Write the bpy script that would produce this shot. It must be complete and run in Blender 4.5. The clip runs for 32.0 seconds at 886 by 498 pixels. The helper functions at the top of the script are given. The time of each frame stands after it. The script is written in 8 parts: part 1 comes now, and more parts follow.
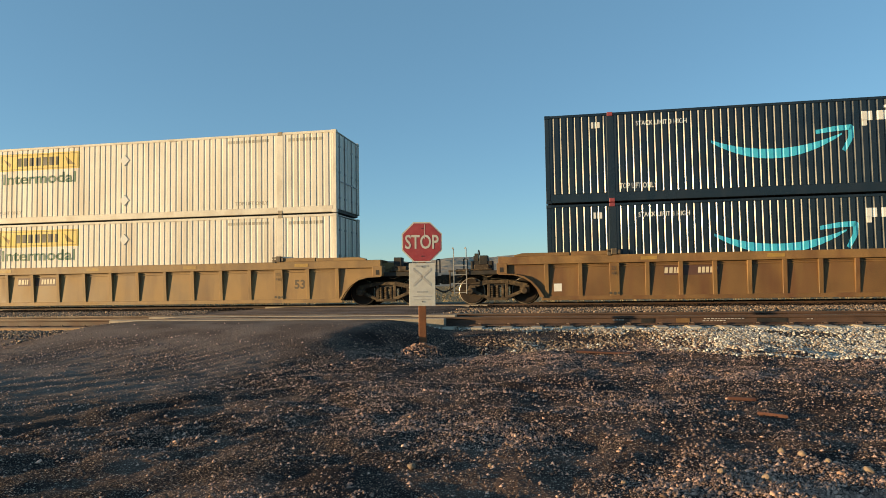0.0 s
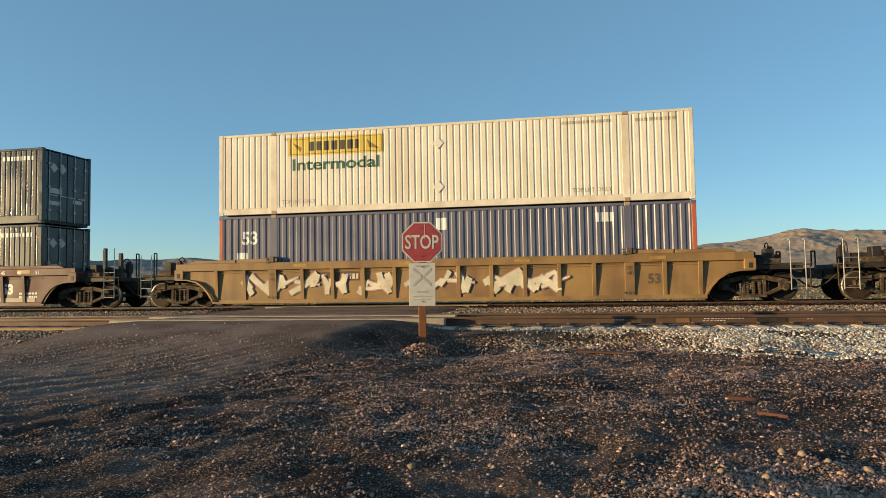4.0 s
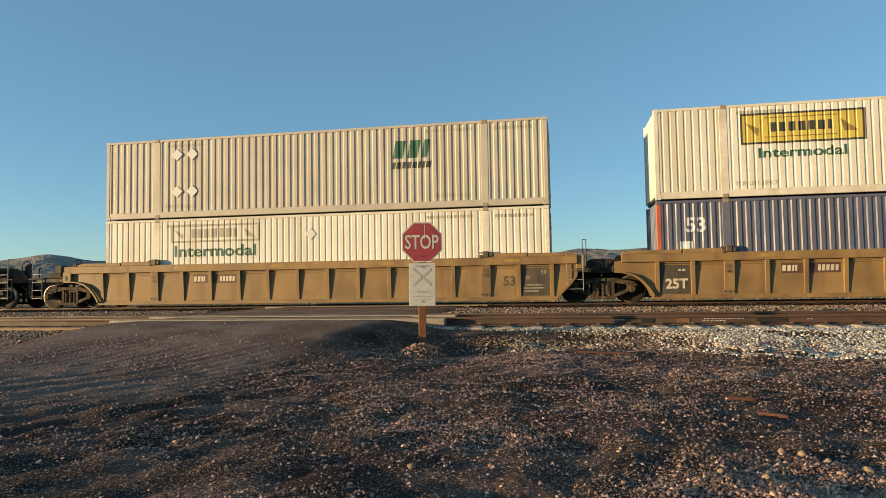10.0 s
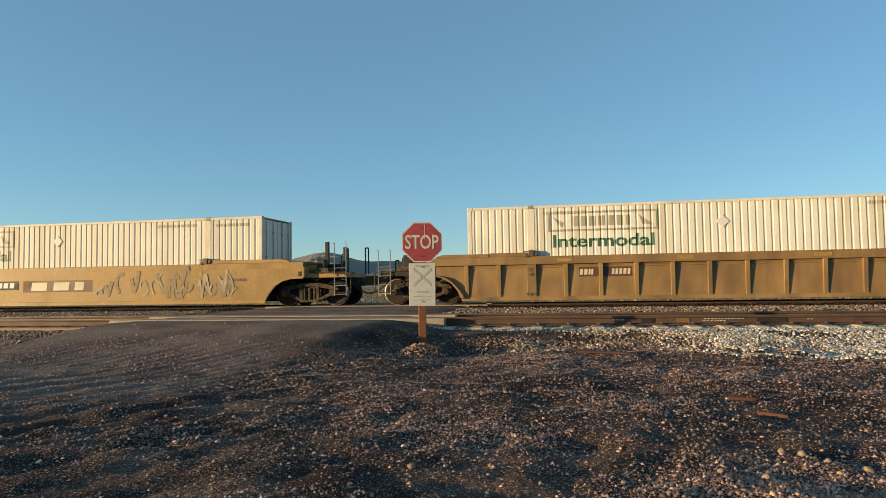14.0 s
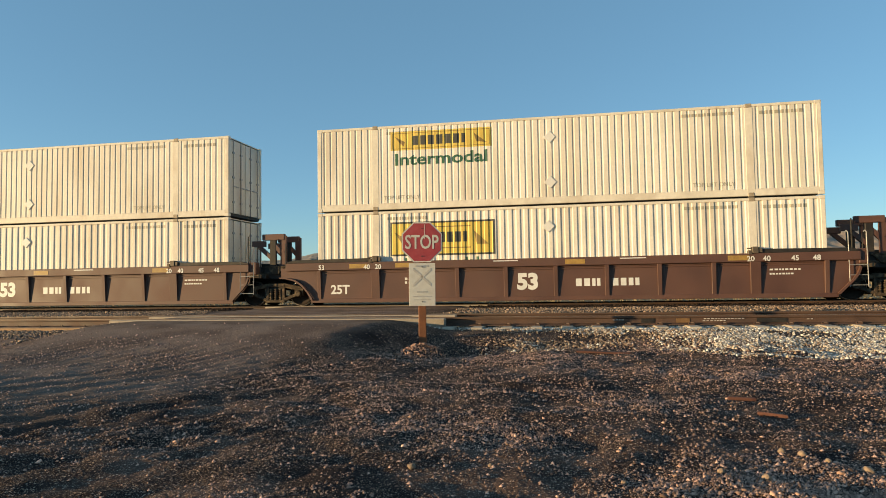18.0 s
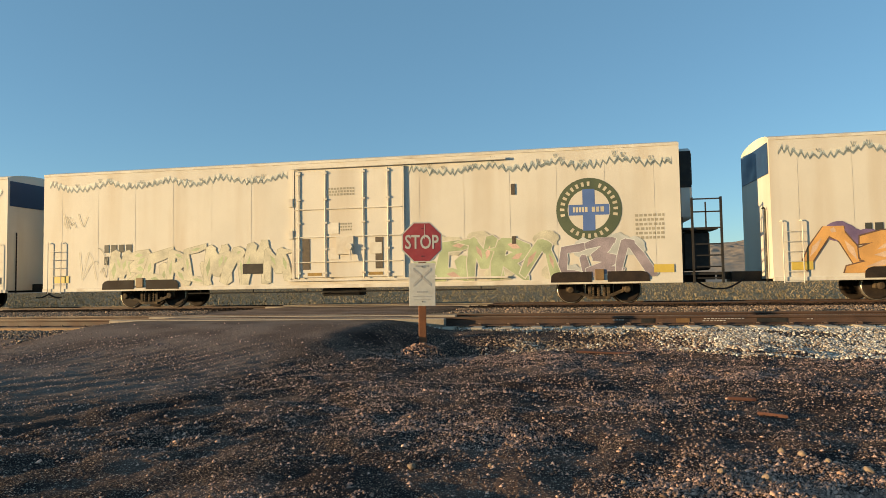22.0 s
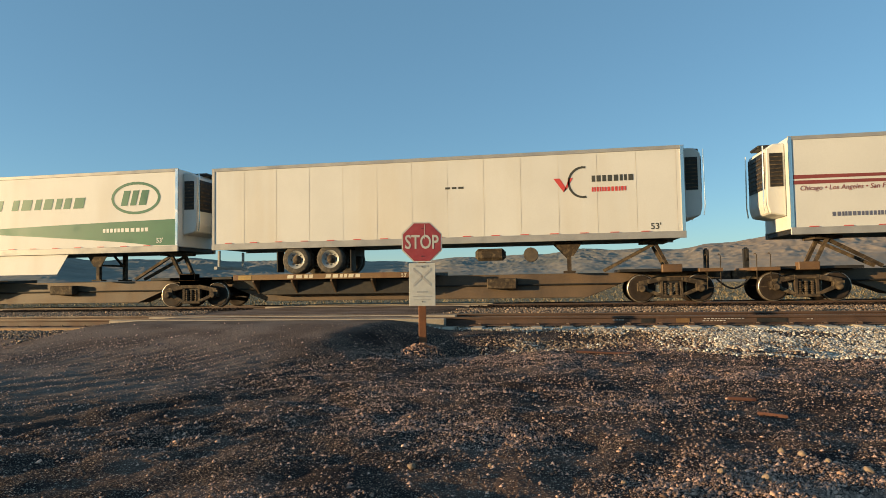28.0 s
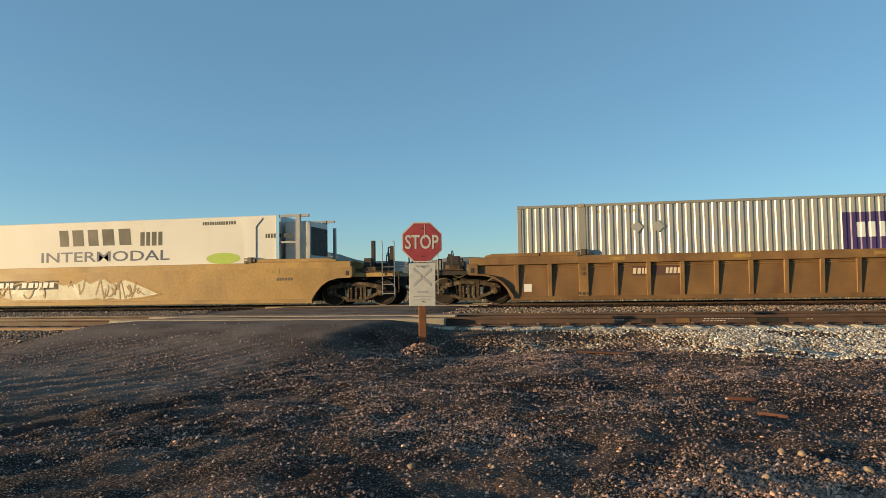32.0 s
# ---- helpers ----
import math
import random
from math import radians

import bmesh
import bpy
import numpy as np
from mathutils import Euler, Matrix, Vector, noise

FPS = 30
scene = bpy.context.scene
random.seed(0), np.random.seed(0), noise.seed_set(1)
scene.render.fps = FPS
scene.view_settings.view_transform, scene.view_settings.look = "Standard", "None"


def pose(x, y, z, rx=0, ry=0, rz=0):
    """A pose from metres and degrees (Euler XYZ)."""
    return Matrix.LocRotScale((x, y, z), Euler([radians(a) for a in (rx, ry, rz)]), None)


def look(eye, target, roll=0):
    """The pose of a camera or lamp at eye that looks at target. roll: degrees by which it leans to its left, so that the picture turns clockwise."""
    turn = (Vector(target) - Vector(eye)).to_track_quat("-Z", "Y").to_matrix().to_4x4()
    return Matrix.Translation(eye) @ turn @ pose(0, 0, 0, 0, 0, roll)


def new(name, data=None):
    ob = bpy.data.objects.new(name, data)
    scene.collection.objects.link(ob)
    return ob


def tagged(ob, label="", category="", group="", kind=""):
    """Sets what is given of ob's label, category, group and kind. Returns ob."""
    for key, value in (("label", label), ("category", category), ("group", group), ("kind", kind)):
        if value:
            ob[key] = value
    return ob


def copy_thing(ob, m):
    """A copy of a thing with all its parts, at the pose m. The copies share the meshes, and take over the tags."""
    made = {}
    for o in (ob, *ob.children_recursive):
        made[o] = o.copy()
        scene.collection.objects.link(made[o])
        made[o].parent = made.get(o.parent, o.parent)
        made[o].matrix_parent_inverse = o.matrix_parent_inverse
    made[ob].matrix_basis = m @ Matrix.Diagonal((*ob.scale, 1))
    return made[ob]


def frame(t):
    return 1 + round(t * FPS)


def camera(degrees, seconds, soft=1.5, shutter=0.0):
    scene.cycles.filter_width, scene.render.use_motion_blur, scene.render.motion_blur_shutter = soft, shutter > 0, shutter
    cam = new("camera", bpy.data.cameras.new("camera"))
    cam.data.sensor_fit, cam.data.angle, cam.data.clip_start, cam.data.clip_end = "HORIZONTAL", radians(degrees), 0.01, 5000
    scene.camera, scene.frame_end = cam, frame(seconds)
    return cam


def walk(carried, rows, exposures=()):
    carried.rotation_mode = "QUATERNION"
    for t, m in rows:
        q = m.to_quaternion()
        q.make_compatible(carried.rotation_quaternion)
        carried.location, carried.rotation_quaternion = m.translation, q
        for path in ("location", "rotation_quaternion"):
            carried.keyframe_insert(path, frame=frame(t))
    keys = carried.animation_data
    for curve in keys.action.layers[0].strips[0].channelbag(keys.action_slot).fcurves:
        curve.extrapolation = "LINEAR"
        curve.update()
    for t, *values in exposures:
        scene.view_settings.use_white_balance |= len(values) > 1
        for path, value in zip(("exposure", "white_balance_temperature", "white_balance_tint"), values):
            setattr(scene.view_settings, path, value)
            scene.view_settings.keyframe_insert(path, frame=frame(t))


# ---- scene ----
cam = camera(68.0, 32.0, soft=0.7)
EYE = Vector((0.0, 0.0, 0.74))
WAY = Vector((-0.18024, 0.98229, 0.05109))
VIEW = look(EYE, EYE + WAY * 10, -0.936)
walk(cam, [(0, VIEW), (32, VIEW)], exposures=[(t, e, 7000, 1) for t, e in ((0, 1.02), (6, 1.02), (9, 0.98), (13, 0.98), (16.5, 1.03), (22, 1.02), (25, 0.99), (28, 0.98), (31, 0.90), (32, 0.96))])

# ---- daylight: a low sun behind the camera, to its left ----
SUN_AZ, SUN_EL = 64.0, 5.2
TO_SUN = Vector((-math.sin(radians(SUN_AZ)) * math.cos(radians(SUN_EL)), -math.cos(radians(SUN_AZ)) * math.cos(radians(SUN_EL)), math.sin(radians(SUN_EL))))
world = bpy.data.worlds.new("sky")
scene.world = world
world.use_nodes = True
wn = world.node_tree
sky = wn.nodes.new("ShaderNodeTexSky")
sky.sky_type, sky.sun_disc = "NISHITA", False
sky.sun_elevation, sky.sun_rotation = radians(SUN_EL), math.atan2(TO_SUN.x, TO_SUN.y)
sky.altitude, sky.air_density, sky.dust_density, sky.ozone_density = 1000, 0.82, 0.4, 2.3
even = wn.nodes.new("ShaderNodeTexSky")  # the same sky at one height: an even haze over the whole dome
even.sky_type, even.sun_disc = "NISHITA", False
even.sun_elevation, even.sun_rotation = sky.sun_elevation, sky.sun_rotation
even.altitude, even.air_density, even.dust_density, even.ozone_density = sky.altitude, sky.air_density, sky.dust_density, sky.ozone_density
toward = wn.nodes.new("ShaderNodeCombineXYZ")
for i, v in enumerate((-0.05, 0.98, 0.19)):
    toward.inputs[i].default_value = v
wn.links.new(toward.outputs[0], even.inputs[0])
hazy = wn.nodes.new("ShaderNodeMix")
hazy.data_type = "RGBA"
hazy.inputs[0].default_value = 0.38
wn.links.new(sky.outputs[0], hazy.inputs[6])
wn.links.new(even.outputs[0], hazy.inputs[7])
wn.links.new(hazy.outputs[2], wn.nodes["Background"].inputs[0])
wn.nodes["Background"].inputs[1].default_value = 0.129
sun = new("sun", bpy.data.lights.new("sun", "SUN"))
sun.data.energy, sun.data.angle, sun.data.color = 4.2, radians(0.6), (1.0, 0.70, 0.40)
sun.matrix_world = look(TO_SUN * 100, (0, 0, 0))

# ---- layout: the train's track, the near track, the crossing ----
YT, YN, GAUGE = 22.81, 14.70, 1.435
CROSS_L, CROSS_R = -9.6, -3.0


# ---- materials ----
def mat(name, col, rough=0.6, metal=0.0, var=0.25, scale=1.5, fine=40.0, bump=0.0, dirt=None, dirt_amt=0.0, streak=1.0, rnd=0.0, island=0.0, spec=0.5, alt=None):
    """A painted, stony or earthy surface: large and small variation, dirt, fine relief."""
    m = bpy.data.materials.new(name)
    m.use_nodes = True
    nt = m.node_tree
    N, Lk = nt.nodes, nt.links
    bs = N["Principled BSDF"]
    bs.inputs["Metallic"].default_value = metal
    bs.inputs["Specular IOR Level"].default_value = spec
    tc = N.new("ShaderNodeTexCoord")
    oi = N.new("ShaderNodeObjectInfo")
    off = N.new("ShaderNodeVectorMath"); off.operation = "MULTIPLY_ADD"
    comb = N.new("ShaderNodeCombineXYZ")
    for k in range(3):
        Lk.new(oi.outputs["Random"], comb.inputs[k])
    Lk.new(comb.outputs[0], off.inputs[0])
    off.inputs[1].default_value = (37, 19, 53)
    Lk.new(tc.outputs["Object"], off.inputs[2])

    def noise_node(s, stretch=(1, 1, 1), detail=4.0):
        mp = N.new("ShaderNodeVectorMath"); mp.operation = "MULTIPLY"
        mp.inputs[1].default_value = stretch
        Lk.new(off.outputs[0], mp.inputs[0])
        n = N.new("ShaderNodeTexNoise")
        n.inputs["Scale"].default_value, n.inputs["Detail"].default_value = s, detail
        Lk.new(mp.outputs[0], n.inputs["Vector"])
        return n

    def ramp(src, lo, hi, a, b):
        r = N.new("ShaderNodeMapRange")
        r.inputs[1].default_value, r.inputs[2].default_value, r.inputs[3].default_value, r.inputs[4].default_value = lo, hi, a, b
        Lk.new(src, r.inputs[0])
        return r.outputs[0]

    def mult(a, b):
        q = N.new("ShaderNodeMath"); q.operation = "MULTIPLY"
        Lk.new(a, q.inputs[0]); Lk.new(b, q.inputs[1])
        return q.outputs[0]

    big, small = noise_node(scale), noise_node(fine)
    v = mult(ramp(big.outputs[0], 0.3, 0.7, 1 - var, 1 + var * 0.6), ramp(small.outputs[0], 0.3, 0.7, 1 - var * 0.6, 1 + var * 0.5))
    if rnd:
        v = mult(v, ramp(oi.outputs["Random"], 0, 1, 1 - rnd, 1 + rnd))
    if island:
        g = N.new("ShaderNodeNewGeometry")
        v = mult(v, ramp(g.outputs["Random Per Island"], 0, 1, 1 - island, 1 + island))
    sc = N.new("ShaderNodeVectorMath"); sc.operation = "SCALE"
    sc.inputs[0].default_value = col
    Lk.new(v, sc.inputs["Scale"])
    if alt:
        g2 = N.new("ShaderNodeNewGeometry")
        wn2 = N.new("ShaderNodeTexWhiteNoise"); wn2.noise_dimensions = "1D"
        Lk.new(g2.outputs["Random Per Island"], wn2.inputs["W"])
        am = N.new("ShaderNodeMix"); am.data_type = "RGBA"
        Lk.new(wn2.outputs[0], am.inputs[0])
        am.inputs[6].default_value, am.inputs[7].default_value = (*col, 1), (*alt, 1)
        Lk.new(am.outputs[2], sc.inputs[0])
    out = sc.outputs[0]
    if dirt:
        d = noise_node(scale * 1.7, (1, 1, streak), 6.0)
        mx = N.new("ShaderNodeMix"); mx.data_type = "RGBA"
        Lk.new(ramp(d.outputs[0], 0.48, 0.78, 0.0, dirt_amt), mx.inputs[0])
        Lk.new(out, mx.inputs[6])
        mx.inputs[7].default_value = (*dirt, 1)
        out = mx.outputs[2]
    Lk.new(out, bs.inputs["Base Color"])
    Lk.new(ramp(big.outputs[0], 0.3, 0.7, max(rough - 0.1, 0.05), min(rough + 0.12, 1.0)), bs.inputs["Roughness"])
    if bump:
        b = N.new("ShaderNodeBump")
        b.inputs["Strength"].default_value, b.inputs["Distance"].default_value = 0.6, bump
        Lk.new(small.outputs[0], b.inputs["Height"])
        Lk.new(b.outputs[0], bs.inputs["Normal"])
    return m


GRIME = (0.10, 0.075, 0.05)
M = dict(
    cream=mat("cream_paint", (0.690, 0.645, 0.553), 0.5, var=0.09, scale=0.8, fine=14, dirt=(0.36, 0.27, 0.17), dirt_amt=0.6, streak=0.12, rnd=0.05, spec=0.22),
    cream_post=mat("cream_post_paint", (0.650, 0.604, 0.508), 0.5, var=0.10, scale=1.0, fine=9, dirt=(0.34, 0.25, 0.16), dirt_amt=0.55, streak=0.6, spec=0.22),
    white=mat("white_paint", (0.645, 0.634, 0.592), 0.42, var=0.05, scale=0.6, dirt=(0.45, 0.38, 0.28), dirt_amt=0.3, streak=0.2, spec=0.22),
    navy=mat("navy_paint", (0.009, 0.016, 0.024), 0.26, var=0.2, scale=1.0, dirt=(0.05, 0.05, 0.05), dirt_amt=0.25, streak=0.2),
    grey=mat("grey_paint", (0.235, 0.225, 0.195), 0.42, var=0.1, scale=0.8, dirt=(0.22, 0.19, 0.15), dirt_amt=0.35, streak=0.15),
    beige=mat("beige_paint", (0.459, 0.410, 0.336), 0.45, var=0.08, scale=0.8, dirt=(0.3, 0.24, 0.17), dirt_amt=0.4, streak=0.15),
    silver=mat("silver_paint", (0.35, 0.34, 0.305), 0.36, metal=0.15, var=0.07, scale=0.8, dirt=(0.3, 0.27, 0.22), dirt_amt=0.25, streak=0.15),
    slate=mat("slate_blue_paint", (0.108, 0.112, 0.158), 0.45, var=0.15, scale=0.9, dirt=(0.16, 0.14, 0.14), dirt_amt=0.4, streak=0.2),
    redpost=mat("red_post_paint", (0.42, 0.10, 0.05), 0.5, var=0.15, dirt=GRIME, dirt_amt=0.3),
    green=mat("green_paint", (0.17, 0.38, 0.19), 0.5, var=0.12),
    lime=mat("lime_paint", (0.30, 0.42, 0.06), 0.5, var=0.12),
    yellow=mat("yellow_decal", (0.585, 0.425, 0.085), 0.5, var=0.10, scale=2),
    darkink=mat("dark_ink", (0.05, 0.05, 0.04), 0.6, var=0.2),
    greyink=mat("dark_grey_ink", (0.105, 0.10, 0.092), 0.6, var=0.2),
    fadeink=mat("faded_ink", (0.357, 0.323, 0.238), 0.6, var=0.2),
    greenink=mat("green_ink", (0.028, 0.105, 0.058), 0.55, var=0.2, scale=4),
    whiteink=mat("white_ink", (0.640, 0.640, 0.607), 0.5, var=0.1),
    stencil=mat("worn_white_stencil", (0.46, 0.42, 0.37), 0.6, var=0.3, scale=3, dirt=(0.16, 0.1, 0.07), dirt_amt=0.8),
    olive=mat("olive_line_ink", (0.22, 0.15, 0.045), 0.6, var=0.2),
    creamink=mat("cream_ink", (0.561, 0.493, 0.357), 0.5, var=0.2),
    cyan=mat("cyan_decal", (0.05, 0.42, 0.60), 0.45, var=0.12, scale=4),
    blueink=mat("blue_letters", (0.045, 0.05, 0.16), 0.45, var=0.12),
    purple=mat("purple_decal", (0.062, 0.038, 0.130), 0.4, var=0.12),
    orangeink=mat("orange_decal", (0.75, 0.25, 0.02), 0.5, var=0.15),
    redink=mat("red_decal", (0.55, 0.06, 0.05), 0.5, var=0.15),
    casting=mat("casting_steel", (0.11, 0.085, 0.06), 0.6, metal=0.3, var=0.3, scale=8, bump=0.004),
    castdull=mat("dull_casting_paint", (0.30, 0.245, 0.17), 0.6, var=0.3, scale=8, bump=0.004),
    pinkcast=mat("red_casting", (0.26, 0.05, 0.055), 0.5, var=0.2),
    wellY=mat("tan_yellow_wagon_paint", (0.250, 0.153, 0.060), 0.6, var=0.26, scale=1.1, dirt=(0.13, 0.075, 0.04), dirt_amt=0.95, streak=0.14, rnd=0.06, bump=0.001),
    wellO=mat("rusty_yellow_wagon_paint", (0.168, 0.090, 0.032), 0.62, var=0.28, scale=1.1, dirt=(0.10, 0.035, 0.016), dirt_amt=0.9, streak=0.14, rnd=0.06, bump=0.001),
    # worn like wellO but lighter: the ribs' highlights are in the colour
    wellOr=mat("worn_highlit_yellow_rib_paint", (0.205, 0.115, 0.041), 0.6, var=0.3, scale=1.5, dirt=(0.12, 0.05, 0.02), dirt_amt=0.95, streak=0.3, rnd=0.08),
    oldblack=mat("faded_black_paint", (0.062, 0.052, 0.038), 0.65, var=0.3, scale=2, dirt=(0.13, 0.085, 0.045), dirt_amt=0.7, streak=0.3),
    wellT=mat("patchy_tan_wagon_paint", (0.200, 0.132, 0.060), 0.6, var=0.3, scale=1.4, dirt=(0.10, 0.052, 0.026), dirt_amt=1.0, streak=0.5, rnd=0.06),
    wellW=mat("maroon_wagon_paint", (0.085, 0.031, 0.022), 0.6, var=0.25, scale=1.0, dirt=(0.07, 0.04, 0.03), dirt_amt=0.5, streak=0.14, rnd=0.05),
    wellR=mat("brown_wagon_paint", (0.092, 0.043, 0.031), 0.6, var=0.2, scale=1.0, dirt=(0.09, 0.05, 0.035), dirt_amt=0.5, streak=0.14, rnd=0.05),
    wellB=mat("dusty_brown_wagon_paint", (0.110, 0.056, 0.033), 0.62, var=0.22, scale=1.0, dirt=(0.10, 0.06, 0.04), dirt_amt=0.6, streak=0.14, rnd=0.05),
    spineO=mat("dull_brown_deck_paint", (0.15, 0.080, 0.034), 0.6, var=0.25, scale=1.2, dirt=(0.08, 0.05, 0.03), dirt_amt=0.7, streak=0.5),
    spinebeam=mat("rusty_beam_paint", (0.118, 0.076, 0.045), 0.65, var=0.3, scale=1.2, dirt=(0.05, 0.035, 0.025), dirt_amt=0.7, streak=0.4),
    spineR=mat("maroon_deck_paint", (0.111, 0.044, 0.032), 0.6, var=0.25, scale=1.2, dirt=(0.16, 0.10, 0.06), dirt_amt=0.7, streak=0.5),
    wellS=mat("yellow_wagon_paint", (0.325, 0.198, 0.062), 0.55, var=0.22, scale=0.7, fine=12, dirt=(0.15, 0.085, 0.035), dirt_amt=0.8, streak=0.3, rnd=0.05),
    black=mat("black_steel", (0.022, 0.019, 0.016), 0.65, metal=0.2, var=0.4, scale=3, bump=0.002, dirt=(0.06, 0.045, 0.03), dirt_amt=0.6),
    truck=mat("truck_steel", (0.056, 0.040, 0.027), 0.8, spec=0.25, var=0.4, scale=4, bump=0.003, dirt=(0.21, 0.150, 0.088), dirt_amt=0.8, rnd=0.15),
    wheel=mat("wheel_steel", (0.032, 0.022, 0.016), 0.75, var=0.4, scale=5, spec=0.25),
    tread=mat("bright_tread", (0.50, 0.44, 0.37), 0.35, metal=0.8, var=0.3, scale=6),
    chrome=mat("polished_steel", (0.72, 0.70, 0.66), 0.18, metal=1.0, var=0.08),
    alu=mat("aluminium_skin", (0.541, 0.541, 0.541), 0.35, metal=0.55, var=0.08, scale=0.7, dirt=(0.35, 0.32, 0.28), dirt_amt=0.3, streak=0.2),
    trim=mat("aluminium_trim", (0.33, 0.32, 0.30), 0.4, metal=0.2, var=0.12, scale=2),
    tyre=mat("tyre_rubber", (0.055, 0.048, 0.040), 0.85, var=0.3, scale=6, bump=0.004, dirt=(0.17, 0.135, 0.09), dirt_amt=0.9),
    reeferw=mat("refrigerator_white", (0.60, 0.588, 0.545), 0.45, var=0.06, scale=0.5, dirt=(0.5, 0.42, 0.3), dirt_amt=0.45, streak=0.12, spec=0.22),
    boxcar=mat("boxcar_white", (0.635, 0.592, 0.505), 0.5, var=0.07, scale=0.6, dirt=(0.47, 0.37, 0.25), dirt_amt=0.65, streak=0.12, spec=0.22),
    seam=mat("panel_seam", (0.585, 0.54, 0.455), 0.6, var=0.1),
    navyblue=mat("blue_end_paint", (0.018, 0.042, 0.10), 0.45, var=0.15),
    bnring=mat("dark_green_emblem", (0.085, 0.105, 0.058), 0.5, var=0.15),
    bnblue=mat("blue_emblem", (0.09, 0.155, 0.36), 0.5, var=0.12),
    signred=mat("sign_red", (0.37, 0.052, 0.055), 0.45, var=0.12, scale=5, dirt=(0.5, 0.12, 0.11), dirt_amt=0.4),
    signwhite=mat("sign_white", (0.607, 0.574, 0.492), 0.5, var=0.06, scale=6, dirt=(0.5, 0.45, 0.34), dirt_amt=0.5),
    signgrey=mat("sign_faded_grey", (0.51, 0.47, 0.405), 0.6, var=0.15, scale=9),
    post=mat("weathered_post_wood", (0.221, 0.081, 0.030), 0.8, var=0.3, scale=3, fine=70, bump=0.004, dirt=(0.10, 0.045, 0.02), dirt_amt=0.7, streak=0.08),
    plank=mat("weathered_plank_wood", (0.34, 0.205, 0.105), 0.85, var=0.35, scale=4, fine=90, bump=0.004),
    rail=mat("rusty_rail", (0.075, 0.040, 0.025), 0.7, var=0.3, scale=2.5, bump=0.002, dirt=(0.05, 0.032, 0.022), dirt_amt=0.6),
    railtop=mat("worn_rail_head", (0.22, 0.17, 0.13), 0.4, metal=0.8, var=0.2, scale=4),
    concrete=mat("tie_concrete", (0.40, 0.34, 0.26), 0.85, var=0.18, scale=3, bump=0.004, dirt=(0.22, 0.16, 0.10), dirt_amt=0.5, rnd=0.08),
    woodtie=mat("tie_wood", (0.075, 0.05, 0.032), 0.9, var=0.3, scale=3, fine=60, bump=0.006, rnd=0.2),
    ballast=mat("ballast_stone", (0.66, 0.62, 0.54), 0.9, var=0.2, scale=6, bump=0.004, island=0.5, alt=(0.33, 0.255, 0.18)),
    midstone=mat("brown_ballast_stone", (0.36, 0.25, 0.165), 0.9, var=0.2, scale=6, bump=0.004, island=0.6, alt=(0.12, 0.08, 0.055)),
    grit=mat("gravel_stone", (0.58, 0.355, 0.255), 0.9, var=0.2, scale=6, island=0.6, alt=(0.075, 0.044, 0.031)),
    # oily stone, its colour lowered further for the shade under the train
    oilyshade=mat("oily_shaded_ballast_stone", (0.034, 0.022, 0.015), 0.9, var=0.2, scale=6, island=0.5, alt=(0.016, 0.011, 0.008), spec=0.1),
    scrap=mat("old_scrap_wood", (0.10, 0.040, 0.026), 0.9, var=0.35, scale=4, fine=90, bump=0.004),
    strip=mat("dusty_yellow_strip", (0.33, 0.205, 0.05), 0.55, var=0.25, scale=5, dirt=(0.2, 0.11, 0.05), dirt_amt=0.6),
    cobble=mat("field_stone", (0.25, 0.175, 0.115), 0.85, var=0.2, scale=9, bump=0.004, rnd=0.3),
    frost=mat("frost_paint", (0.24, 0.27, 0.25), 0.5, var=0.4, scale=6),
    grafO=mat("orange_spray", (0.64, 0.34, 0.11), 0.55, var=0.2, scale=2),
    grafP=mat("purple_spray", (0.19, 0.13, 0.23), 0.55, var=0.25, scale=2),
    grafG=mat("grey_blue_spray", (0.48, 0.49, 0.46), 0.55, var=0.2, scale=2),
    grafM=mat("dull_green_spray", (0.36, 0.36, 0.25), 0.6, var=0.3, scale=2),
    grafT=mat("turquoise_spray", (0.33, 0.50, 0.42), 0.55, var=0.25, scale=1.5),
    grafK=mat("dull_pink_spray", (0.40, 0.23, 0.24), 0.55, var=0.25, scale=1.5),
    brownink=mat("brown_spray", (0.15, 0.085, 0.05), 0.6, var=0.3, scale=3),
    peach=mat("peach_spray", (0.62, 0.43, 0.29), 0.6, var=0.25, scale=2),
    grafG2=mat("pale_grey_spray", (0.56, 0.56, 0.52), 0.6, var=0.2, scale=2),
    grafdusk=mat("dusky_blue_spray", (0.20, 0.21, 0.24), 0.6, var=0.3, scale=2),
    grafline=mat("faded_olive_spray", (0.40, 0.37, 0.28), 0.6, var=0.35, scale=2),
    grafpale=mat("pale_spray", (0.56, 0.52, 0.39), 0.6, var=0.3, scale=2),
    grafL=mat("leaf_green_spray", (0.40, 0.45, 0.26), 0.6, var=0.3, scale=2),
    grafK2=mat("pale_pink_spray", (0.58, 0.40, 0.32), 0.6, var=0.3, scale=2),
    grafP2=mat("dusty_violet_spray", (0.30, 0.25, 0.27), 0.6, var=0.3, scale=2),
    grafO2=mat("light_orange_spray", (0.66, 0.42, 0.16), 0.55, var=0.25, scale=2),
    grafM2=mat("dusty_green_spray", (0.46, 0.44, 0.32), 0.6, var=0.3, scale=2),
    snow=mat("pale_frost_paint", (0.66, 0.62, 0.52), 0.5, var=0.12, scale=4),
    grafdust=mat("dusty_pale_spray", (0.34, 0.275, 0.19), 0.6, var=0.4, scale=3),
    grafdust2=mat("dusty_tan_spray", (0.23, 0.165, 0.09), 0.6, var=0.4, scale=3),
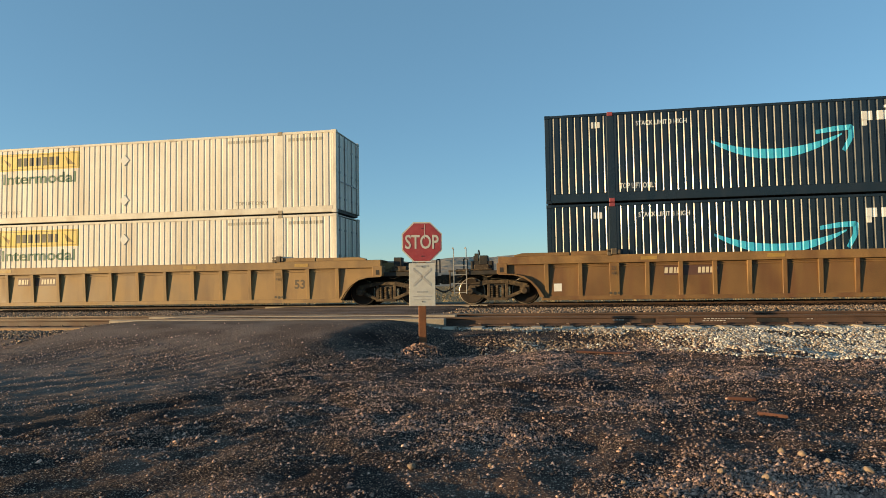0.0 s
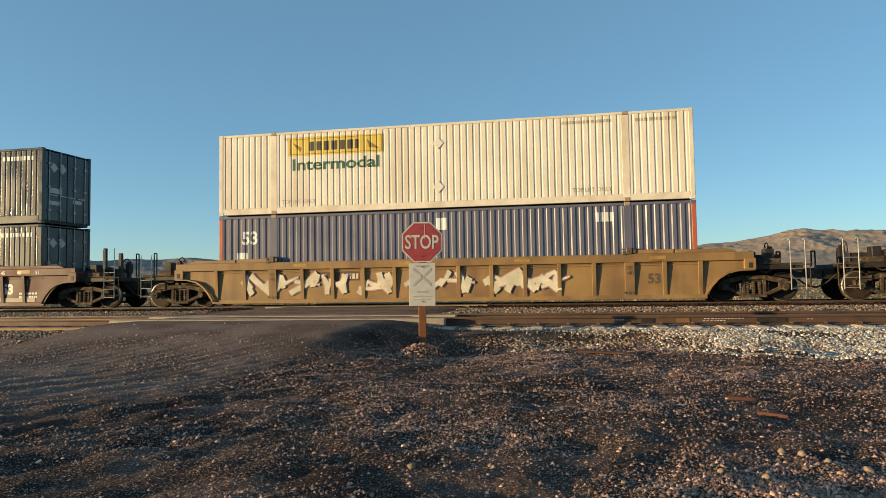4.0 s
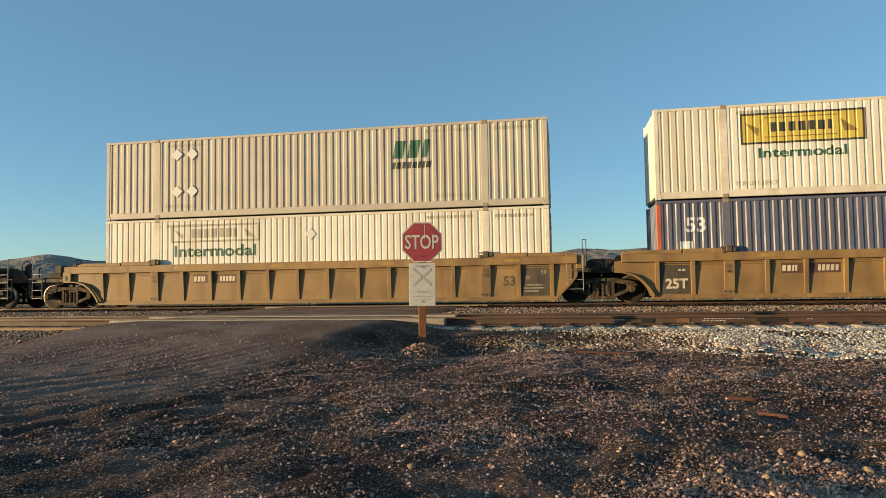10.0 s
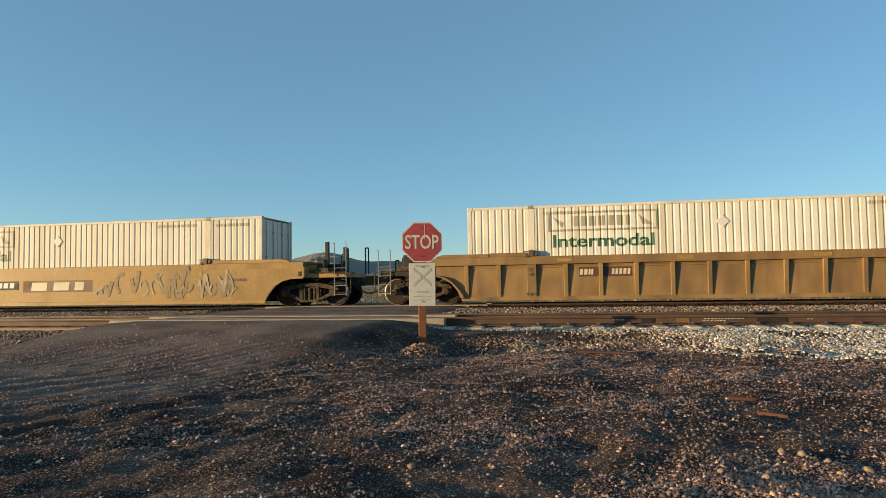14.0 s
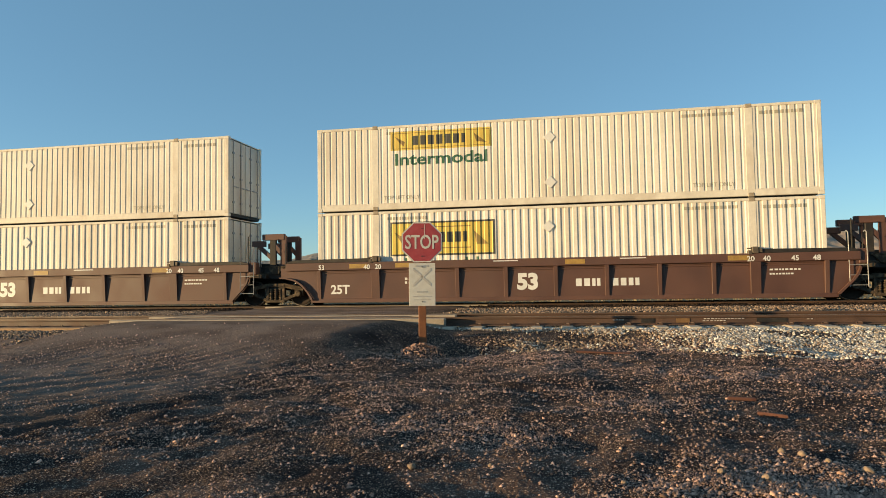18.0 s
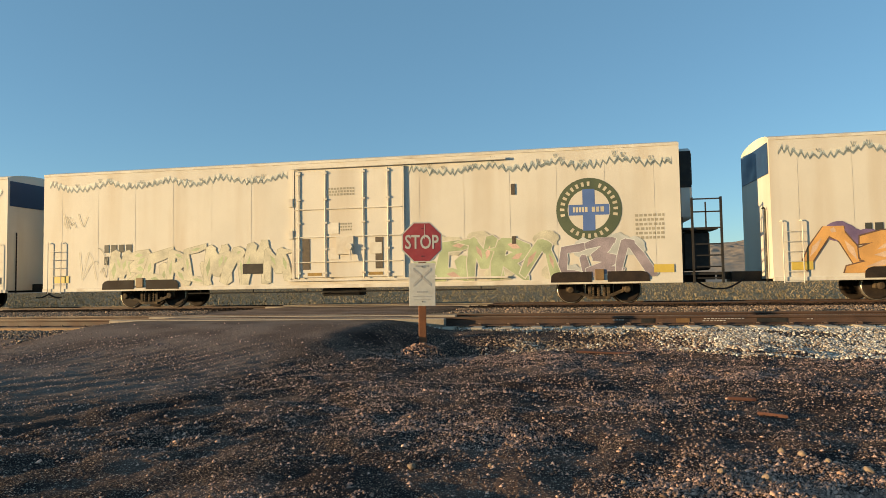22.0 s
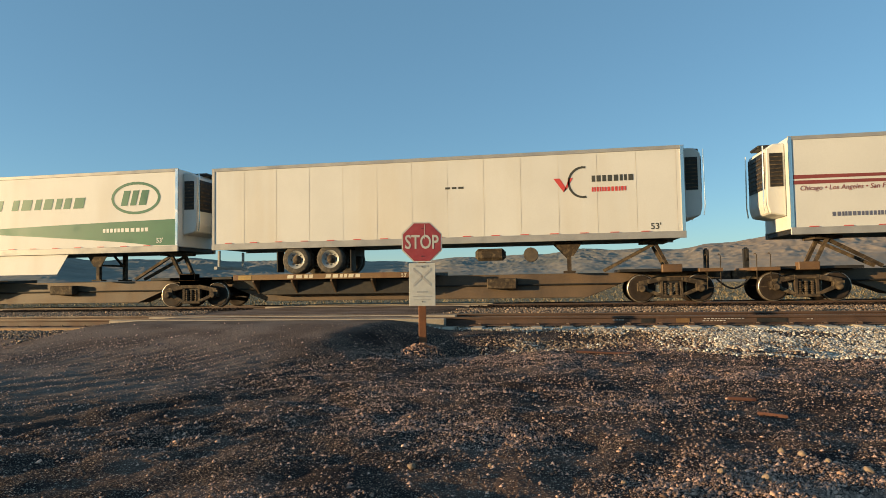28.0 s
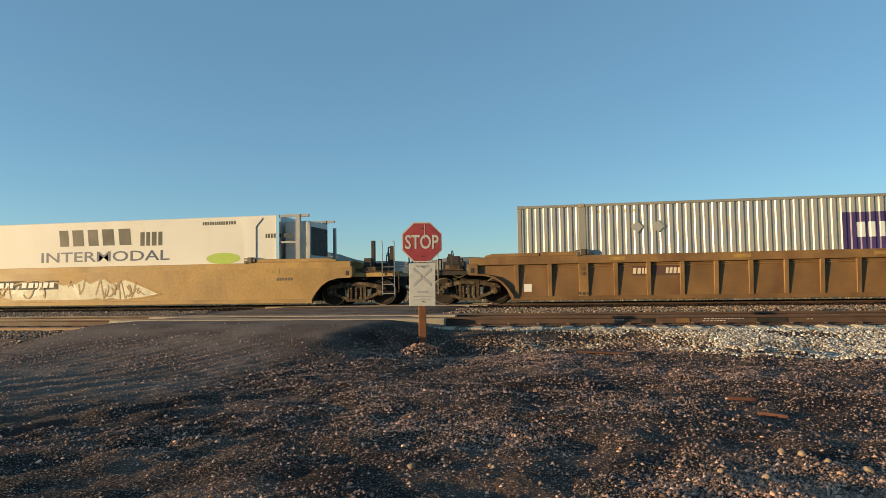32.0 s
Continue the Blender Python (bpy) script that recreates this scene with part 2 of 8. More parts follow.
    dimink=mat("dim_worn_ink", (0.215, 0.140, 0.092), 0.6, var=0.3, scale=3, dirt=(0.12, 0.07, 0.045), dirt_amt=0.8),
    frostpale=mat("pale_blue_frost_paint", (0.40, 0.45, 0.43), 0.5, var=0.25, scale=5),
    livgreen=mat("livery_green", (0.02, 0.13, 0.07), 0.45, var=0.12),
    redstripe=mat("livery_dark_red", (0.21, 0.045, 0.038), 0.45, var=0.12),
    crossplank=mat("crossing_plank_wood", (0.33, 0.275, 0.21), 0.9, var=0.3, scale=3, fine=70, bump=0.004),
    pilestone=mat("brown_pile_stone", (0.33, 0.195, 0.137), 0.9, var=0.2, scale=8, bump=0.003, island=0.5),
    sage=mat("dry_sage_leaves", (0.25, 0.195, 0.115), 0.9, var=0.2, scale=2, island=0.2),
)


# ---- building helpers ----
def bm_box(bm, x0, x1, y0, y1, z0, z1):
    v = [bm.verts.new((x, y, z)) for z in (z0, z1) for y in (y0, y1) for x in (x0, x1)]
    for f in ((0, 2, 3, 1), (4, 5, 7, 6), (0, 1, 5, 4), (2, 6, 7, 3), (0, 4, 6, 2), (1, 3, 7, 5)):
        bm.faces.new([v[i] for i in f])


def bm_prism(bm, pts, a, b, axis="y"):
    """The outline pts, (x, z) for axis y, (y, z) for x, (x, y) for z, drawn out from a to b."""
    def at(p, d):
        return {"y": (p[0], d, p[1]), "x": (d, p[0], p[1]), "z": (p[0], p[1], d)}[axis]
    lo, hi = [bm.verts.new(at(p, a)) for p in pts], [bm.verts.new(at(p, b)) for p in pts]
    bm.faces.new(lo), bm.faces.new(hi[::-1])
    for i in range(len(pts)):
        j = (i + 1) % len(pts)
        bm.faces.new((lo[j], lo[i], hi[i], hi[j]))


def bm_lathe(bm, c, axis, prof, n=20, caps=True):
    """prof: (distance along the axis, radius); closed flat at its ends."""
    rings = []
    for d, r in prof:
        ring = []
        for k in range(n):
            a = 2 * math.pi * k / n
            u, w = r * math.cos(a), r * math.sin(a)
            p = {"y": (u, d, w), "x": (d, u, w), "z": (u, w, d)}[axis]
            ring.append(bm.verts.new((c[0] + p[0], c[1] + p[1], c[2] + p[2])))
        rings.append(ring)
    for a, b in zip(rings, rings[1:]):
        for k in range(n):
            bm.faces.new((a[k], a[(k + 1) % n], b[(k + 1) % n], b[k]))
    if caps:
        bm.faces.new(rings[0][::-1]), bm.faces.new(rings[-1])


def bm_cyl(bm, c, axis, r, h, n=12):
    bm_lathe(bm, c, axis, [(-h / 2, r), (h / 2, r)], n)


def bm_beam(bm, p0, p1, w, h, up=(0, 0, 1)):
    """A bar w wide and h high from p0 to p1."""
    p0, p1 = Vector(p0), Vector(p1)
    d = (p1 - p0).normalized()
    s = d.cross(Vector(up))
    s = s.normalized() if s.length > 1e-4 else Vector((1, 0, 0))
    u = s.cross(d)
    v = [bm.verts.new(p + s * a * w / 2 + u * b * h / 2) for p in (p0, p1) for a, b in ((-1, -1), (1, -1), (1, 1), (-1, 1))]
    for f in ((0, 1, 2, 3), (7, 6, 5, 4), (0, 4, 5, 1), (1, 5, 6, 2), (2, 6, 7, 3), (3, 7, 4, 0)):
        bm.faces.new([v[i] for i in f])


def bm_tube(bm, pts, r, n=6):
    for a, b in zip(pts, pts[1:]):
        a, b = Vector(a), Vector(b)
        q = (b - a).to_track_quat("Z", "Y")
        ring = [q @ Vector((r * math.cos(2 * math.pi * k / n), r * math.sin(2 * math.pi * k / n), 0)) for k in range(n)]
        lo, hi = [bm.verts.new(a + p) for p in ring], [bm.verts.new(b + p) for p in ring]
        for k in range(n):
            bm.faces.new((lo[k], lo[(k + 1) % n], hi[(k + 1) % n], hi[k]))
        bm.faces.new(lo[::-1]), bm.faces.new(hi)


def finish(name, bm, material, bevel=0.0, smooth=False):
    bmesh.ops.recalc_face_normals(bm, faces=bm.faces)
    if bevel:
        bmesh.ops.bevel(bm, geom=bm.edges[:], offset=bevel, segments=1, affect="EDGES", clamp_overlap=True)
    me = bpy.data.meshes.new(name)
    bm.to_mesh(me)
    bm.free()
    me.materials.append(material)
    if smooth:
        for p in me.polygons:
            p.use_smooth = len(p.vertices) == 4
    return me


def part(name, bm, material, parent, label="", bevel=0.0, smooth=False):
    """One mesh object under a thing or under a part."""
    ob = new(name, finish(name, bm, material, bevel, smooth))
    ob.parent = parent
    return tagged(ob, label)


def again(name, me, parent, x=0, y=0, z=0, rz=0, label=""):
    """Another object on a mesh that exists, at its own place under its parent."""
    ob = new(name, me)
    ob.parent = parent
    ob.matrix_basis = pose(x, y, z, 0, 0, rz)
    return tagged(ob, label)


def thing(name, label, category, group="", kind=""):
    return tagged(new(name), label, category, group, kind)


def bx(name, x0, x1, y0, y1, z0, z1, material, parent, label="", bevel=0.0):
    bm = bmesh.new()
    bm_box(bm, x0, x1, y0, y1, z0, z1)
    return part(name, bm, material, parent, label, bevel)


# ---- flat marks: polygons in (x, z) laid on a side that faces -y ----
TEXTS = {}


def text_shape(s, height, bold=0.0, slant=0.0):
    """Vertices and faces of a word, its height given, from the origin to the right."""
    key = (s, bold, slant)
    if key not in TEXTS:
        cu = bpy.data.curves.new("word", "FONT")
        cu.body, cu.size, cu.offset, cu.shear, cu.resolution_u = s, 1.0, bold, slant, 3
        ob = bpy.data.objects.new("word", cu)
        scene.collection.objects.link(ob)
        me = bpy.data.meshes.new_from_object(ob)
        vs, fs = [tuple(v.co)[:2] for v in me.vertices], [tuple(p.vertices) for p in me.polygons]
        bpy.data.objects.remove(ob)
        bpy.data.curves.remove(cu)
        bpy.data.meshes.remove(me)
        x0, z0 = min(v[0] for v in vs), min(v[1] for v in vs)
        cap = 0.72
        TEXTS[key] = ([((x - x0) / cap, z / cap) for x, z in vs], fs, (max(v[0] for v in vs) - x0) / cap)
    vs, fs, w = TEXTS[key]
    return [(x * height, z * height) for x, z in vs], fs, w * height


class Marks:
    """Marks of one colour, gathered in the plane of a side, then laid on its profile."""

    def __init__(self):
        self.v, self.f = [], []

    def poly(self, pts):
        n = len(self.v)
        self.v += pts
        self.f.append(tuple(range(n, n + len(pts))))
        return self

    def rect(self, x0, x1, z0, z1):
        return self.poly([(x0, z0), (x1, z0), (x1, z1), (x0, z1)])

    def border(self, x0, x1, z0, z1, w):
        return self.rect(x0, x1, z0, z0 + w).rect(x0, x1, z1 - w, z1).rect(x0, x0 + w, z0 + w, z1 - w).rect(x1 - w, x1, z0 + w, z1 - w)

    def word(self, s, x, z, height, bold=0.01, slant=0.0, width=None):
        vs, fs, w = text_shape(s, height, bold, slant)
        k = width / w if width else 1.0
        n = len(self.v)
        self.v += [(x + a * k, z + b) for a, b in vs]
        self.f += [tuple(n + i for i in f) for f in fs]
        return self

    def bars(self, x0, x1, z0, z1, n, seed=1, lean=0.0):
        """A word that is not spelt out: n plain bars of uneven width."""
        r = random.Random(seed)
        ws = [r.uniform(0.7, 1.3) for _ in range(n)]
        k = (x1 - x0) / sum(ws)
        x = x0
        for w in ws:
            a, b = x + 0.10 * w * k, x + 0.80 * w * k
            self.poly([(a, z0), (b, z0), (b + lean * (z1 - z0), z1), (a + lean * (z1 - z0), z1)])
            x += w * k
        return self

    def ring(self, cx, cz, rx, rz, w, n=28, a0=0.0, a1=2 * math.pi):
        for k in range(n):
            a, b = a0 + (a1 - a0) * k / n, a0 + (a1 - a0) * (k + 1) / n
            q = [(cx + (rx - o) * math.cos(t), cz + (rz - o) * math.sin(t)) for t, o in ((a, 0), (b, 0), (b, w), (a, w))]
            self.poly(q)
        return self

    def disc(self, cx, cz, rx, rz, n=24):
        return self.poly([(cx + rx * math.cos(2 * math.pi * k / n), cz + rz * math.sin(2 * math.pi * k / n)) for k in range(n)])

    def diamond(self, cx, cz, r):
        return self.poly([(cx - r, cz), (cx, cz - r), (cx + r, cz), (cx, cz + r)])

    def lay(self, name, material, parent, y, prof=None, label="", coat=0.0):
        """y: the side's plane. prof: (breaks, depth): the corrugation to follow. coat: how far each polygon lies over the one before."""
        bm = bmesh.new()
        over = {i: k * coat for k, f in enumerate(self.f) for i in f}
        vs = [bm.verts.new((x, y - over[i], z)) for i, (x, z) in enumerate(self.v)]
        for f in self.f:
            try:
                bm.faces.new([vs[i] for i in f])
            except ValueError:
                pass
        if prof:
            lo, hi = min(v[0] for v in self.v), max(v[0] for v in self.v)
            for b in prof[0]:
                if lo < b < hi:
                    bmesh.ops.bisect_plane(bm, geom=bm.verts[:] + bm.edges[:] + bm.faces[:], plane_co=(b, 0, 0), plane_no=(1, 0, 0), dist=1e-5)
            for v in bm.verts:
                v.co.y = y + np.interp(v.co.x, prof[0], prof[1])
        me = bpy.data.meshes.new(name)
        for f in bm.faces:
            f.normal_update()
            if f.normal.y > 0:
                f.normal_flip()
        bm.to_mesh(me)
        bm.free()
        me.materials.append(material)
        ob = new(name, me)
        ob.parent = parent
        small = name in ("lettering", "emblem", "frost_band", "frost_line", "frost_tufts", "frost_shade", "panel_seam", "reflector_tape", "door_marks", "paint_spots")
        return tagged(ob, label, kind="stuff" if small and len(self.f) > 1 else "")

    def lay_apart(self, name, material, parent, y, label=""):
        """Each polygon as a piece of its own."""
        for f in self.f:
            one = Marks().poly([self.v[i] for i in f])
            one.lay(name, material, parent, y, None, label)


def wild(parent, x0, x1, z0, z1, y, seed, fill, edge, glow=None, prof=None):
    """Sprayed lettering as crossing tapered strokes with dark edges, over a loose cloud."""
    r = random.Random(seed)
    n = max(2, int((x1 - x0) / 0.75))
    w, h = (x1 - x0) / n, z1 - z0
    cloud, rim, body = Marks(), Marks(), Marks()

    def stroke(a, b, wa, wb):
        d = Vector((b[1] - a[1], a[0] - b[0])).normalized()
        mid = ((a[0] + b[0]) / 2 + d.x * r.uniform(-0.1, 0.1) * h, (a[1] + b[1]) / 2 + d.y * r.uniform(-0.1, 0.1) * h)
        for m, g in ((rim, 0.035), (body, 0.0)):
            q = [(a[0] + d.x * (wa + g), a[1] + d.y * (wa + g)), (mid[0] + d.x * (wa + g), mid[1] + d.y * (wa + g)), (b[0] + d.x * (wb + g), b[1] + d.y * (wb + g)),
                 (b[0] - d.x * (wb + g), b[1] - d.y * (wb + g)), (mid[0] - d.x * (wa + g), mid[1] - d.y * (wa + g)), (a[0] - d.x * (wa + g), a[1] - d.y * (wa + g))]
            m.poly([(px, min(max(pz, z0 - 0.02), z1 + 0.1)) for px, pz in q])

    for i in range(n):
        cx, cz = x0 + w * (i + 0.5), (z0 + z1) / 2
        cloud.poly([(cx + w * (0.72 + r.uniform(-.15, .25)) * math.cos(a), cz + h * (0.46 + r.uniform(-.12, .12)) * math.sin(a)) for a in (k * math.pi / 9 for k in range(18))])
        lean = r.uniform(-0.3, 0.4) * w
        nodes = [(cx + r.uniform(-.55, .55) * w + lean * v, cz + v * h * 0.42 + r.uniform(-.05, .05) * h) for v in (-1, -0.3, 0.35, 1)]
        for a, b in ((0, 3), (0, 2), (1, 3), (1, 2)):
            if r.random() < 0.85:
                stroke(nodes[a], nodes[b], r.uniform(0.07, 0.14) * h, r.uniform(0.03, 0.16) * h)
        if r.random() < 0.5:
            stroke((cx - w * 0.5, cz + r.uniform(-.3, .3) * h), (cx + w * 0.7, cz + r.uniform(-.35, .35) * h), 0.07 * h, 0.02 * h)
    if glow:
        cloud.lay("graffiti", glow, parent, y - 0.003, prof, "sprayed cloud behind the graffiti", 0.0002)
    rim.lay("graffiti", edge, parent, y - 0.012, prof, "sprayed dark edges", 0.0002)
    body.lay("graffiti", fill, parent, y - 0.030, prof, "sprayed graffiti strokes", 0.0002)


def mural(parent, x0, x1, z0, z1, y, seed, body, line, haze=None, accent=None, fine=0.022, fill=1.0, stars=None):
    """A sprayed piece: haze behind, one ragged body of paint, slanted patches, and looping outlines on it."""
    r = random.Random(seed)
    h, L = z1 - z0, x1 - x0
    if haze:
        m = Marks()
        for k in range(int(L / 0.8)):
            cx, cz, q = x0 + L * r.random(), z0 + h * r.choice((0.12, 0.85, 0.95)), h * r.uniform(0.14, 0.26)
            m.poly([(cx + q * 1.3 * r.uniform(0.85, 1.1) * math.cos(a), max(z0 - 0.05, cz + q * r.uniform(0.85, 1.1) * math.sin(a))) for a in (k * math.pi / 9 for k in range(18))])
        m.lay("graffiti", haze, parent, y - 0.001, None, "soft sprayed cloud behind the graffiti", 0.0001)
    n = max(8, int(L / 0.28))
    tops, bots = [], []
    for i in range(n + 1):
        u = i / n
        end = min(1.0, 6 * u, 6 * (1 - u))
        tops.append(z0 + h * (0.22 + 0.50 * end + 0.28 * end * r.random()))
        bots.append(z0 + h * (0.22 * (1 - end) + 0.10 * r.random() * r.random()))
    if body:
        m = Marks()
        for i in range(n):
            a, b = x0 + L * i / n, x0 + L * (i + 1) / n
            if r.random() < fill:
                m.poly([(a, bots[i]), (b, bots[i + 1]), (b, tops[i + 1]), (a, tops[i])])
        m.lay("graffiti", body, parent, y - 0.002, None, "sprayed body of the graffiti")
    if accent:
        m = Marks()
        for k in range(int(L / 0.55)):
            i = r.randrange(1, n)
            cx, lo, hi = x0 + L * i / n, bots[i], tops[i]
            w, t = r.uniform(0.08, 0.22), r.uniform(-0.25, 0.25)
            za, zb = lo + (hi - lo) * r.uniform(0.05, 0.5), lo + (hi - lo) * r.uniform(0.55, 0.95)
            m.poly([(cx - w + t, za), (cx + w * 0.6 + t, za + 0.05), (cx + w - t, zb), (cx - w * 0.5 - t, zb - 0.06)])
        m.lay("graffiti", accent, parent, y - 0.003, None, "slanted patches of the graffiti", 0.0001)
    m = Marks()

    def ribbon(pts, w):
        for a, b in zip(pts, pts[1:]):
            d = Vector((b[1] - a[1], a[0] - b[0]))
            if d.length > 1e-4:
                d = d.normalized() * w
                m.poly([(a[0] + d.x, a[1] + d.y), (b[0] + d.x, b[1] + d.y), (b[0] - d.x, b[1] - d.y), (a[0] - d.x, a[1] - d.y)])

    if body:
        ribbon([(x0 + L * i / n, tops[i]) for i in range(n + 1)], fine * 0.9)
        ribbon([(x0 + L * i / n, bots[i]) for i in range(n + 1)], fine * 0.8)
    for k in range(int(L / 0.36)):
        i = r.randrange(1, n)
        cx, lo, hi = x0 + L * i / n, bots[i], tops[i]
        a0, sw, q = r.uniform(0, 6.3), r.choice((-1, 1)) * r.uniform(1.6, 3.8), (hi - lo) * r.uniform(0.18, 0.48)
        lean = r.uniform(-0.5, 0.5)
        cz = (lo + hi) / 2 + r.uniform(-0.15, 0.15) * (hi - lo)
        pts = [(cx + q * (0.65 * math.cos(a0 + sw * j / 7) + lean * math.sin(a0 + sw * j / 7)), cz + q * math.sin(a0 + sw * j / 7)) for j in range(8)]
        if r.random() < 0.45:
            pts = [(cx + (j - 2) * 0.16 * r.uniform(0.4, 1.2), lo + (hi - lo) * v) for j, v in enumerate(r.sample((0.05, 0.25, 0.5, 0.75, 0.98), 4))]
        ribbon(pts, fine * r.uniform(0.5, 1.0))
    m.lay("graffiti", line, parent, y - 0.004, None, "looping sprayed outlines", 0.0001)
    if stars:
        m = Marks()
        for k in range(int(L / 0.7)):
            cx, cz, q = x0 + L * r.random(), z0 + h * r.choice((0.1, 0.9, 1.0)), r.uniform(0.06, 0.16)
            for j in range(5):
                a = math.pi / 2 + j * 1.2566
                m.poly([(cx, cz), (cx + 0.4 * q * math.cos(a - 0.63), cz + 0.4 * q * math.sin(a - 0.63)), (cx + q * math.cos(a), cz + q * math.sin(a)), (cx + 0.4 * q * math.cos(a + 0.63), cz + 0.4 * q * math.sin(a + 0.63))])
        m.lay("graffiti", stars, parent, y - 0.006, None, "small sprayed stars")


def piece(parent, x0, x1, z0, z1, y, seed, fill, line, haze=None, accent=None, stars=None, edge=0.030, wide=0.95):
    """Sprayed lettering: overlapping angular forms, each of bent tapering strokes with a dark edge, over a loose cloud."""
    r = random.Random(seed)
    h = z1 - z0
    n = max(2, round((x1 - x0) / wide))
    w = (x1 - x0) / n
    if haze:
        m = Marks()
        for k in range(2 * n):
            cx, cz, q = x0 + (x1 - x0) * r.random(), z0 + h * r.choice((0.15, 0.8, 0.92)), h * r.uniform(0.16, 0.28)
            m.poly([(cx + q * 1.4 * r.uniform(0.8, 1.1) * math.cos(a), max(z0, cz + q * r.uniform(0.8, 1.1) * math.sin(a))) for a in (j * math.pi / 9 for j in range(18))])
        m.lay("graffiti", haze, parent, y - 0.001, None, "soft sprayed cloud behind the graffiti", 0.0001)
    for i in range(n):
        rim, body, gloss = Marks(), Marks(), Marks()
        cx = x0 + w * (i + 0.5)
        lean, up, low = r.uniform(-0.12, 0.22) * w, r.uniform(0.78, 1.0), r.uniform(0.0, 0.1)

        def at(u, v):
            return (cx + u * w * 0.62 + lean * (v - 0.5) * 2, z0 + h * (low + (up - low) * v))

        bends = r.choice((((-0.8, 0.0), (-0.5, 0.95), (0.1, 0.35), (0.6, 1.0), (0.9, 0.05)), ((-0.9, 0.9), (0.6, 1.0), (-0.5, 0.5), (0.7, 0.45), (-0.8, 0.0), (0.95, 0.08)),
                          ((-0.7, 0.0), (-0.6, 1.0), (0.7, 0.75), (-0.3, 0.45), (0.95, 0.0)), ((-0.9, 0.1), (-0.1, 1.0), (0.25, 0.9), (0.9, 0.0)), ((0.8, 0.95), (-0.7, 0.8), (-0.75, 0.15), (0.85, 0.0), (0.5, 0.5))))
        pts = [at(u + r.uniform(-0.1, 0.1), v + r.uniform(-0.05, 0.05)) for u, v in bends]
        wide0 = h * r.uniform(0.10, 0.14) * min(1.7, 0.45 + 0.75 * w)
        for j, (a, c) in enumerate(zip(pts, pts[1:])):
            d = Vector((c[0] - a[0], c[1] - a[1]))
            L = max(d.length, 0.05)
            d = d / L
            q = Vector((-d.y, d.x))
            wa, wb = wide0 * r.uniform(0.8, 1.2), wide0 * r.uniform(0.6, 1.2)
            for m, g in ((rim, edge), (body, 0.0)):
                e = wide0 * 0.6 + g
                ring = [Vector(a) - d * e * 0.7 + q * (wa * 0.5 + g), Vector(a) - d * e - q * (wa * 0.7 + g), Vector(c) + d * e * 0.5 - q * (wb + g), Vector(c) + d * e * 1.3, Vector(c) + d * e * 0.3 + q * (wb + g), Vector(a) + d * L * 0.4 + q * (wa + g)]
                m.poly([(p.x, min(max(p.y, z0 - 0.02), z1 + 0.08)) for p in ring])
            if accent and r.random() < 0.7:
                o = Vector(a) + d * L * 0.45
                gloss.poly([tuple(o - d * L * 0.25), tuple(o + q * wa * 0.55), tuple(o + d * L * 0.3), tuple(o - q * wa * 0.35)])
        if r.random() < 0.45:
            a = at(r.choice((-0.9, 0.9)), r.uniform(0.75, 1.0))
            s = 1 if a[0] > cx else -1
            for m, g in ((rim, edge), (body, 0.0)):
                m.poly([(a[0] - s * (0.12 + g), a[1] - 0.10 - g), (a[0] + s * (0.34 + 2 * g), a[1] + 0.02), (a[0] - s * (0.12 + g), a[1] + 0.12 + g)])
        base = y - 0.002 - i * 0.0010
        rim.lay("graffiti", line, parent, base, None, "sprayed dark edges", 0.00008)
        if fill:
            body.lay("graffiti", fill, parent, base - 0.0004, None, "sprayed graffiti form", 0.00008)
        if gloss.f:
            gloss.lay("graffiti", accent, parent, base - 0.0008, None, "slanted patches of the graffiti", 0.00004)
    if stars:
        m = Marks()
        for k in range(int((x1 - x0) / 0.6)):
            cx, cz, q = x0 + (x1 - x0) * r.random(), z0 + h * r.choice((0.1, 0.92, 1.02)), r.uniform(0.07, 0.17)
            for j in range(5):
                a = math.pi / 2 + j * 1.2566
                m.poly([(cx, cz), (cx + 0.4 * q * math.cos(a - 0.63), cz + 0.4 * q * math.sin(a - 0.63)), (cx + q * math.cos(a), cz + q * math.sin(a)), (cx + 0.4 * q * math.cos(a + 0.63), cz + 0.4 * q * math.sin(a + 0.63))])
        m.lay("graffiti", stars, parent, y - 0.014, None, "small sprayed stars")


# ---- containers: 53 ft boxes, origin at the middle of the base ----
CL, CW, CH = 16.154, 2.59, 2.896
HL, HW = CL / 2, CW / 2


def corrugation(x0, x1, pitch, crest, slope, depth):
    """Breaks along x and the depth there; the sheet starts and ends on a crest."""
    n = max(1, round((x1 - x0) / pitch))
    p = (x1 - x0) / n
    k = p / pitch
    xs, ds = [x0], [0.0]
    for i in range(n):
        a = x0 + i * p + crest * k / 2
        xs += [a, a + slope * k, x0 + (i + 1) * p - (crest / 2 + slope) * k, x0 + (i + 1) * p - crest * k / 2]
        ds += [0.0, depth, depth, 0.0]
    return xs + [x1], ds + [0.0]


FLUTES = dict(groove=(0.222, 0.140, 0.022, 0.018), glint=(0.222, 0.136, 0.027, 0.020), wave=(0.262, 0.110, 0.034, 0.025))


def side_sheet(x0, x1, z0, z1, prof, y):
    bm = bmesh.new()
    lo, hi = ([bm.verts.new((x, y + d, z)) for x, d in zip(*prof)] for z in (z0, z1))
    for i in range(len(lo) - 1):
        bm.faces.new((lo[i], lo[i + 1], hi[i + 1], hi[i]))
    back = [bm.verts.new(p) for p in ((x0, y + 0.06, z0), (x1, y + 0.06, z0), (x1, y + 0.06, z1), (x0, y + 0.06, z1))]
    bm.faces.new(back[::-1])
    return bm


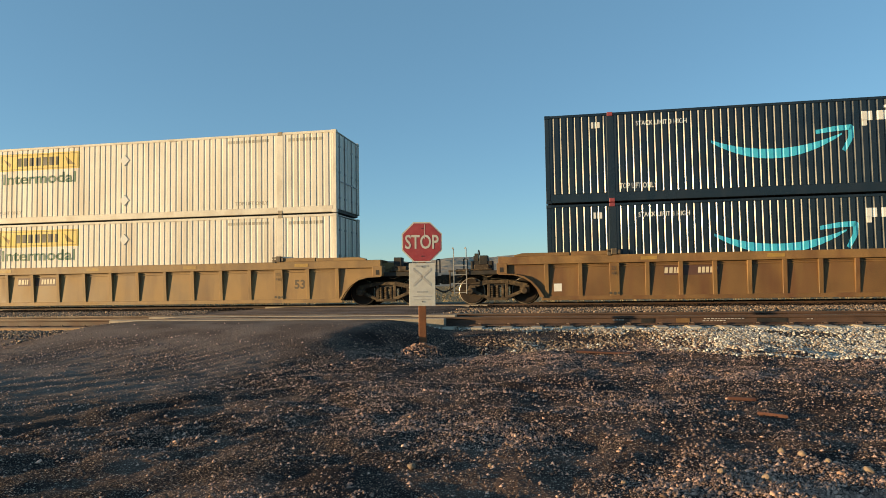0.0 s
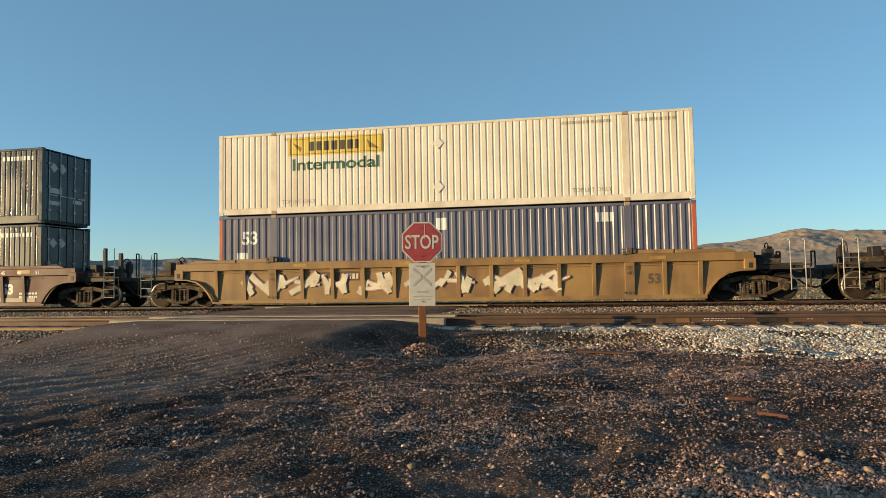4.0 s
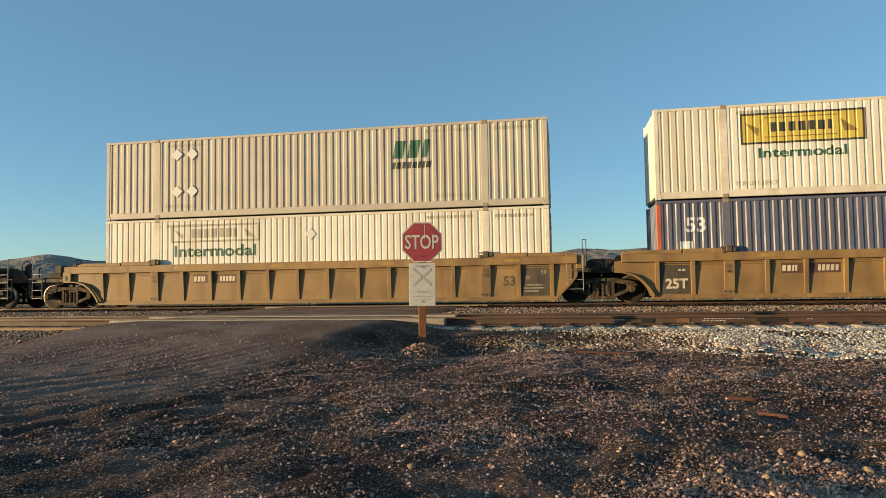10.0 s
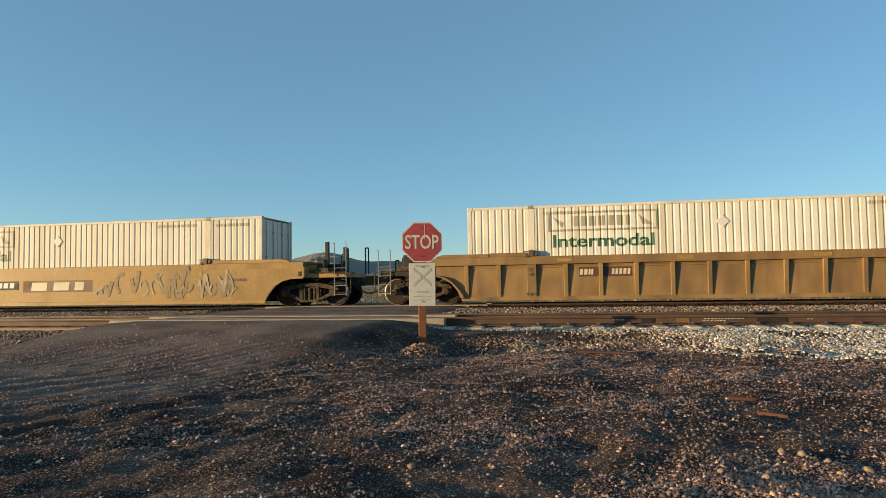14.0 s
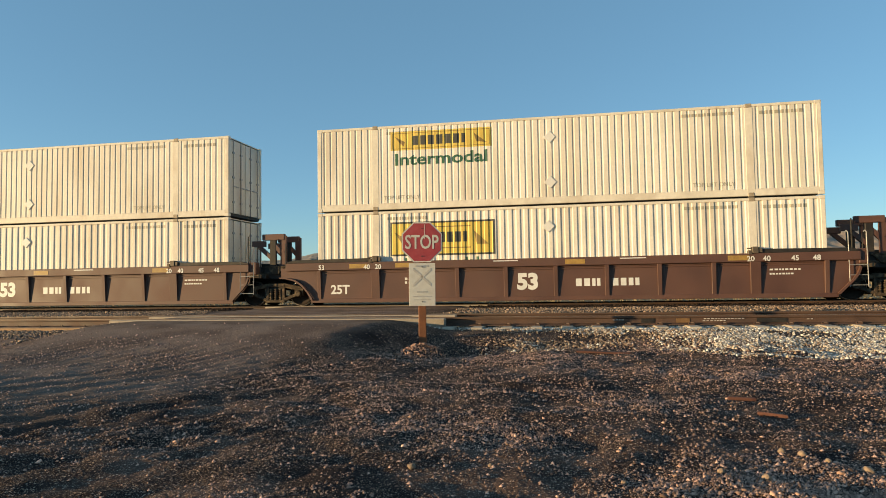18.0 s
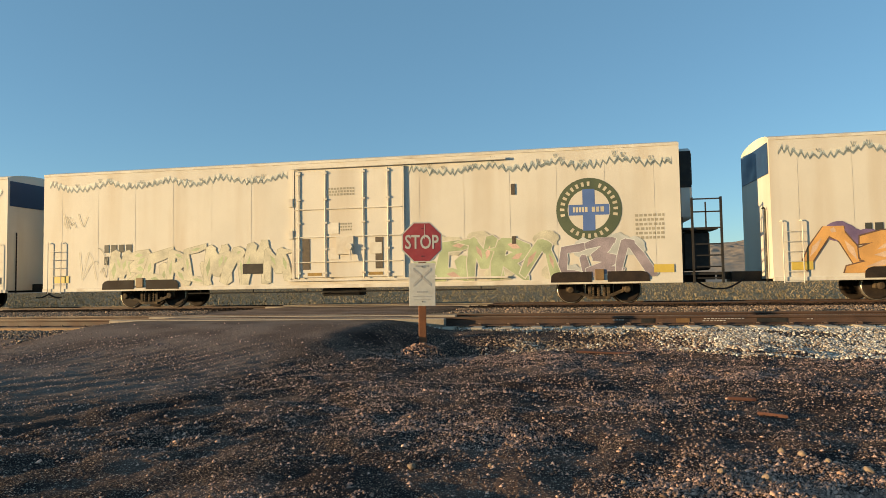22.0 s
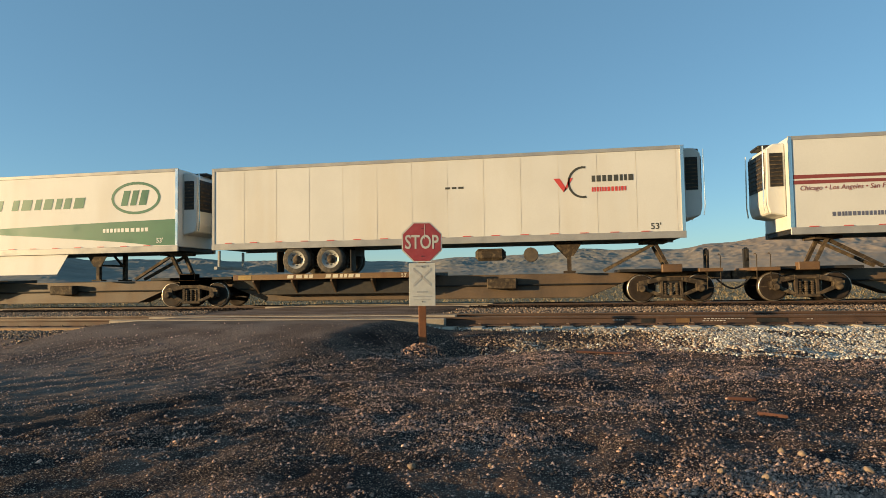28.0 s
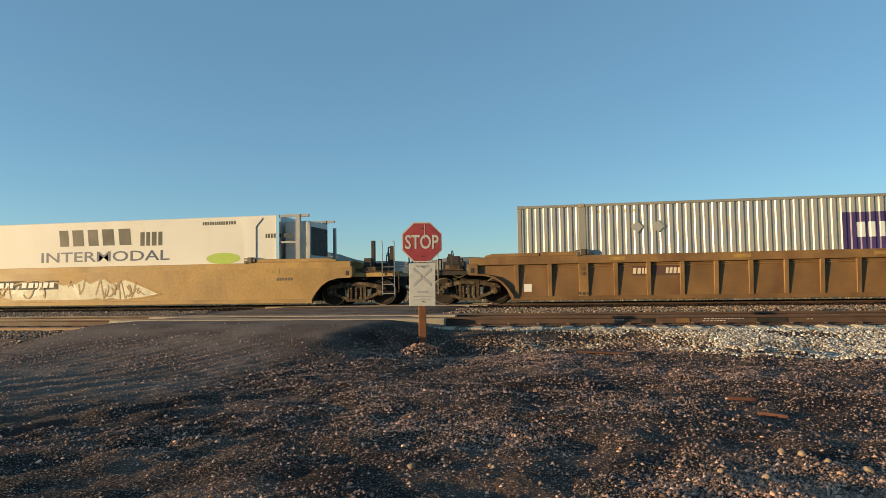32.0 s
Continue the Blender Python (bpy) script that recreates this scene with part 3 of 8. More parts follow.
def container(label, skin, post, flute="groove", base=0.15, cast=None, cast40=None, postends=None, post40=None):
    """A steel box with fluted sides, stacking posts at the 40 ft places, doors on the +x end."""
    c = thing("shipping_container", label, "container", "containers of the train")
    ms, mp, mc = M[skin], M[post], M[cast or post]
    m40 = M[cast40 or "castdull"]
    ends = M[postends] if postends else mp
    for sx in (-1, 1):
        for sy in (-1, 1):
            bm = bmesh.new()
            bm_box(bm, sx * HL - (0.14 if sx > 0 else 0), sx * HL + (0.14 if sx < 0 else 0), sy * HW - (0.1 if sy > 0 else 0), sy * HW + (0.1 if sy < 0 else 0), 0.11, CH - 0.11)
            part("corner_post", bm, ends, c, bevel=0.012)
            bm = bmesh.new()
            bm_box(bm, sx * 6.0 - 0.12, sx * 6.0 + 0.12, sy * HW - (0.09 if sy > 0 else -0.002), sy * HW + (0.09 if sy < 0 else -0.002), 0.11, CH - 0.11)
            part("stacking_post", bm, M[post40] if post40 else mp, c, bevel=0.01)
    p53 = finish("corner_casting", box_bm(-0.09, 0.09, -0.08, 0.08, 0, 0.115), mc, 0.012)
    p40 = finish("corner_casting", box_bm(-0.09, 0.09, -0.09, 0.09, 0, 0.125), m40, 0.012)
    for sx in (-1, 1):
        for sy in (-1, 1):
            for z in (0.0, CH - 0.118):
                if sy < 0 or z:
                    again("corner_casting", p53, c, sx * (HL - 0.085), sy * (HW - 0.075), z)
                    again("corner_casting", p40, c, sx * 6.0, sy * (HW - 0.08), z)
    for sy in (-1, 1):
        bx("top_rail", -HL + 0.14, HL - 0.14, sy * HW - 0.05 * (1 + sy), sy * HW + 0.05 * (1 - sy), CH - 0.10, CH - 0.012, mp, c, bevel=0.01)
        bx("bottom_rail", -HL + 0.14, HL - 0.14, sy * (HW - 0.004) - 0.06 * (1 + sy), sy * (HW - 0.004) + 0.06 * (1 - sy), 0.02, base + 0.09, mp, c, bevel=0.012)
    spans = [(-HL + 0.14, -6.12), (-5.88, 5.88), (6.12, HL - 0.14)]
    xs, ds = [], []
    for a, b in spans:
        p = corrugation(a, b, *FLUTES[flute])
        me = finish("side_wall", side_sheet(a, b, base + 0.09, CH - 0.10, p, -HW + 0.012), ms)
        again("side_wall", me, c)
        again("side_wall", me, c, rz=180)
        xs += p[0]
        ds += p[1]
    bx("roof", -HL + 0.05, HL - 0.05, -HW + 0.06, HW - 0.06, CH - 0.05, CH - 0.02, mp, c)
    bx("underframe", -HL + 0.05, HL - 0.05, -HW + 0.1, HW - 0.1, 0.03, 0.14, M["black"], c)
    bm = bmesh.new()
    prof = corrugation(-HW + 0.1, HW - 0.1, 0.3, 0.16, 0.03, 0.03)
    lo, hi = ([bm.verts.new((-HL + 0.02 + d, y, z)) for y, d in zip(*prof)] for z in (0.14, CH - 0.06))
    for i in range(len(lo) - 1):
        bm.faces.new((lo[i], hi[i], hi[i + 1], lo[i + 1]))
    part("front_wall", bm, ms, c)
    for sy in (-1, 1):
        a, b = sorted((sy * 0.02, sy * (HW - 0.11)))
        door = bx("door", HL - 0.075, HL - 0.02, a, b, 0.14, CH - 0.10, ms, c, bevel=0.01)
        for o in (0.38, 0.95):
            bm = bmesh.new()
            bm_tube(bm, [(HL, sy * o, 0.12), (HL, sy * o, CH - 0.08)], 0.022)
            for z in (0.5, 1.4, 2.3):
                bm_box(bm, HL - 0.03, HL + 0.03, sy * o - 0.06, sy * o + 0.06, z, z + 0.07)
            bm_box(bm, HL - 0.01, HL + 0.02, min(sy * o, sy * o - sy * 0.4), max(sy * o, sy * o - sy * 0.4), 1.1, 1.14)
            part("lock_rod", bm, M["trim"], door)
    return c, (xs, ds)


def box_bm(*a):
    bm = bmesh.new()
    bm_box(bm, *a)
    return bm


YS = -HW + 0.012 - 0.004


def small_print(c, prof, ink, seed):
    """The handling notes that every box carries, high and low."""
    for m in (Marks().word("TOP LIFT ONLY", -5.7, 0.36, 0.13, 0.012, width=1.25), Marks().word("TOP LIFT ONLY", 4.3, 0.36, 0.13, 0.012, width=1.25),
              Marks().bars(-5.6, -4.2, 2.58, 2.68, 14, seed), Marks().bars(4.0, 5.6, 2.58, 2.68, 14, seed + 1), Marks().bars(6.3, 7.6, 2.55, 2.66, 9, seed + 2)):
        m.lay("lettering", ink, c, YS, prof, "small stencilled lettering")


def placard(c, prof, mount, pts, r=0.2):
    for x, z in pts:
        bm = bmesh.new()
        bm_prism(bm, [(x - r, z), (x, z - r), (x + r, z), (x, z + r)], YS - 0.018, YS + 0.01)
        part("placard_holder", bm, mount, c, "diamond placard holder", 0.004)


def white_box(style):
    """The cream boxes with a yellow name board and a green word, in their several states."""
    words = dict(A="with yellow board over green word", B="with framed yellow board over green word", C="with a dark-framed yellow board",
                 D="with faded outlined board and green word", E="with yellow board towards its doors", F="with framed yellow board towards its doors",
                 G="with framed board and word towards its doors", P="with brown smeared paint on its side")
    c, prof = container("cream white fluted container " + words[style], "cream", "cream_post", "wave" if style == "C" else "groove", cast="cream_post", cast40="castdull")
    small_print(c, prof, M["fadeink"], 3)
    if style in "AD":
        x0, x1 = -5.45, -2.0
        if style == "A":
            Marks().rect(x0, x1, 2.02, 2.66).lay("name_board", M["yellow"], c, YS - 0.002, prof, "yellow painted board")
        else:
            Marks().border(x0, x1, 2.02, 2.66, 0.05).lay("name_board", M["fadeink"], c, YS - 0.002, prof, "faded board outline")
        m = Marks()
        m.poly([(x0 + .15, 2.5), (x0 + .5, 2.3), (x0 + .45, 2.15), (x0 + .3, 2.3)]).poly([(x1 - .6, 2.5), (x1 - .15, 2.15), (x1 - .5, 2.2)])
        m.border(x0 + 0.06, x1 - 0.06, 2.07, 2.61, 0.018)
        m.lay("board_outline", M["fadeink" if style == "D" else "olive"], c, YS - 0.004, prof, "thin inner line and corner shapes")
        m = Marks().bars(x0 + 0.75, x1 - 0.85, 2.18, 2.50, 7, 5)
        m.lay("lettering", M["fadeink" if style == "D" else "darkink"], c, YS - 0.005, prof, "dark plain bars of the name")
        Marks().word("Intermodal", x0 + 0.15, 1.52, 0.40, 0.022, width=3.15).lay("lettering", M["greenink"], c, YS - 0.002, prof, "green word")
        placard(c, prof, M["white"], [(-0.1, 2.2), (-0.1, 0.72)])
    if style in "BCEFG":
        x0, x1 = (-5.5, -1.95) if style in "BC" else (1.05, 4.75) if style == "E" else (1.0, 4.9)
        z0, z1 = (1.62, 2.58) if style in "BG" else (1.35, 2.5) if style in "CF" else (1.95, 2.62)
        Marks().rect(x0, x1, z0, z1).lay("name_board", M["yellow"], c, YS - 0.002, prof, "yellow painted board")
        h = z1 - z0
        m = Marks().bars(x0 + 0.85, x1 - 0.9, z0 + 0.38 * h, z0 + 0.68 * h, 7, 5)
        q = Marks().rect(x0 + 0.7, x1 - 0.8, z0 + 0.20 * h, z0 + 0.23 * h).rect(x0 + 0.7, x1 - 0.8, z0 + 0.82 * h, z0 + 0.85 * h)
        q.poly([(x0 + .15, z1 - .3 * h), (x0 + .55, z0 + .5 * h), (x0 + .5, z0 + .25 * h), (x0 + .3, z0 + .5 * h)]).poly([(x1 - .7, z1 - .3 * h), (x1 - .2, z0 + .3 * h), (x1 - .6, z0 + .3 * h)])
        q.lay("board_outline", M["olive"], c, YS - 0.004, prof, "thin lines and corner shapes")
        m.border(x0, x1, z0, z1, 0.06 if style != "E" else 0.025)
        m.lay("lettering", M["darkink"], c, YS - 0.005, prof, "dark plain bars and frame")
        if style in "BG":
            Marks().word("Intermodal", x0 + 0.5, z0 - 0.42, 0.30, 0.02, width=2.5).lay("lettering", M["greenink"], c, YS - 0.002, prof, "green word")
        elif style == "E":
            Marks().word("Intermodal", x0 + 0.3, z0 - 0.48, 0.38, 0.022, width=3.2).lay("lettering", M["greenink"], c, YS - 0.002, prof, "green word")
        elif style == "C":
            Marks().word("Intermodal", x0 + 0.5, z0 - 0.36, 0.30, 0.02, width=2.5).lay("lettering", M["greenink"], c, YS - 0.002, prof, "green word")
        placard(c, prof, M["white"], [(-0.2, 2.2), (-0.2, 0.72)])
    if style == "P":
        r = random.Random(4)
        m = Marks()
        for k in range(14):
            x = -7.4 + k * 0.43
            m.rect(x, x + 0.26, 0.5 + r.uniform(0, .5), 1.2 + r.uniform(0, .8))
        m.lay("graffiti", M["wellR"], c, YS - 0.002, prof, "brown smeared paint")
    return c


def navy_box(plain=False):
    """Dark navy box with a curved cyan arrow and white plain bars."""
    c, prof = container("dark navy fluted container with a cyan curved arrow", "navy", "navy", "glint", base=0.22, cast="navy", cast40="pinkcast")
    m = Marks()
    n = 30
    for k in range(n):
        u, v = k / n, (k + 1) / n
        def arc(t):
            return -2.95 + 3.75 * t, 1.76 - 1.72 * (t - 0.02) * (1.02 - t) + 0.10 * t
        def thick(t):
            return 0.03 + 0.27 * math.sin(math.pi * min(t * 0.95 + 0.04, 1)) ** 0.8
        (ax, az), (bxx, bz) = arc(u), arc(v)
        m.poly([(ax, az - thick(u) * 0.75), (bxx, bz - thick(v) * 0.75), (bxx, bz + thick(v) * 0.25), (ax, az + thick(u) * 0.25)])
    dx, dz = 0.72, -0.22
    for tip in ([(-0.65, 2.18), (-0.1, 2.28), (0.34, 2.30), (0.34, 2.14), (-0.1, 2.12), (-0.65, 2.06)], [(0.34, 2.30), (0.42, 2.24), (0.40, 1.9), (0.16, 1.48), (0.06, 1.55), (0.24, 1.9), (0.26, 2.14)]):
        m.poly([(a + dx, c + dz) for a, c in tip])
    m.lay("arrow_mark", M["cyan"], c, YS - 0.002, prof, "cyan curved arrow")
    for w in (Marks().bars(1.32, 3.02, 2.18, 2.46, 5, 2).rect(1.36, 1.5, 2.02, 2.2).rect(1.96, 2.06, 2.54, 2.62),
              Marks().word("STACK LIMIT 3 HIGH", -5.20, 2.42, 0.15, 0.014, width=1.55), Marks().word("STACK LIMIT 3 HIGH", 3.95, 2.42, 0.15, 0.014, width=1.55),
              Marks().word("TOP LIFT ONLY", -5.75, 0.42, 0.17, 0.016, width=1.15), Marks().word("TOP LIFT ONLY", 4.4, 0.42, 0.17, 0.016, width=1.3),
              Marks().bars(-6.6, -6.3, 2.4, 2.6, 3, 4), Marks().bars(6.3, 7.7, 2.42, 2.58, 9, 6)):
        w.lay("lettering", M["whiteink"], c, YS - 0.003, prof, "white lettering")
    placard(c, prof, M["silver"], [(4.75, 2.12), (5.40, 2.12)], 0.26)
    e = Marks().diamond(-0.7, 1.9, 0.2).diamond(-0.25, 1.9, 0.2).rect(-0.9, -0.3, 0.9, 1.1).rect(0.3, 0.8, 0.6, 0.75).rect(-0.9, -0.4, 0.45, 0.6)
    o = e.lay("door_marks", M["silver"], c, 0.0, None, "pale door placards")
    o.matrix_basis = Matrix.Translation((HL - 0.012, 0, 0.3)) @ Matrix.Rotation(radians(90), 4, "Z")
    return c


def plain_box(kind):
    if kind == "grey":
        c, prof = container("plain grey fluted steel container", "grey", "grey", "wave")
        small_print(c, prof, M["fadeink"], 8)
    elif kind == "letters":
        c, prof = container("silver grey fluted container with large blue block letters", "silver", "silver", "wave")
        m = Marks()
        x = -3.6
        for w, h in ((1.62, 1.2), (1.02, 0.88), (0.58, 1.15), (0.92, 0.88), (1.10, 0.88), (1.02, 0.88)):
            if w > 1.2:
                m.rect(x, x + 0.27, 1.18, 1.18 + h).rect(x + 1.30, x + 1.57, 1.18, 1.18 + h)
                m.poly([(x + 0.27, 1.18 + h), (x + 0.27, 0.73 + h), (x + 0.66, 1.18), (x + 0.785, 1.18), (x + 0.785, 1.48), (x + 0.50, 1.18 + h)]).poly([(x + 1.30, 1.18 + h), (x + 1.07, 1.18 + h), (x + 0.785, 1.48), (x + 0.785, 1.18), (x + 0.91, 1.18), (x + 1.30, 0.73 + h)])
            elif w < 0.6:
                m.rect(x + 0.12, x + 0.36, 1.18, 1.18 + h).rect(x, x + 0.52, 1.78, 1.98)
            else:
                m.ring(x + w / 2, 1.18 + h / 2, w / 2, h / 2, 0.22, 16)
            x += w + 0.16
        m.lay("lettering", M["blueink"], c, YS - 0.002, prof, "large blue block shapes")
        small_print(c, prof, M["fadeink"], 9)
    elif kind == "slate":
        c, prof = container("slate blue fluted container with red corner posts", "slate", "slate", "wave", postends="redpost")
        Marks().rect(-7.4, -7.0, 0.9, 1.6).word("53", -7.2, 1.9, 0.45, 0.03).rect(-0.2, 0.15, 2.2, 2.6).bars(5.0, 5.6, 2.3, 2.6, 4, 3).lay("lettering", M["whiteink"], c, YS - 0.003, prof, "white stencils")
    elif kind == "leaf":
        c, prof = container("white fluted container with a green leaf emblem and green posts", "white", "white", "wave", postends="green")
        m = Marks()
        for k in range(8):
            a = 0.7 + k * 0.62
            m.poly([(-1.3 + .42 * math.cos(a), 1.85 + .42 * math.sin(a)), (-1.3 + .3 * math.cos(a + .35), 1.85 + .3 * math.sin(a + .35)), (-1.3 + .55 * math.cos(a + .3), 1.85 + .55 * math.sin(a + .3))])
        m.lay("emblem", M["green"], c, YS - 0.003, prof, "green leaf ring")
        Marks().bars(-0.6, 0.5, 1.85, 2.2, 4, 2).bars(-0.5, 0.4, 1.6, 1.7, 8, 2).bars(5.0, 5.9, 2.35, 2.5, 7, 4).word("53", 7.2, 2.35, 0.25, 0.02).lay("lettering", M["darkink"], c, YS - 0.003, prof, "dark plain bars")
        small_print(c, prof, M["fadeink"], 9)
        placard(c, prof, M["grey"], [(5.4, 2.05)])
    elif kind == "limepost":
        c, prof = container("grey fluted container with lime green stacking posts", "grey", "grey", "wave", post40="lime")
        Marks().bars(-4.1, -3.3, 2.05, 2.3, 4, 2).bars(-1.0, 0.4, 2.6, 2.72, 9, 3).bars(7.3, 7.8, 2.3, 2.5, 2, 4).lay("lettering", M["darkink"], c, YS - 0.003, prof, "dark plain bars")
        placard(c, prof, M["white"], [(4.2, 1.75)], 0.24)
    elif kind == "carrier":
        c, prof = container("beige grey fluted container with a green carrier emblem", "beige", "beige", "wave")
        Marks().bars(2.8, 4.1, 1.75, 2.35, 3, 2, 0.2).lay("emblem", M["greenink"], c, YS - 0.003, prof, "green slanted bars")
        Marks().bars(2.8, 4.2, 1.4, 1.62, 8, 3, 0.2).lay("lettering", M["darkink"], c, YS - 0.003, prof, "dark plain bars")
        placard(c, prof, M["white"], [(-5.2, 2.3), (-4.6, 2.3), (-5.2, 0.95), (-4.6, 0.95)], 0.22)
        small_print(c, prof, M["fadeink"], 9)
    elif kind == "parcel":
        c, prof = container("silver fluted container with a purple name panel", "silver", "grey", "wave")
        Marks().rect(1.65, 5.75, 1.15, 2.35).lay("name_panel", M["purple"], c, YS - 0.002, prof, "purple painted panel")
        Marks().bars(2.0, 3.0, 1.6, 2.05, 3, 4).bars(3.85, 5.5, 1.6, 1.95, 9, 6).lay("lettering", M["whiteink"], c, YS - 0.005, prof, "white plain bars")
        Marks().bars(3.05, 3.6, 1.6, 2.05, 2, 4).lay("lettering", M["redink"], c, YS - 0.005, prof, "red plain bars")
        placard(c, prof, M["silver"], [(-3.65, 2.1), (-4.3, 2.1)], 0.2)
        small_print(c, prof, M["fadeink"], 9)
    c.name = "shipping_container"
    return c


def reefer_box():
    """The smooth refrigerated box with its cooling machine in a frame on the +x end."""
    c = thing("refrigerated_container", "smooth cream refrigerated container with a frame for its cooler", "container", "containers of the train")
    w = M["reeferw"]
    bx("body", -HL, HL - 1.15, -HW, HW, 0.1, CH, w, c, bevel=0.02)
    for sy in (-1, 1):
        bm = bmesh.new()
        bm_prism(bm, [(5.75, 0.1), (6.15, 0.1), (6.15, 2.5), (6.4, 2.8), (5.5, 2.8), (5.75, 2.5)], sy * (HW + 0.012) - 0.02, sy * (HW + 0.012) + 0.02)
        part("stacking_post", bm, M["white"], c)
        bx("end_post", HL - 1.15, HL - 1.03, sy * HW - 0.06, sy * HW + 0.06, 0.1, CH, M["chrome"], c, "bright steel end post")
        bx("frame_post", HL - 0.42, HL - 0.27, sy * HW - 0.07, sy * HW + 0.07, 0.1, CH, M["trim"], c)
        bx("frame_post", HL + 0.0, HL + 0.1, sy * HW - 0.06, sy * HW + 0.06, 0.1, CH - 0.3, M["trim"], c)
        bx("frame_rail", HL - 1.1, HL + 0.05, sy * HW - 0.05, sy * HW + 0.05, CH - 0.09, CH, M["trim"], c)
        bx("frame_rail", HL - 1.1, HL - 0.3, sy * HW - 0.03, sy * HW + 0.03, 1.9, 1.97, M["trim"], c)
    bx("cooling_unit", HL - 1.0, HL - 0.1, -0.95, 0.95, 0.2, 2.7, M["reeferw"], c, "white cooling machine", 0.04)
    bx("grille", HL - 0.098, HL - 0.06, -0.8, 0.8, 1.5, 2.5, M["black"], c, "black cooler grille")
    m = Marks()
    m.bars(-1.75, 1.4, 2.0, 2.6, 5, 3, -0.1).bars(1.6, 2.55, 1.95, 2.45, 4, 4)
    m.bars(4.1, 5.4, 2.62, 2.74, 14, 3).bars(6.5, 7.5, 2.1, 2.25, 10, 3)
    m.lay("lettering", M["darkink"], c, -HW - 0.004, None, "dark plain bars")
    Marks().word("INTERMODAL", -2.5, 1.42, 0.38, 0.008, width=5.3).lay("lettering", M["navyblue"], c, -HW - 0.004, None, "dark blue word")
    m = Marks().disc(4.9, 1.42, 0.65, 0.2)
    m.lay("emblem", M["lime"], c, -HW - 0.004, None, "green oval emblem")
    return c


# ---- trucks: two axles under a wagon's end ----
def truck_meshes():
    out = {}
    bm = bmesh.new()
    for s in (-1, 1):
        bm_beam(bm, (s * 0.98, 0, 0.60), (s * 0.30, 0, 0.74), 0.16, 0.15)
        bm_beam(bm, (s * 1.00, 0, 0.50), (s * 0.28, 0, 0.20), 0.15, 0.11)
        bm_beam(bm, (s * 0.30, 0, 0.16), (s * 0.30, 0, 0.76), 0.14, 0.10, (1, 0, 0))
        bm_box(bm, s * 0.89 - 0.16, s * 0.89 + 0.16, -0.10, 0.10, 0.36, 0.62)
        bm_lathe(bm, (s * 0.89, -0.10, 0.44), "y", [(-0.10, 0.09), (-0.06, 0.12), (0.05, 0.12)], 10)
    bm_box(bm, -0.36, 0.36, -0.09, 0.09, 0.68, 0.80)
    bm_box(bm, -0.36, 0.36, -0.10, 0.10, 0.13, 0.22)
    out["side_frame"] = finish("side_frame", bm, M["truck"], 0.012)
    bm = bmesh.new()
    coil = []
    for i in range(6):
        coil += [(0.21 + i * 0.07, 0.05), (0.225 + i * 0.07, 0.078), (0.255 + i * 0.07, 0.078), (0.27 + i * 0.07, 0.05)]
    bm_lathe(bm, (0, 0, 0), "z", coil, 9)
    out["spring"] = finish("spring", bm, M["truck"])
    bm = bmesh.new()
    bm_box(bm, -0.26, 0.26, -1.0, 1.0, 0.56, 0.74)
    bm_cyl(bm, (0, 0, 0.80), "z", 0.28, 0.14, 16)
    for s in (-1, 1):
        bm_cyl(bm, (s * 0.89, 0, 0.44), "y", 0.075, 1.9, 10)
    out["bolster"] = finish("bolster", bm, M["black"], 0.0)
    bm = bmesh.new()
    bm_lathe(bm, (0, 0, 0), "y", [(-0.07, 0.10), (-0.065, 0.30), (-0.075, 0.36), (-0.075, 0.44), (0.05, 0.445), (0.055, 0.472), (0.085, 0.465), (0.085, 0.36), (0.03, 0.30), (0.05, 0.10)], 28)
    out["wheel"] = finish("wheel", bm, M["wheel"], 0, True)
    bm = bmesh.new()
    bm_lathe(bm, (0, 0, 0), "y", [(-0.080, 0.422), (-0.076, 0.447), (0.045, 0.450), (0.05, 0.44)], 28, False)
    out["tread"] = finish("wheel_tread", bm, M["tread"], 0, True)
    return out


TR = truck_meshes()


def truck(parent, x):
    """A truck under its wagon: the bolster carries its frames, springs and wheels."""
    b = again("truck", TR["bolster"], parent, x, 0, 0, 0, "dark steel truck with bolster and axles")
    for s in (-1, 1):
        again("side_frame", TR["side_frame"], b, 0, s * 1.0, 0, 180 if s > 0 else 0)
        for k in ((-0.18, 0.0, 0.18) if s < 0 else (0.0,)):
            again("spring", TR["spring"], b, k, s * 1.0, 0)
        for a in (-0.89, 0.89):
            again("wheel", TR["wheel"], b, a, s * 0.76, 0.445, 180 if s > 0 else 0)
            if s < 0:
                again("wheel_tread", TR["tread"], b, a, s * 0.76, 0.445, 0, "bright worn tread")
    return b


# ---- well wagons: origin under the middle of the load, at the rail's height ----
def rib_mesh(kind, z0, z1, depth, width, material):
    bm = bmesh.new()
    bm_prism(bm, [(0.0, z0), (-depth * 0.35, z0), (-depth, z1), (0.0, z1)], -width / 2, width / 2, "x")
    return finish("rib", bm, material, 0.008)


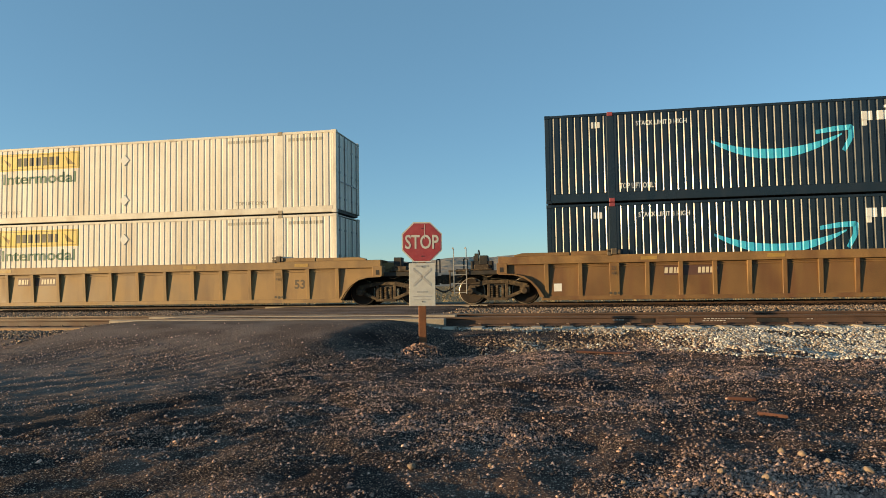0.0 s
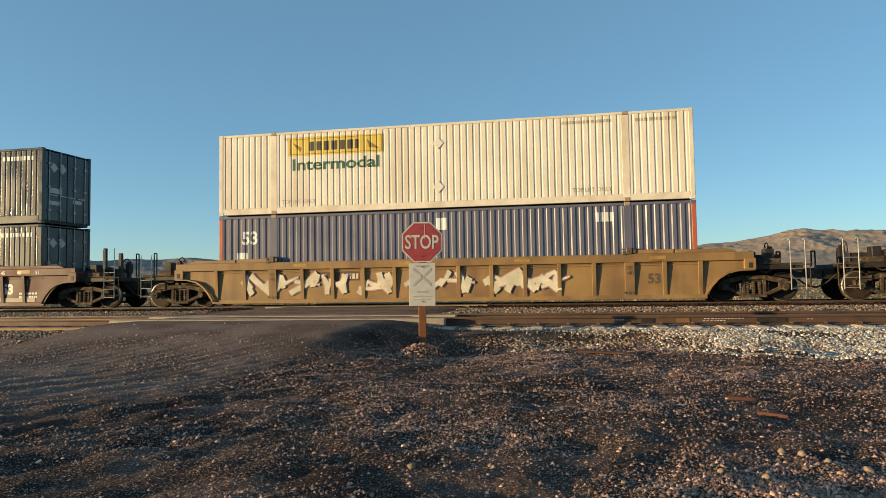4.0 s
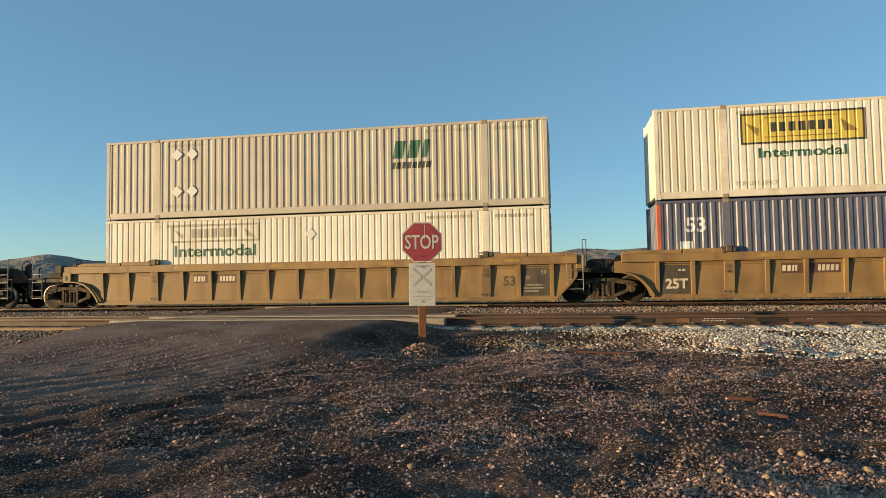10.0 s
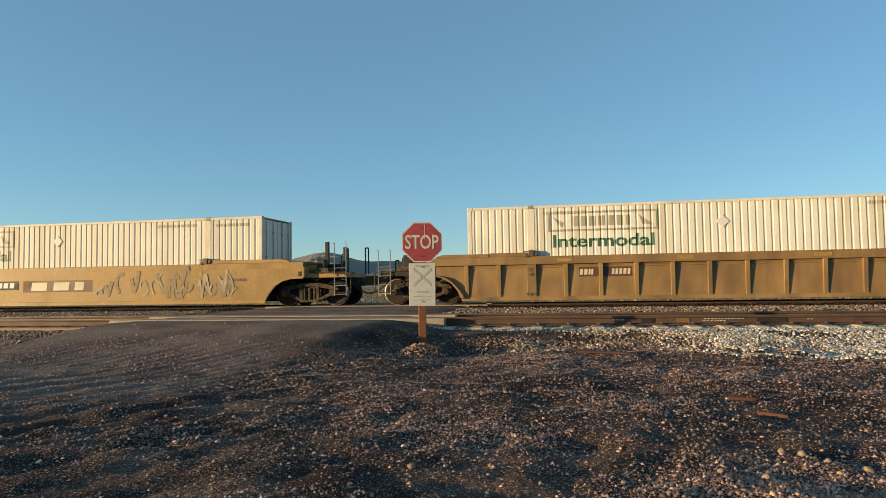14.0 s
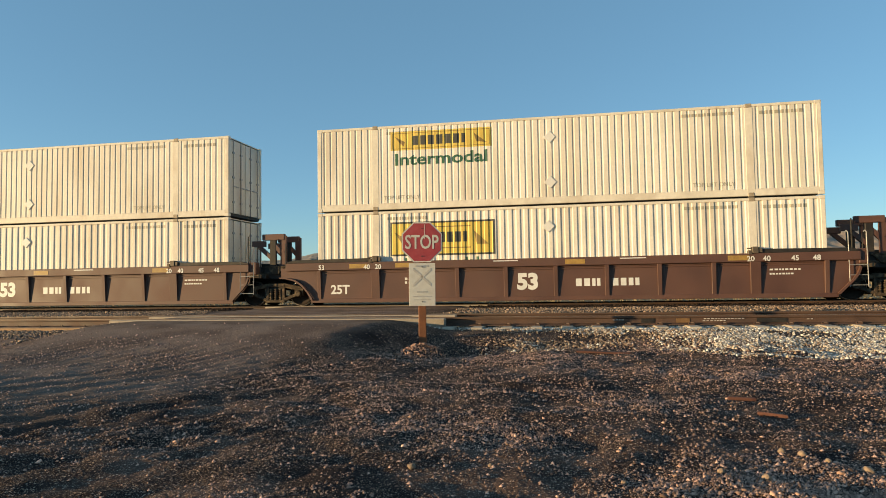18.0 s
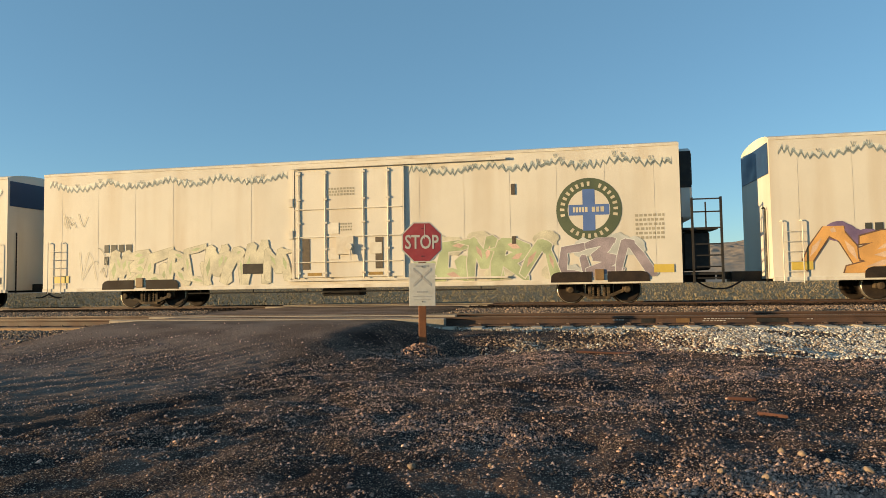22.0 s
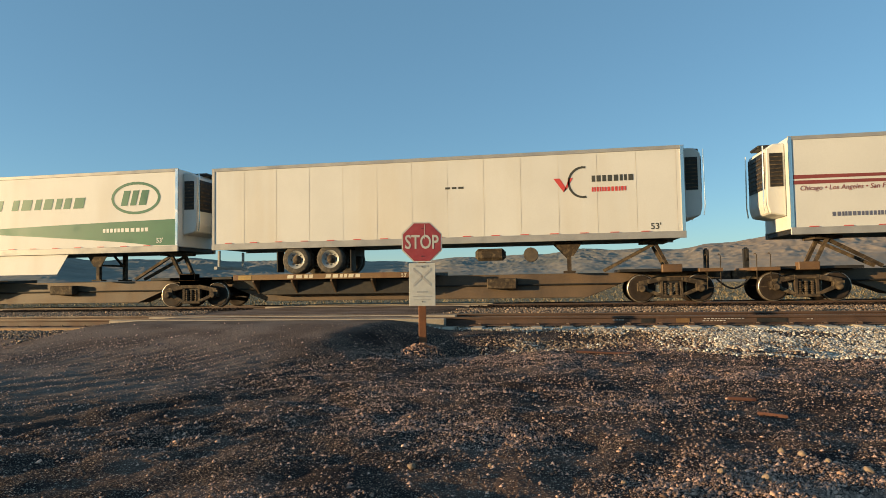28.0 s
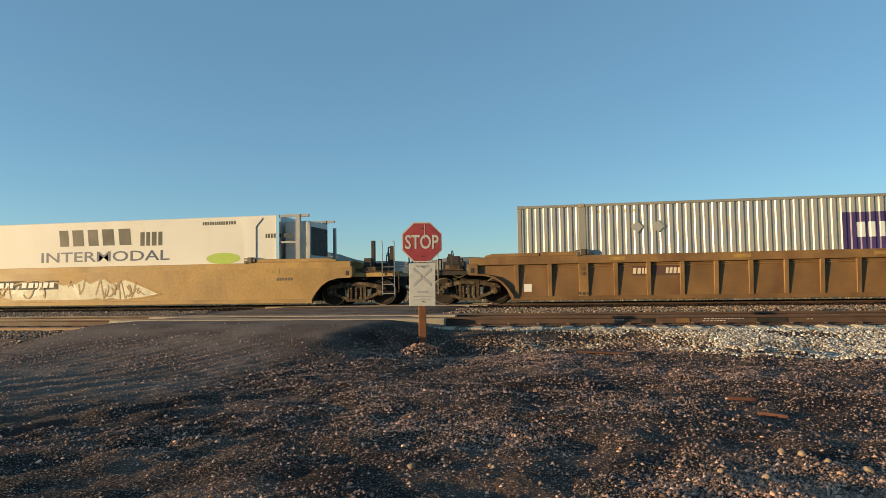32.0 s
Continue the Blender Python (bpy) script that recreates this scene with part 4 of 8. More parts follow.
WELLS = dict(
    Y=dict(paint="wellY", rib="wellY", pitch=0.93, chord=(1.28, 1.54), say="weathered tan yellow ribbed steel well wagon"),
    O=dict(paint="wellO", rib="wellOr", pitch=0.93, chord=(1.28, 1.54), say="rusty yellow ribbed steel well wagon"),
    W=dict(paint="wellW", rib="wellW", pitch=0.93, chord=(1.24, 1.50), say="maroon ribbed steel well wagon with white stencils"),
    R=dict(paint="wellR", rib="wellR", pitch=1.6, chord=(1.22, 1.48), say="red-brown steel well wagon with white numerals"),
    B=dict(paint="wellB", rib="wellB", pitch=1.5, chord=(1.24, 1.50), say="dusty brown steel well wagon with few ribs"),
    T=dict(paint="wellB", rib="wellT", pitch=1.5, chord=(1.16, 1.53), say="brown well wagon with a tan top chord"),
    S=dict(paint="wellS", rib="wellS", pitch=0, chord=(1.30, 1.53), say="smooth-sided yellow steel well wagon"),
)
SIDE, DEEP = 1.46, 0.12


def ladder(parent, x, y, z0, z1, w=0.4, mt="black", rungs=4, thick=0.014):
    bm = bmesh.new()
    for s in (-1, 1):
        bm_tube(bm, [(x + s * w / 2, y, z0), (x + s * w / 2, y, z1 - 0.06), (x + s * w / 2 - 0.03, y + 0.03, z1), (x + s * w / 2 - 0.06, y + 0.06, z1 - 0.05)], thick, 5)
    for k in range(rungs):
        z = z0 + 0.05 + k * 0.3
        bm_tube(bm, [(x - w / 2, y, z), (x + w / 2, y, z)], 0.011, 5)
    return part("ladder", bm, M[mt], parent)


def post_stand(parent, x, d):
    """Two thin posts on a small plate at a wagon's end; d: which way the lower one stands."""
    st = bx("stand_plate", x - 0.42, x + 0.42, -1.15, -0.75, 1.60, 1.70, M["truck"], parent, "dark plate with two posts", 0.01)
    bx("stand_leg", x - 0.12, x + 0.12, -1.05, -0.85, 1.05, 1.60, M["black"], st)
    for dx, top in ((-0.02 * d, 2.45), (-0.40 * d, 2.24)):
        bm = bmesh.new()
        bm_tube(bm, [(x + dx + 0.22 * d, -1.0, 1.2), (x + dx + 0.22 * d, -1.0, top), (x + dx + 0.22 * d - 0.05 * d, -1.0, top), (x + dx + 0.22 * d - 0.05 * d, -1.0, top - 0.55)], 0.016, 5)
        part("post", bm, M["truck"], st, "thin upright post")


def stop_frame(parent, x):
    """The gallows-like frame over the joint that keeps an upper box from sliding, with thin poles beside it."""
    for y in (-0.72, 0.60):
        f = bx("stop_frame", x + 0.03, x + 0.25, y, y + 0.12, 1.1, 2.52, M["wellR"], parent, "upright maroon post of the stop frame", 0.012)
        bx("frame_head", x - 0.66, x + 0.19, y - 0.02, y + 0.14, 2.36, 2.58, M["wellR"], f, "maroon head beam", 0.015)
        bx("frame_arm", x - 1.06, x - 0.55, y - 0.01, y + 0.13, 2.13, 2.34, M["wellR"], f, "short maroon arm", 0.015)
        bx("inner_post", x - 0.37, x - 0.14, y, y + 0.12, 1.1, 2.38, M["black"], f, "dark inner post", 0.012)
        bm = bmesh.new()
        bm_beam(bm, (x - 0.82, y + 0.06, 2.16), (x - 0.30, y + 0.06, 1.70), 0.10, 0.14)
        bm_beam(bm, (x - 0.25, y + 0.06, 2.22), (x + 0.14, y + 0.06, 1.82), 0.10, 0.14)
        part("frame_brace", bm, M["wellR"], f)
    for dx, top in ((-0.95, 2.48), (0.45, 2.2)):
        bm = bmesh.new()
        bm_tube(bm, [(x + dx, -1.2, 1.05), (x + dx, -1.2, top)], 0.022, 6)
        part("pole", bm, M["black"], parent, "thin upright pole")


def well(kind, left, right):
    """left, right: 'c' for an end with a coupler, 'a' for one that shares a truck with the next wagon."""
    k = WELLS[kind]
    w = thing("well_wagon", k["say"], "rail wagon", "wagons of the train")
    pm, rm = M[k["paint"]], M[k["rib"]]
    chordm = rm if kind in "TO" else pm
    c0, c1 = k["chord"]
    deep = 0.0 if kind == "S" else DEEP
    for sy in (-1, 1):
        y0 = sy * (SIDE - deep)
        bm = bmesh.new()
        if kind == "T":
            head, tail = [(8.35, 0.22), (8.42, 0.45), (8.46, 1.12), (8.92, 1.16), (8.92, 1.32)], [(-9.42, 1.32), (-9.42, 1.16), (-8.46, 1.12), (-8.42, 0.45)]
        head = head if kind == "T" and right == "a" else [(8.30, 0.22), (8.46, 0.48), (8.66, 0.72), (8.90, 0.88), (9.2, 0.96), (9.67, 0.98), (9.67, 1.32)] if right == "c" else [(8.35, 0.22), (8.78, 0.66), (8.92, 0.86), (8.92, 1.32)]
        tail = tail if kind == "T" and left == "a" else [(-9.67, 1.32), (-9.67, 0.98), (-9.2, 0.96), (-8.90, 0.88), (-8.66, 0.72), (-8.46, 0.48)] if left == "c" else [(-9.42, 1.32), (-9.42, 0.97), (-9.2, 0.96), (-8.90, 0.88), (-8.66, 0.72), (-8.46, 0.48)]
        pts = [(-8.35, 0.22)] + head + tail
        bm_prism(bm, pts, y0 - 0.012, y0 + 0.012)
        part("side_sheet", bm, pm, w)
        bm = bmesh.new()
        far, near = 9.67 if right == "c" else 8.92, -9.67 if left == "c" else -9.2
        bm_prism(bm, [(near, c0), (far, c0), (far, c1), (near, c1)], sy * SIDE - 0.15 * (sy > 0), sy * SIDE + 0.15 * (sy < 0))
        part("top_chord", bm, chordm, w, bevel=0.012)
        bm = bmesh.new()
        bm_box(bm, -8.3, 8.3, sy * (SIDE - deep) - 0.05, sy * (SIDE - deep) + 0.05, 0.115, 0.25)
        part("bottom_sill", bm, pm, w, bevel=0.01)
        for s in (-1, 1):
            bm = bmesh.new()
            tip = 9.15 if s < 0 or right == "c" else 8.90
            inner = 7.38 if kind in "YO" else 0.0
            if inner:
                bm_prism(bm, [(s * 6.05, c1), (s * 7.34, c1), (s * 7.34, c1 + 0.13), (s * 6.2, c1 + 0.13)], sy * (SIDE - 0.02) - 0.16 * (sy > 0), sy * (SIDE - 0.02) + 0.16 * (sy < 0))
            bm_prism(bm, [(s * (inner or 6.05), c1), (s * tip, c1), (s * tip, c1 + 0.05), (s * (tip - 0.25), c1 + 0.11), (s * (inner or 6.2), c1 + (0.11 if inner else 0.13))], sy * (SIDE - 0.02) - 0.16 * (sy > 0), sy * (SIDE - 0.02) + 0.16 * (sy < 0))
            part("load_guide", bm, chordm if kind != "R" else M["black"], w, bevel=0.01)
            bx("guide_lug", s * 6.0 - 0.09, s * 6.0 + 0.09, sy * (SIDE - 0.06) - 0.1, sy * (SIDE - 0.06) + 0.1, c1, c1 + 0.2, M["casting"], w, bevel=0.015)
            if sy < 0:
                bm = bmesh.new()
                bm_box(bm, s * 6.0 - 0.21, s * 6.0 - 0.10, -SIDE - 0.03, -SIDE + 0.12, c1 - 0.03, c1 + 0.09)
                bm_box(bm, s * 6.0 + 0.10, s * 6.0 + 0.20, -SIDE - 0.02, -SIDE + 0.10, c1 + 0.02, c1 + 0.15)
                bm_box(bm, s * 6.0 - 0.24, s * 6.0 + 0.14, -SIDE + 0.0, -SIDE + 0.05, c1 + 0.13, c1 + 0.17)
                part("load_lock", bm, M["casting"], w, "dark lock beside the guide", 0.01)
            arch = [(8.26, 0.20), (8.43, 0.47), (8.64, 0.705), (8.89, 0.865), (9.2, 0.945), (9.68 if left == "c" else 9.43, 0.965)]
            if s > 0:
                arch = arch[:5] + [(9.68, 0.965)] if right == "c" else [(8.30, 0.20), (8.72, 0.62), (8.86, 0.80), (8.93, 1.0)]
            arch = [(s * x, z) for x, z in arch] + [(s * (x - (0.0 if x > 9.1 else 0.045)), z + 0.042) for x, z in reversed(arch)]
            if kind == "T" and (right if s > 0 else left) == "a":
                continue
            bm = bmesh.new()
            bm_prism(bm, arch, sy * (SIDE - 0.02) - 0.05, sy * (SIDE - 0.02) + 0.05)
            part("arch_flange", bm, pm, w)
    if k["pitch"]:
        me = rib_mesh(kind, 0.22, c0, deep + 0.0, 0.13, rm)
        wide = rib_mesh(kind, 0.22, c0, deep + 0.004, 0.30, rm)
        xs = [i * k["pitch"] for i in range(-int(8.2 / k["pitch"]), int(8.2 / k["pitch"]) + 1)]
        if kind in "YO":
            bays = 11 if kind == "Y" else 12
            xs = [-6.0 + 12.0 * i / bays for i in range(1, bays)] + [-8.12, -7.06, 7.06, 8.12]
        for x in xs:
            if abs(abs(x) - 6.0) > 0.45:
                again("rib", me, w, x, -(SIDE - deep))
        for x in (-6.0, 6.0):
            again("rib", wide, w, x, -(SIDE - deep), label="wide jacking rib")
        bm = bmesh.new()
        piped = kind == "B" and left == "c"  # this one carries three pipes outside its ribs
        for z in (c0 - 0.16, c0 - 0.10, c0 - 0.04) if piped else (c0 - 0.10, c0 - 0.04):
            out = SIDE + 0.012 if piped else SIDE - deep + 0.03
            bm_tube(bm, [(-8.2, -out, z), (8.2, -out, z)], 0.014 if piped else 0.012, 5)
        part("brake_pipe", bm, rm, w)
    bx("well_floor", -8.2, 8.2, -SIDE + 0.15, SIDE - 0.15, 0.19, 0.25, M["black"], w)
    for s, e in ((-1, left), (1, right)):
        end = 11.35 if e == "c" else 9.72
        a, b = sorted((s * 8.25, s * (end - 0.25)))
        bx("end_deck", a, b, -1.25, 1.25, 0.98, 1.12, M["black"] if kind != "S" else pm, w, bevel=0.01)
        a, b = sorted((s * 8.25, s * end))
        bx("draft_sill", a, b, -0.32, 0.32, 0.66, 0.98, M["black"], w)
        bx("bulkhead", min(s * 8.25, s * 8.33), max(s * 8.25, s * 8.33), -SIDE + 0.16, SIDE - 0.16, 0.25, 1.45, M["black"], w)
        for y in (-SIDE + 0.03, SIDE - 0.40):
            if e == "c":
                box = bx("end_box", min(s * 9.38, s * 9.72), max(s * 9.38, s * 9.72), y - 0.04 if y < 0 else y, y + 0.37, 0.99, 1.34, chordm, w, bevel=0.015)
                if y < 0:
                    # the hand hole's inner shade, drawn as a black plate on the face
                    bx("pocket", min(s * 9.50, s * 9.62), max(s * 9.50, s * 9.62), y - 0.046, y - 0.02, 1.04, 1.20, M["black"], box, "black plate giving the shade inside a hand hole")
            elif s > 0:
                bx("end_box", 8.90, 9.16, y + 0.04, y + 0.34, 1.12, 1.56, pm, w, bevel=0.015)
                bx("end_bracket", 8.88, 9.34, y + 0.08, y + 0.30, 1.00, 1.13, M["truck"], w, bevel=0.01)
        if e == "c" or s > 0:
            truck(w, s * 9.74)
        if e == "c":
            lx = s * 10.95
            ladder(w, lx, -1.30, 0.35, 2.2 if kind in "RWS" else 1.9, 0.42, "trim", 4, 0.017)
            for x in (10.4, 11.2):
                bm = bmesh.new()
                bm_tube(bm, [(s * x, 1.2, 1.1), (s * x, 1.2, 2.1 if kind in "RWS" else 1.6), (s * (x - 0.12), 1.2, 2.1 if kind in "RWS" else 1.6), (s * (x - 0.12), 1.2, 1.1)], 0.026, 5)
                part("handrail", bm, M["black"], w)
            bx("platform_box", min(s * 10.0, s * 10.5), max(s * 10.0, s * 10.5), -1.22, -0.6, 1.12, 1.32, M["truck"], w, bevel=0.02)
            bx("equipment_box", min(s * 10.05, s * 10.32), max(s * 10.05, s * 10.32), -1.16, -0.82, 1.32, 1.62, M["black"], w, bevel=0.015)
            bx("valve_box", min(s * 9.95, s * 10.7), max(s * 9.95, s * 10.7), -0.55, -0.15, 1.12, 1.46, M["black"], w, bevel=0.02)
            for x, hgt in ((10.15, 2.25), (10.82, 2.05)) if kind in "RWS" else ():
                bx("load_stop", min(s * x, s * (x + 0.13)), max(s * x, s * (x + 0.13)), -0.62, -0.5, 1.1, hgt, M["black"], w, "dark upright post", 0.01)
            bm = bmesh.new()
            bm_tube(bm, [(s * (9.8 + 0.14 * i), -1.2, 1.02 - 0.12 * math.sin(i * 0.9)) for i in range(10)], 0.022, 5)
            bm_tube(bm, [(s * 9.9, -1.24, 1.16), (s * 11.1, -1.24, 1.16)], 0.018, 5)
            part("brake_pipe", bm, M["truck"], w)
            bm = bmesh.new()
            rim = [(s * 10.52, 0.3 + 0.25 * math.cos(i * math.pi / 8), 1.62 + 0.25 * math.sin(i * math.pi / 8)) for i in range(17)]
            bm_tube(bm, rim, 0.018, 5)
            for i in (0, 4, 8, 12):
                bm_tube(bm, [(s * 10.54, 0.3, 1.62), rim[i + 2]], 0.012, 4)
            bm_beam(bm, (s * 10.62, 0.3, 1.1), (s * 10.62, 0.3, 1.75), 0.14, 0.1, (1, 0, 0))
            bm_box(bm, s * 10.62 - 0.08, s * 10.62 + 0.08, 0.18, 0.42, 1.3, 1.66)
            part("hand_brake", bm, M["black"], w)
            bm = bmesh.new()
            bm_box(bm, min(s * 11.3, s * 11.72), max(s * 11.3, s * 11.72), -0.13, 0.13, 0.72, 0.98)
            bm_cyl(bm, (s * 11.62, -0.08, 0.85), "z", 0.14, 0.34, 10)
            part("coupler", bm, M["truck"], w)
            bm = bmesh.new()
            bm_tube(bm, [(s * (11.0 + 0.12 * i), -0.45, 0.86 - 0.45 * math.sin(math.pi * i / 12)) for i in range(7)], 0.03, 6)
            part("air_hose", bm, M["black"], w)
            bm = bmesh.new()
            bm_tube(bm, [(s * 11.3, -1.25, 0.45), (s * 11.3, -1.25, 1.15)], 0.02, 5)
            bm_tube(bm, [(s * 10.75, -1.25, 0.45), (s * 11.3, -1.25, 0.45)], 0.02, 5)
            bm_box(bm, min(s * 10.7, s * 11.35), max(s * 10.7, s * 11.35), -1.3, -0.9, 1.1, 1.14)
            part("step", bm, M["truck"], w)
        else:
            if kind in "WS":
                for y in (-0.9, 0.75):
                    bx("load_stop", min(s * 8.98, s * 9.30), max(s * 8.98, s * 9.30), y, y + 0.16, 1.1, (2.62 if kind == "W" else 2.2) + 0.12 * (y > 0), M["wellW"] if kind == "W" and y < 0 else M["black"], w, "upright steel load stop", 0.015)
                    bx("stop_cap", min(s * 8.95, s * 9.33), max(s * 8.95, s * 9.33), y - 0.03, y + 0.19, 1.55, 1.68, M["truck"], w, "dark collar of the load stop", 0.01)
            if s > 0:
                ladder(w, 8.85, -SIDE + 0.02, 0.42, 2.1 if kind in "WRS" else 1.95 if kind == "T" else 1.98 if kind == "Y" and left == "a" else 1.62, 0.50, "trim" if kind in "WRYO" else "truck", 3)
            if s > 0:
                bx("joint_housing", 9.28, 10.14, -0.98, 0.98, 0.95, 1.40, M["black"], w, "black housing over the shared truck", 0.03)
                if kind == "R":
                    stop_frame(w, 9.74)
                if kind == "B":
                    post_stand(w, 8.86, -1)
                bm = bmesh.new()
                bm_prism(bm, [(9.42, 1.36), (10.06, 1.36), (9.84, 1.12), (9.64, 1.12)], -1.05, -0.75)
                bm_box(bm, 9.36, 10.12, -1.05, -0.4, 1.36, 1.42)
                part("connector_cover", bm, M["truck"], w, "grey steel cover over the joint", 0.01)
                bm = bmesh.new()
                bm_tube(bm, [(9.1, -1.15, 1.1), (9.1, -1.15, 2.05), (9.22, -1.15, 2.05), (9.22, -1.15, 1.1)], 0.014, 5)
                part("handrail", bm, M["black"], w)
            if s < 0 and (kind == "B" or kind in "YO" and right == "c"):
                post_stand(w, -9.0, -1)
            bx("deck_plate", min(s * 9.2, s * 9.72), max(s * 9.2, s * 9.72), -1.0, 1.0, 1.12, 1.2, M["truck"], w, bevel=0.01)
    marks_well(w, kind, left, right)
    return w


def marks_well(w, kind, left, right):
    ys = -(SIDE - (0.0 if kind == "S" else DEEP)) - 0.016
    yc = -SIDE - 0.006
    if kind in "YO":
        nb = 3.15 if kind == "O" and left == "a" else -4.5  # where the number board is
        Marks().bars(nb, nb + 0.45, 0.92, 1.10, 4, 2, 0.1).bars(nb + 1.0, nb + 1.6, 0.92, 1.10, 5, 5, 0.1).lay("lettering", M["creamink"], w, ys, None, "pale plain bars")
        Marks().word("53", 6.55, 0.62, 0.30, 0.03).lay("lettering", M["casting"], w, ys, None, "dark stencilled numerals")
        if kind == "O" and left == "c":
            Marks().rect(5.55, 8.1, 0.28, 0.46).lay("paint_patch", M["wellR"], w, ys + 0.003, None, "dull red patch of paint along the sill")
        for x in (-6.0, 6.0):
            Marks().word("20", x - 0.1, 1.06, 0.11, 0.01).word("40", x - 0.1, 0.90, 0.11, 0.01).lay("lettering", M["casting"], w, -SIDE - 0.012, None, "dark load marks on the wide rib")
        for x in (-6.0, 6.0):
            Marks().disc(x - 0.13, 0.33, 0.05, 0.04).disc(x, 0.32, 0.05, 0.05).disc(x + 0.12, 0.33, 0.04, 0.04).lay("paint_spots", M["oldblack"], w, -SIDE + DEEP * 0.62 - 0.012, None, "dark spots at the foot of the wide rib")
        Marks().rect(nb, nb + 1.65, 0.86, 1.16).lay("number_board", M["wellR"], w, ys + 0.003, None, "dark faded board")
        if kind == "O" and left == "c":
            Marks().rect(4.0, 4.6, 0.8, 1.05).rect(-7.9, -7.65, 0.4, 0.65).lay_apart("label_plate", M["whiteink"], w, ys, "white paper label")
        m = Marks()
        for x in (-5.2, -1.5, 2.4, 6.6):
            m.rect(x, x + 0.5, 1.36, 1.47)
        m.lay_apart("reflector_strip", M["strip"], w, yc, "yellow reflective strips")
        if left == "a":
            Marks().word("25T", -7.88, 0.45, 0.30, 0.03).bars(-7.5, -7.25, 0.98, 1.05, 2, 3).lay("lettering", M["creamink"], w, ys - 0.004, None, "pale stencil on a black square")
            Marks().rect(-8.05, -7.14, 0.27, 1.24).lay("stencil_square", M["oldblack"], w, ys, None, "faded black painted panel")
        if right == "a":
            Marks().rect(7.14, 8.05, 0.27, 1.24).lay("stencil_square", M["oldblack"], w, ys, None, "faded black painted panel")
            Marks().bars(7.22, 7.88, 0.5, 0.54, 9, 3).bars(7.28, 7.82, 0.60, 0.64, 9, 4).bars(7.22, 7.7, 0.40, 0.44, 6, 4).ring(7.34, 0.86, 0.06, 0.06, 0.02, 12).word("53", 7.78, 0.98, 0.12, 0.01).lay("lettering", M["fadeink"], w, ys - 0.004, None, "pale small stencils")
    elif kind == "W":
        Marks().word("53", 6.45, 0.58, 0.36, 0.05).word("25T", -7.6, 0.5, 0.34, 0.05).bars(-4.6, -3.9, 1.0, 1.18, 4, 2).bars(-4.6, -3.9, 0.75, 0.93, 5, 2).bars(7.2, 8.0, 0.55, 0.62, 8, 4).bars(7.2, 8.0, 0.42, 0.49, 8, 5).bars(-2.6, -1.9, 0.85, 0.95, 6, 7).lay("lettering", M["whiteink"], w, ys, None, "white stencils")
        Marks().rect(5.6, 7.9, 0.27, 0.42).rect(-8.1, -5.6, 0.27, 0.42).rect(3.9, 4.4, 0.85, 1.05).lay_apart("reflector_strip", M["fadeink"], w, ys - 0.004, "pale patches of paint")
        m = Marks()
        for x in (-7.6, -5.9, 5.3, 7.2):
            m.rect(x, x + 0.55, 1.33, 1.46)
        m.lay_apart("reflector_strip", M["strip"], w, yc, "yellow reflective strips")
        for x, q in ((-7.5, "53"), (-6.6, "45"), (6.5, "45"), (7.2, "48"), (8.0, "53")):
            Marks().word(q, x, 1.30, 0.13, 0.02).lay("lettering", M["whiteink"], w, yc - 0.002, None, "white load marks")
        for x in (-6.1, 5.9):
            Marks().word("20", x, 1.06, 0.12, 0.02).word("40", x, 0.90, 0.12, 0.02).lay("lettering", M["whiteink"], w, -SIDE + 0.02 - 0.04, None, "white load marks on the wide rib")
        for x in (-6.9, 7.5):
            Marks().ring(x, 0.98, 0.09, 0.09, 0.02, 14).lay("lettering", M["whiteink"], w, ys, None, "small white ring")
        for sx in (-0.4, 1.6, 2.4):
            wild(w, sx - 0.05, sx + 0.75, 0.45, 1.0, ys, int(sx * 10) + 40, M["wellW"], M["creamink"])
    elif kind in "RB":
        bold = 0.03
        ink = M["whiteink"] if kind == "R" else M["dimink"]
        Marks().word("53", -1.25, 0.50, 0.50, bold + 0.02).bars(0.60, 1.42, 0.56, 0.80, 4, 2).bars(1.75, 2.62, 0.56, 0.80, 4, 6).word("25T", -7.6, 0.42, 0.30, bold).bars(6.4, 7.3, 0.95, 1.0, 8, 2).bars(6.4, 7.1, 0.82, 0.87, 8, 3).bars(-5.0, -4.2, 0.85, 0.93, 8, 3).bars(-5.0, -4.4, 0.72, 0.80, 5, 3).lay("lettering", ink, w, ys, None, "white stencils and bars")
        m = Marks()
        for x in (-6.9, -5.3, 0.3, 5.2):
            m.rect(x, x + 0.62, 1.27, 1.42)
        m.lay_apart("reflector_strip", M["strip"], w, yc, "yellow reflective strips")
        Marks().word("20", 5.75, 1.24, 0.16, 0.02).word("40", 6.2, 1.24, 0.16, 0.02).word("45", 7.0, 1.24, 0.16, 0.02).word("48", 7.6, 1.24, 0.16, 0.02).rect(-2.0, -1.2, 1.4, 1.43).rect(2.0, 2.8, 1.4, 1.43).word("20", -6.0, 1.24, 0.16, 0.02).word("40", -6.4, 1.24, 0.16, 0.02).word("53", -8.0, 1.24, 0.16, 0.02).lay("lettering", ink, w, yc - 0.002, None, "white load marks")
    elif kind == "T":
        Marks().bars(-5.2, -4.5, 0.58, 0.82, 4, 2, 0.1).bars(-4.1, -3.1, 0.58, 0.82, 6, 5, 0.1).lay("lettering", M["creamink"], w, ys, None, "pale plain bars")
        m = Marks()
        for x in (-7.4, -5.4, -2.6, 1.2, 4.4, 7.2):
            m.rect(x, x + 0.55, 1.22, 1.33)
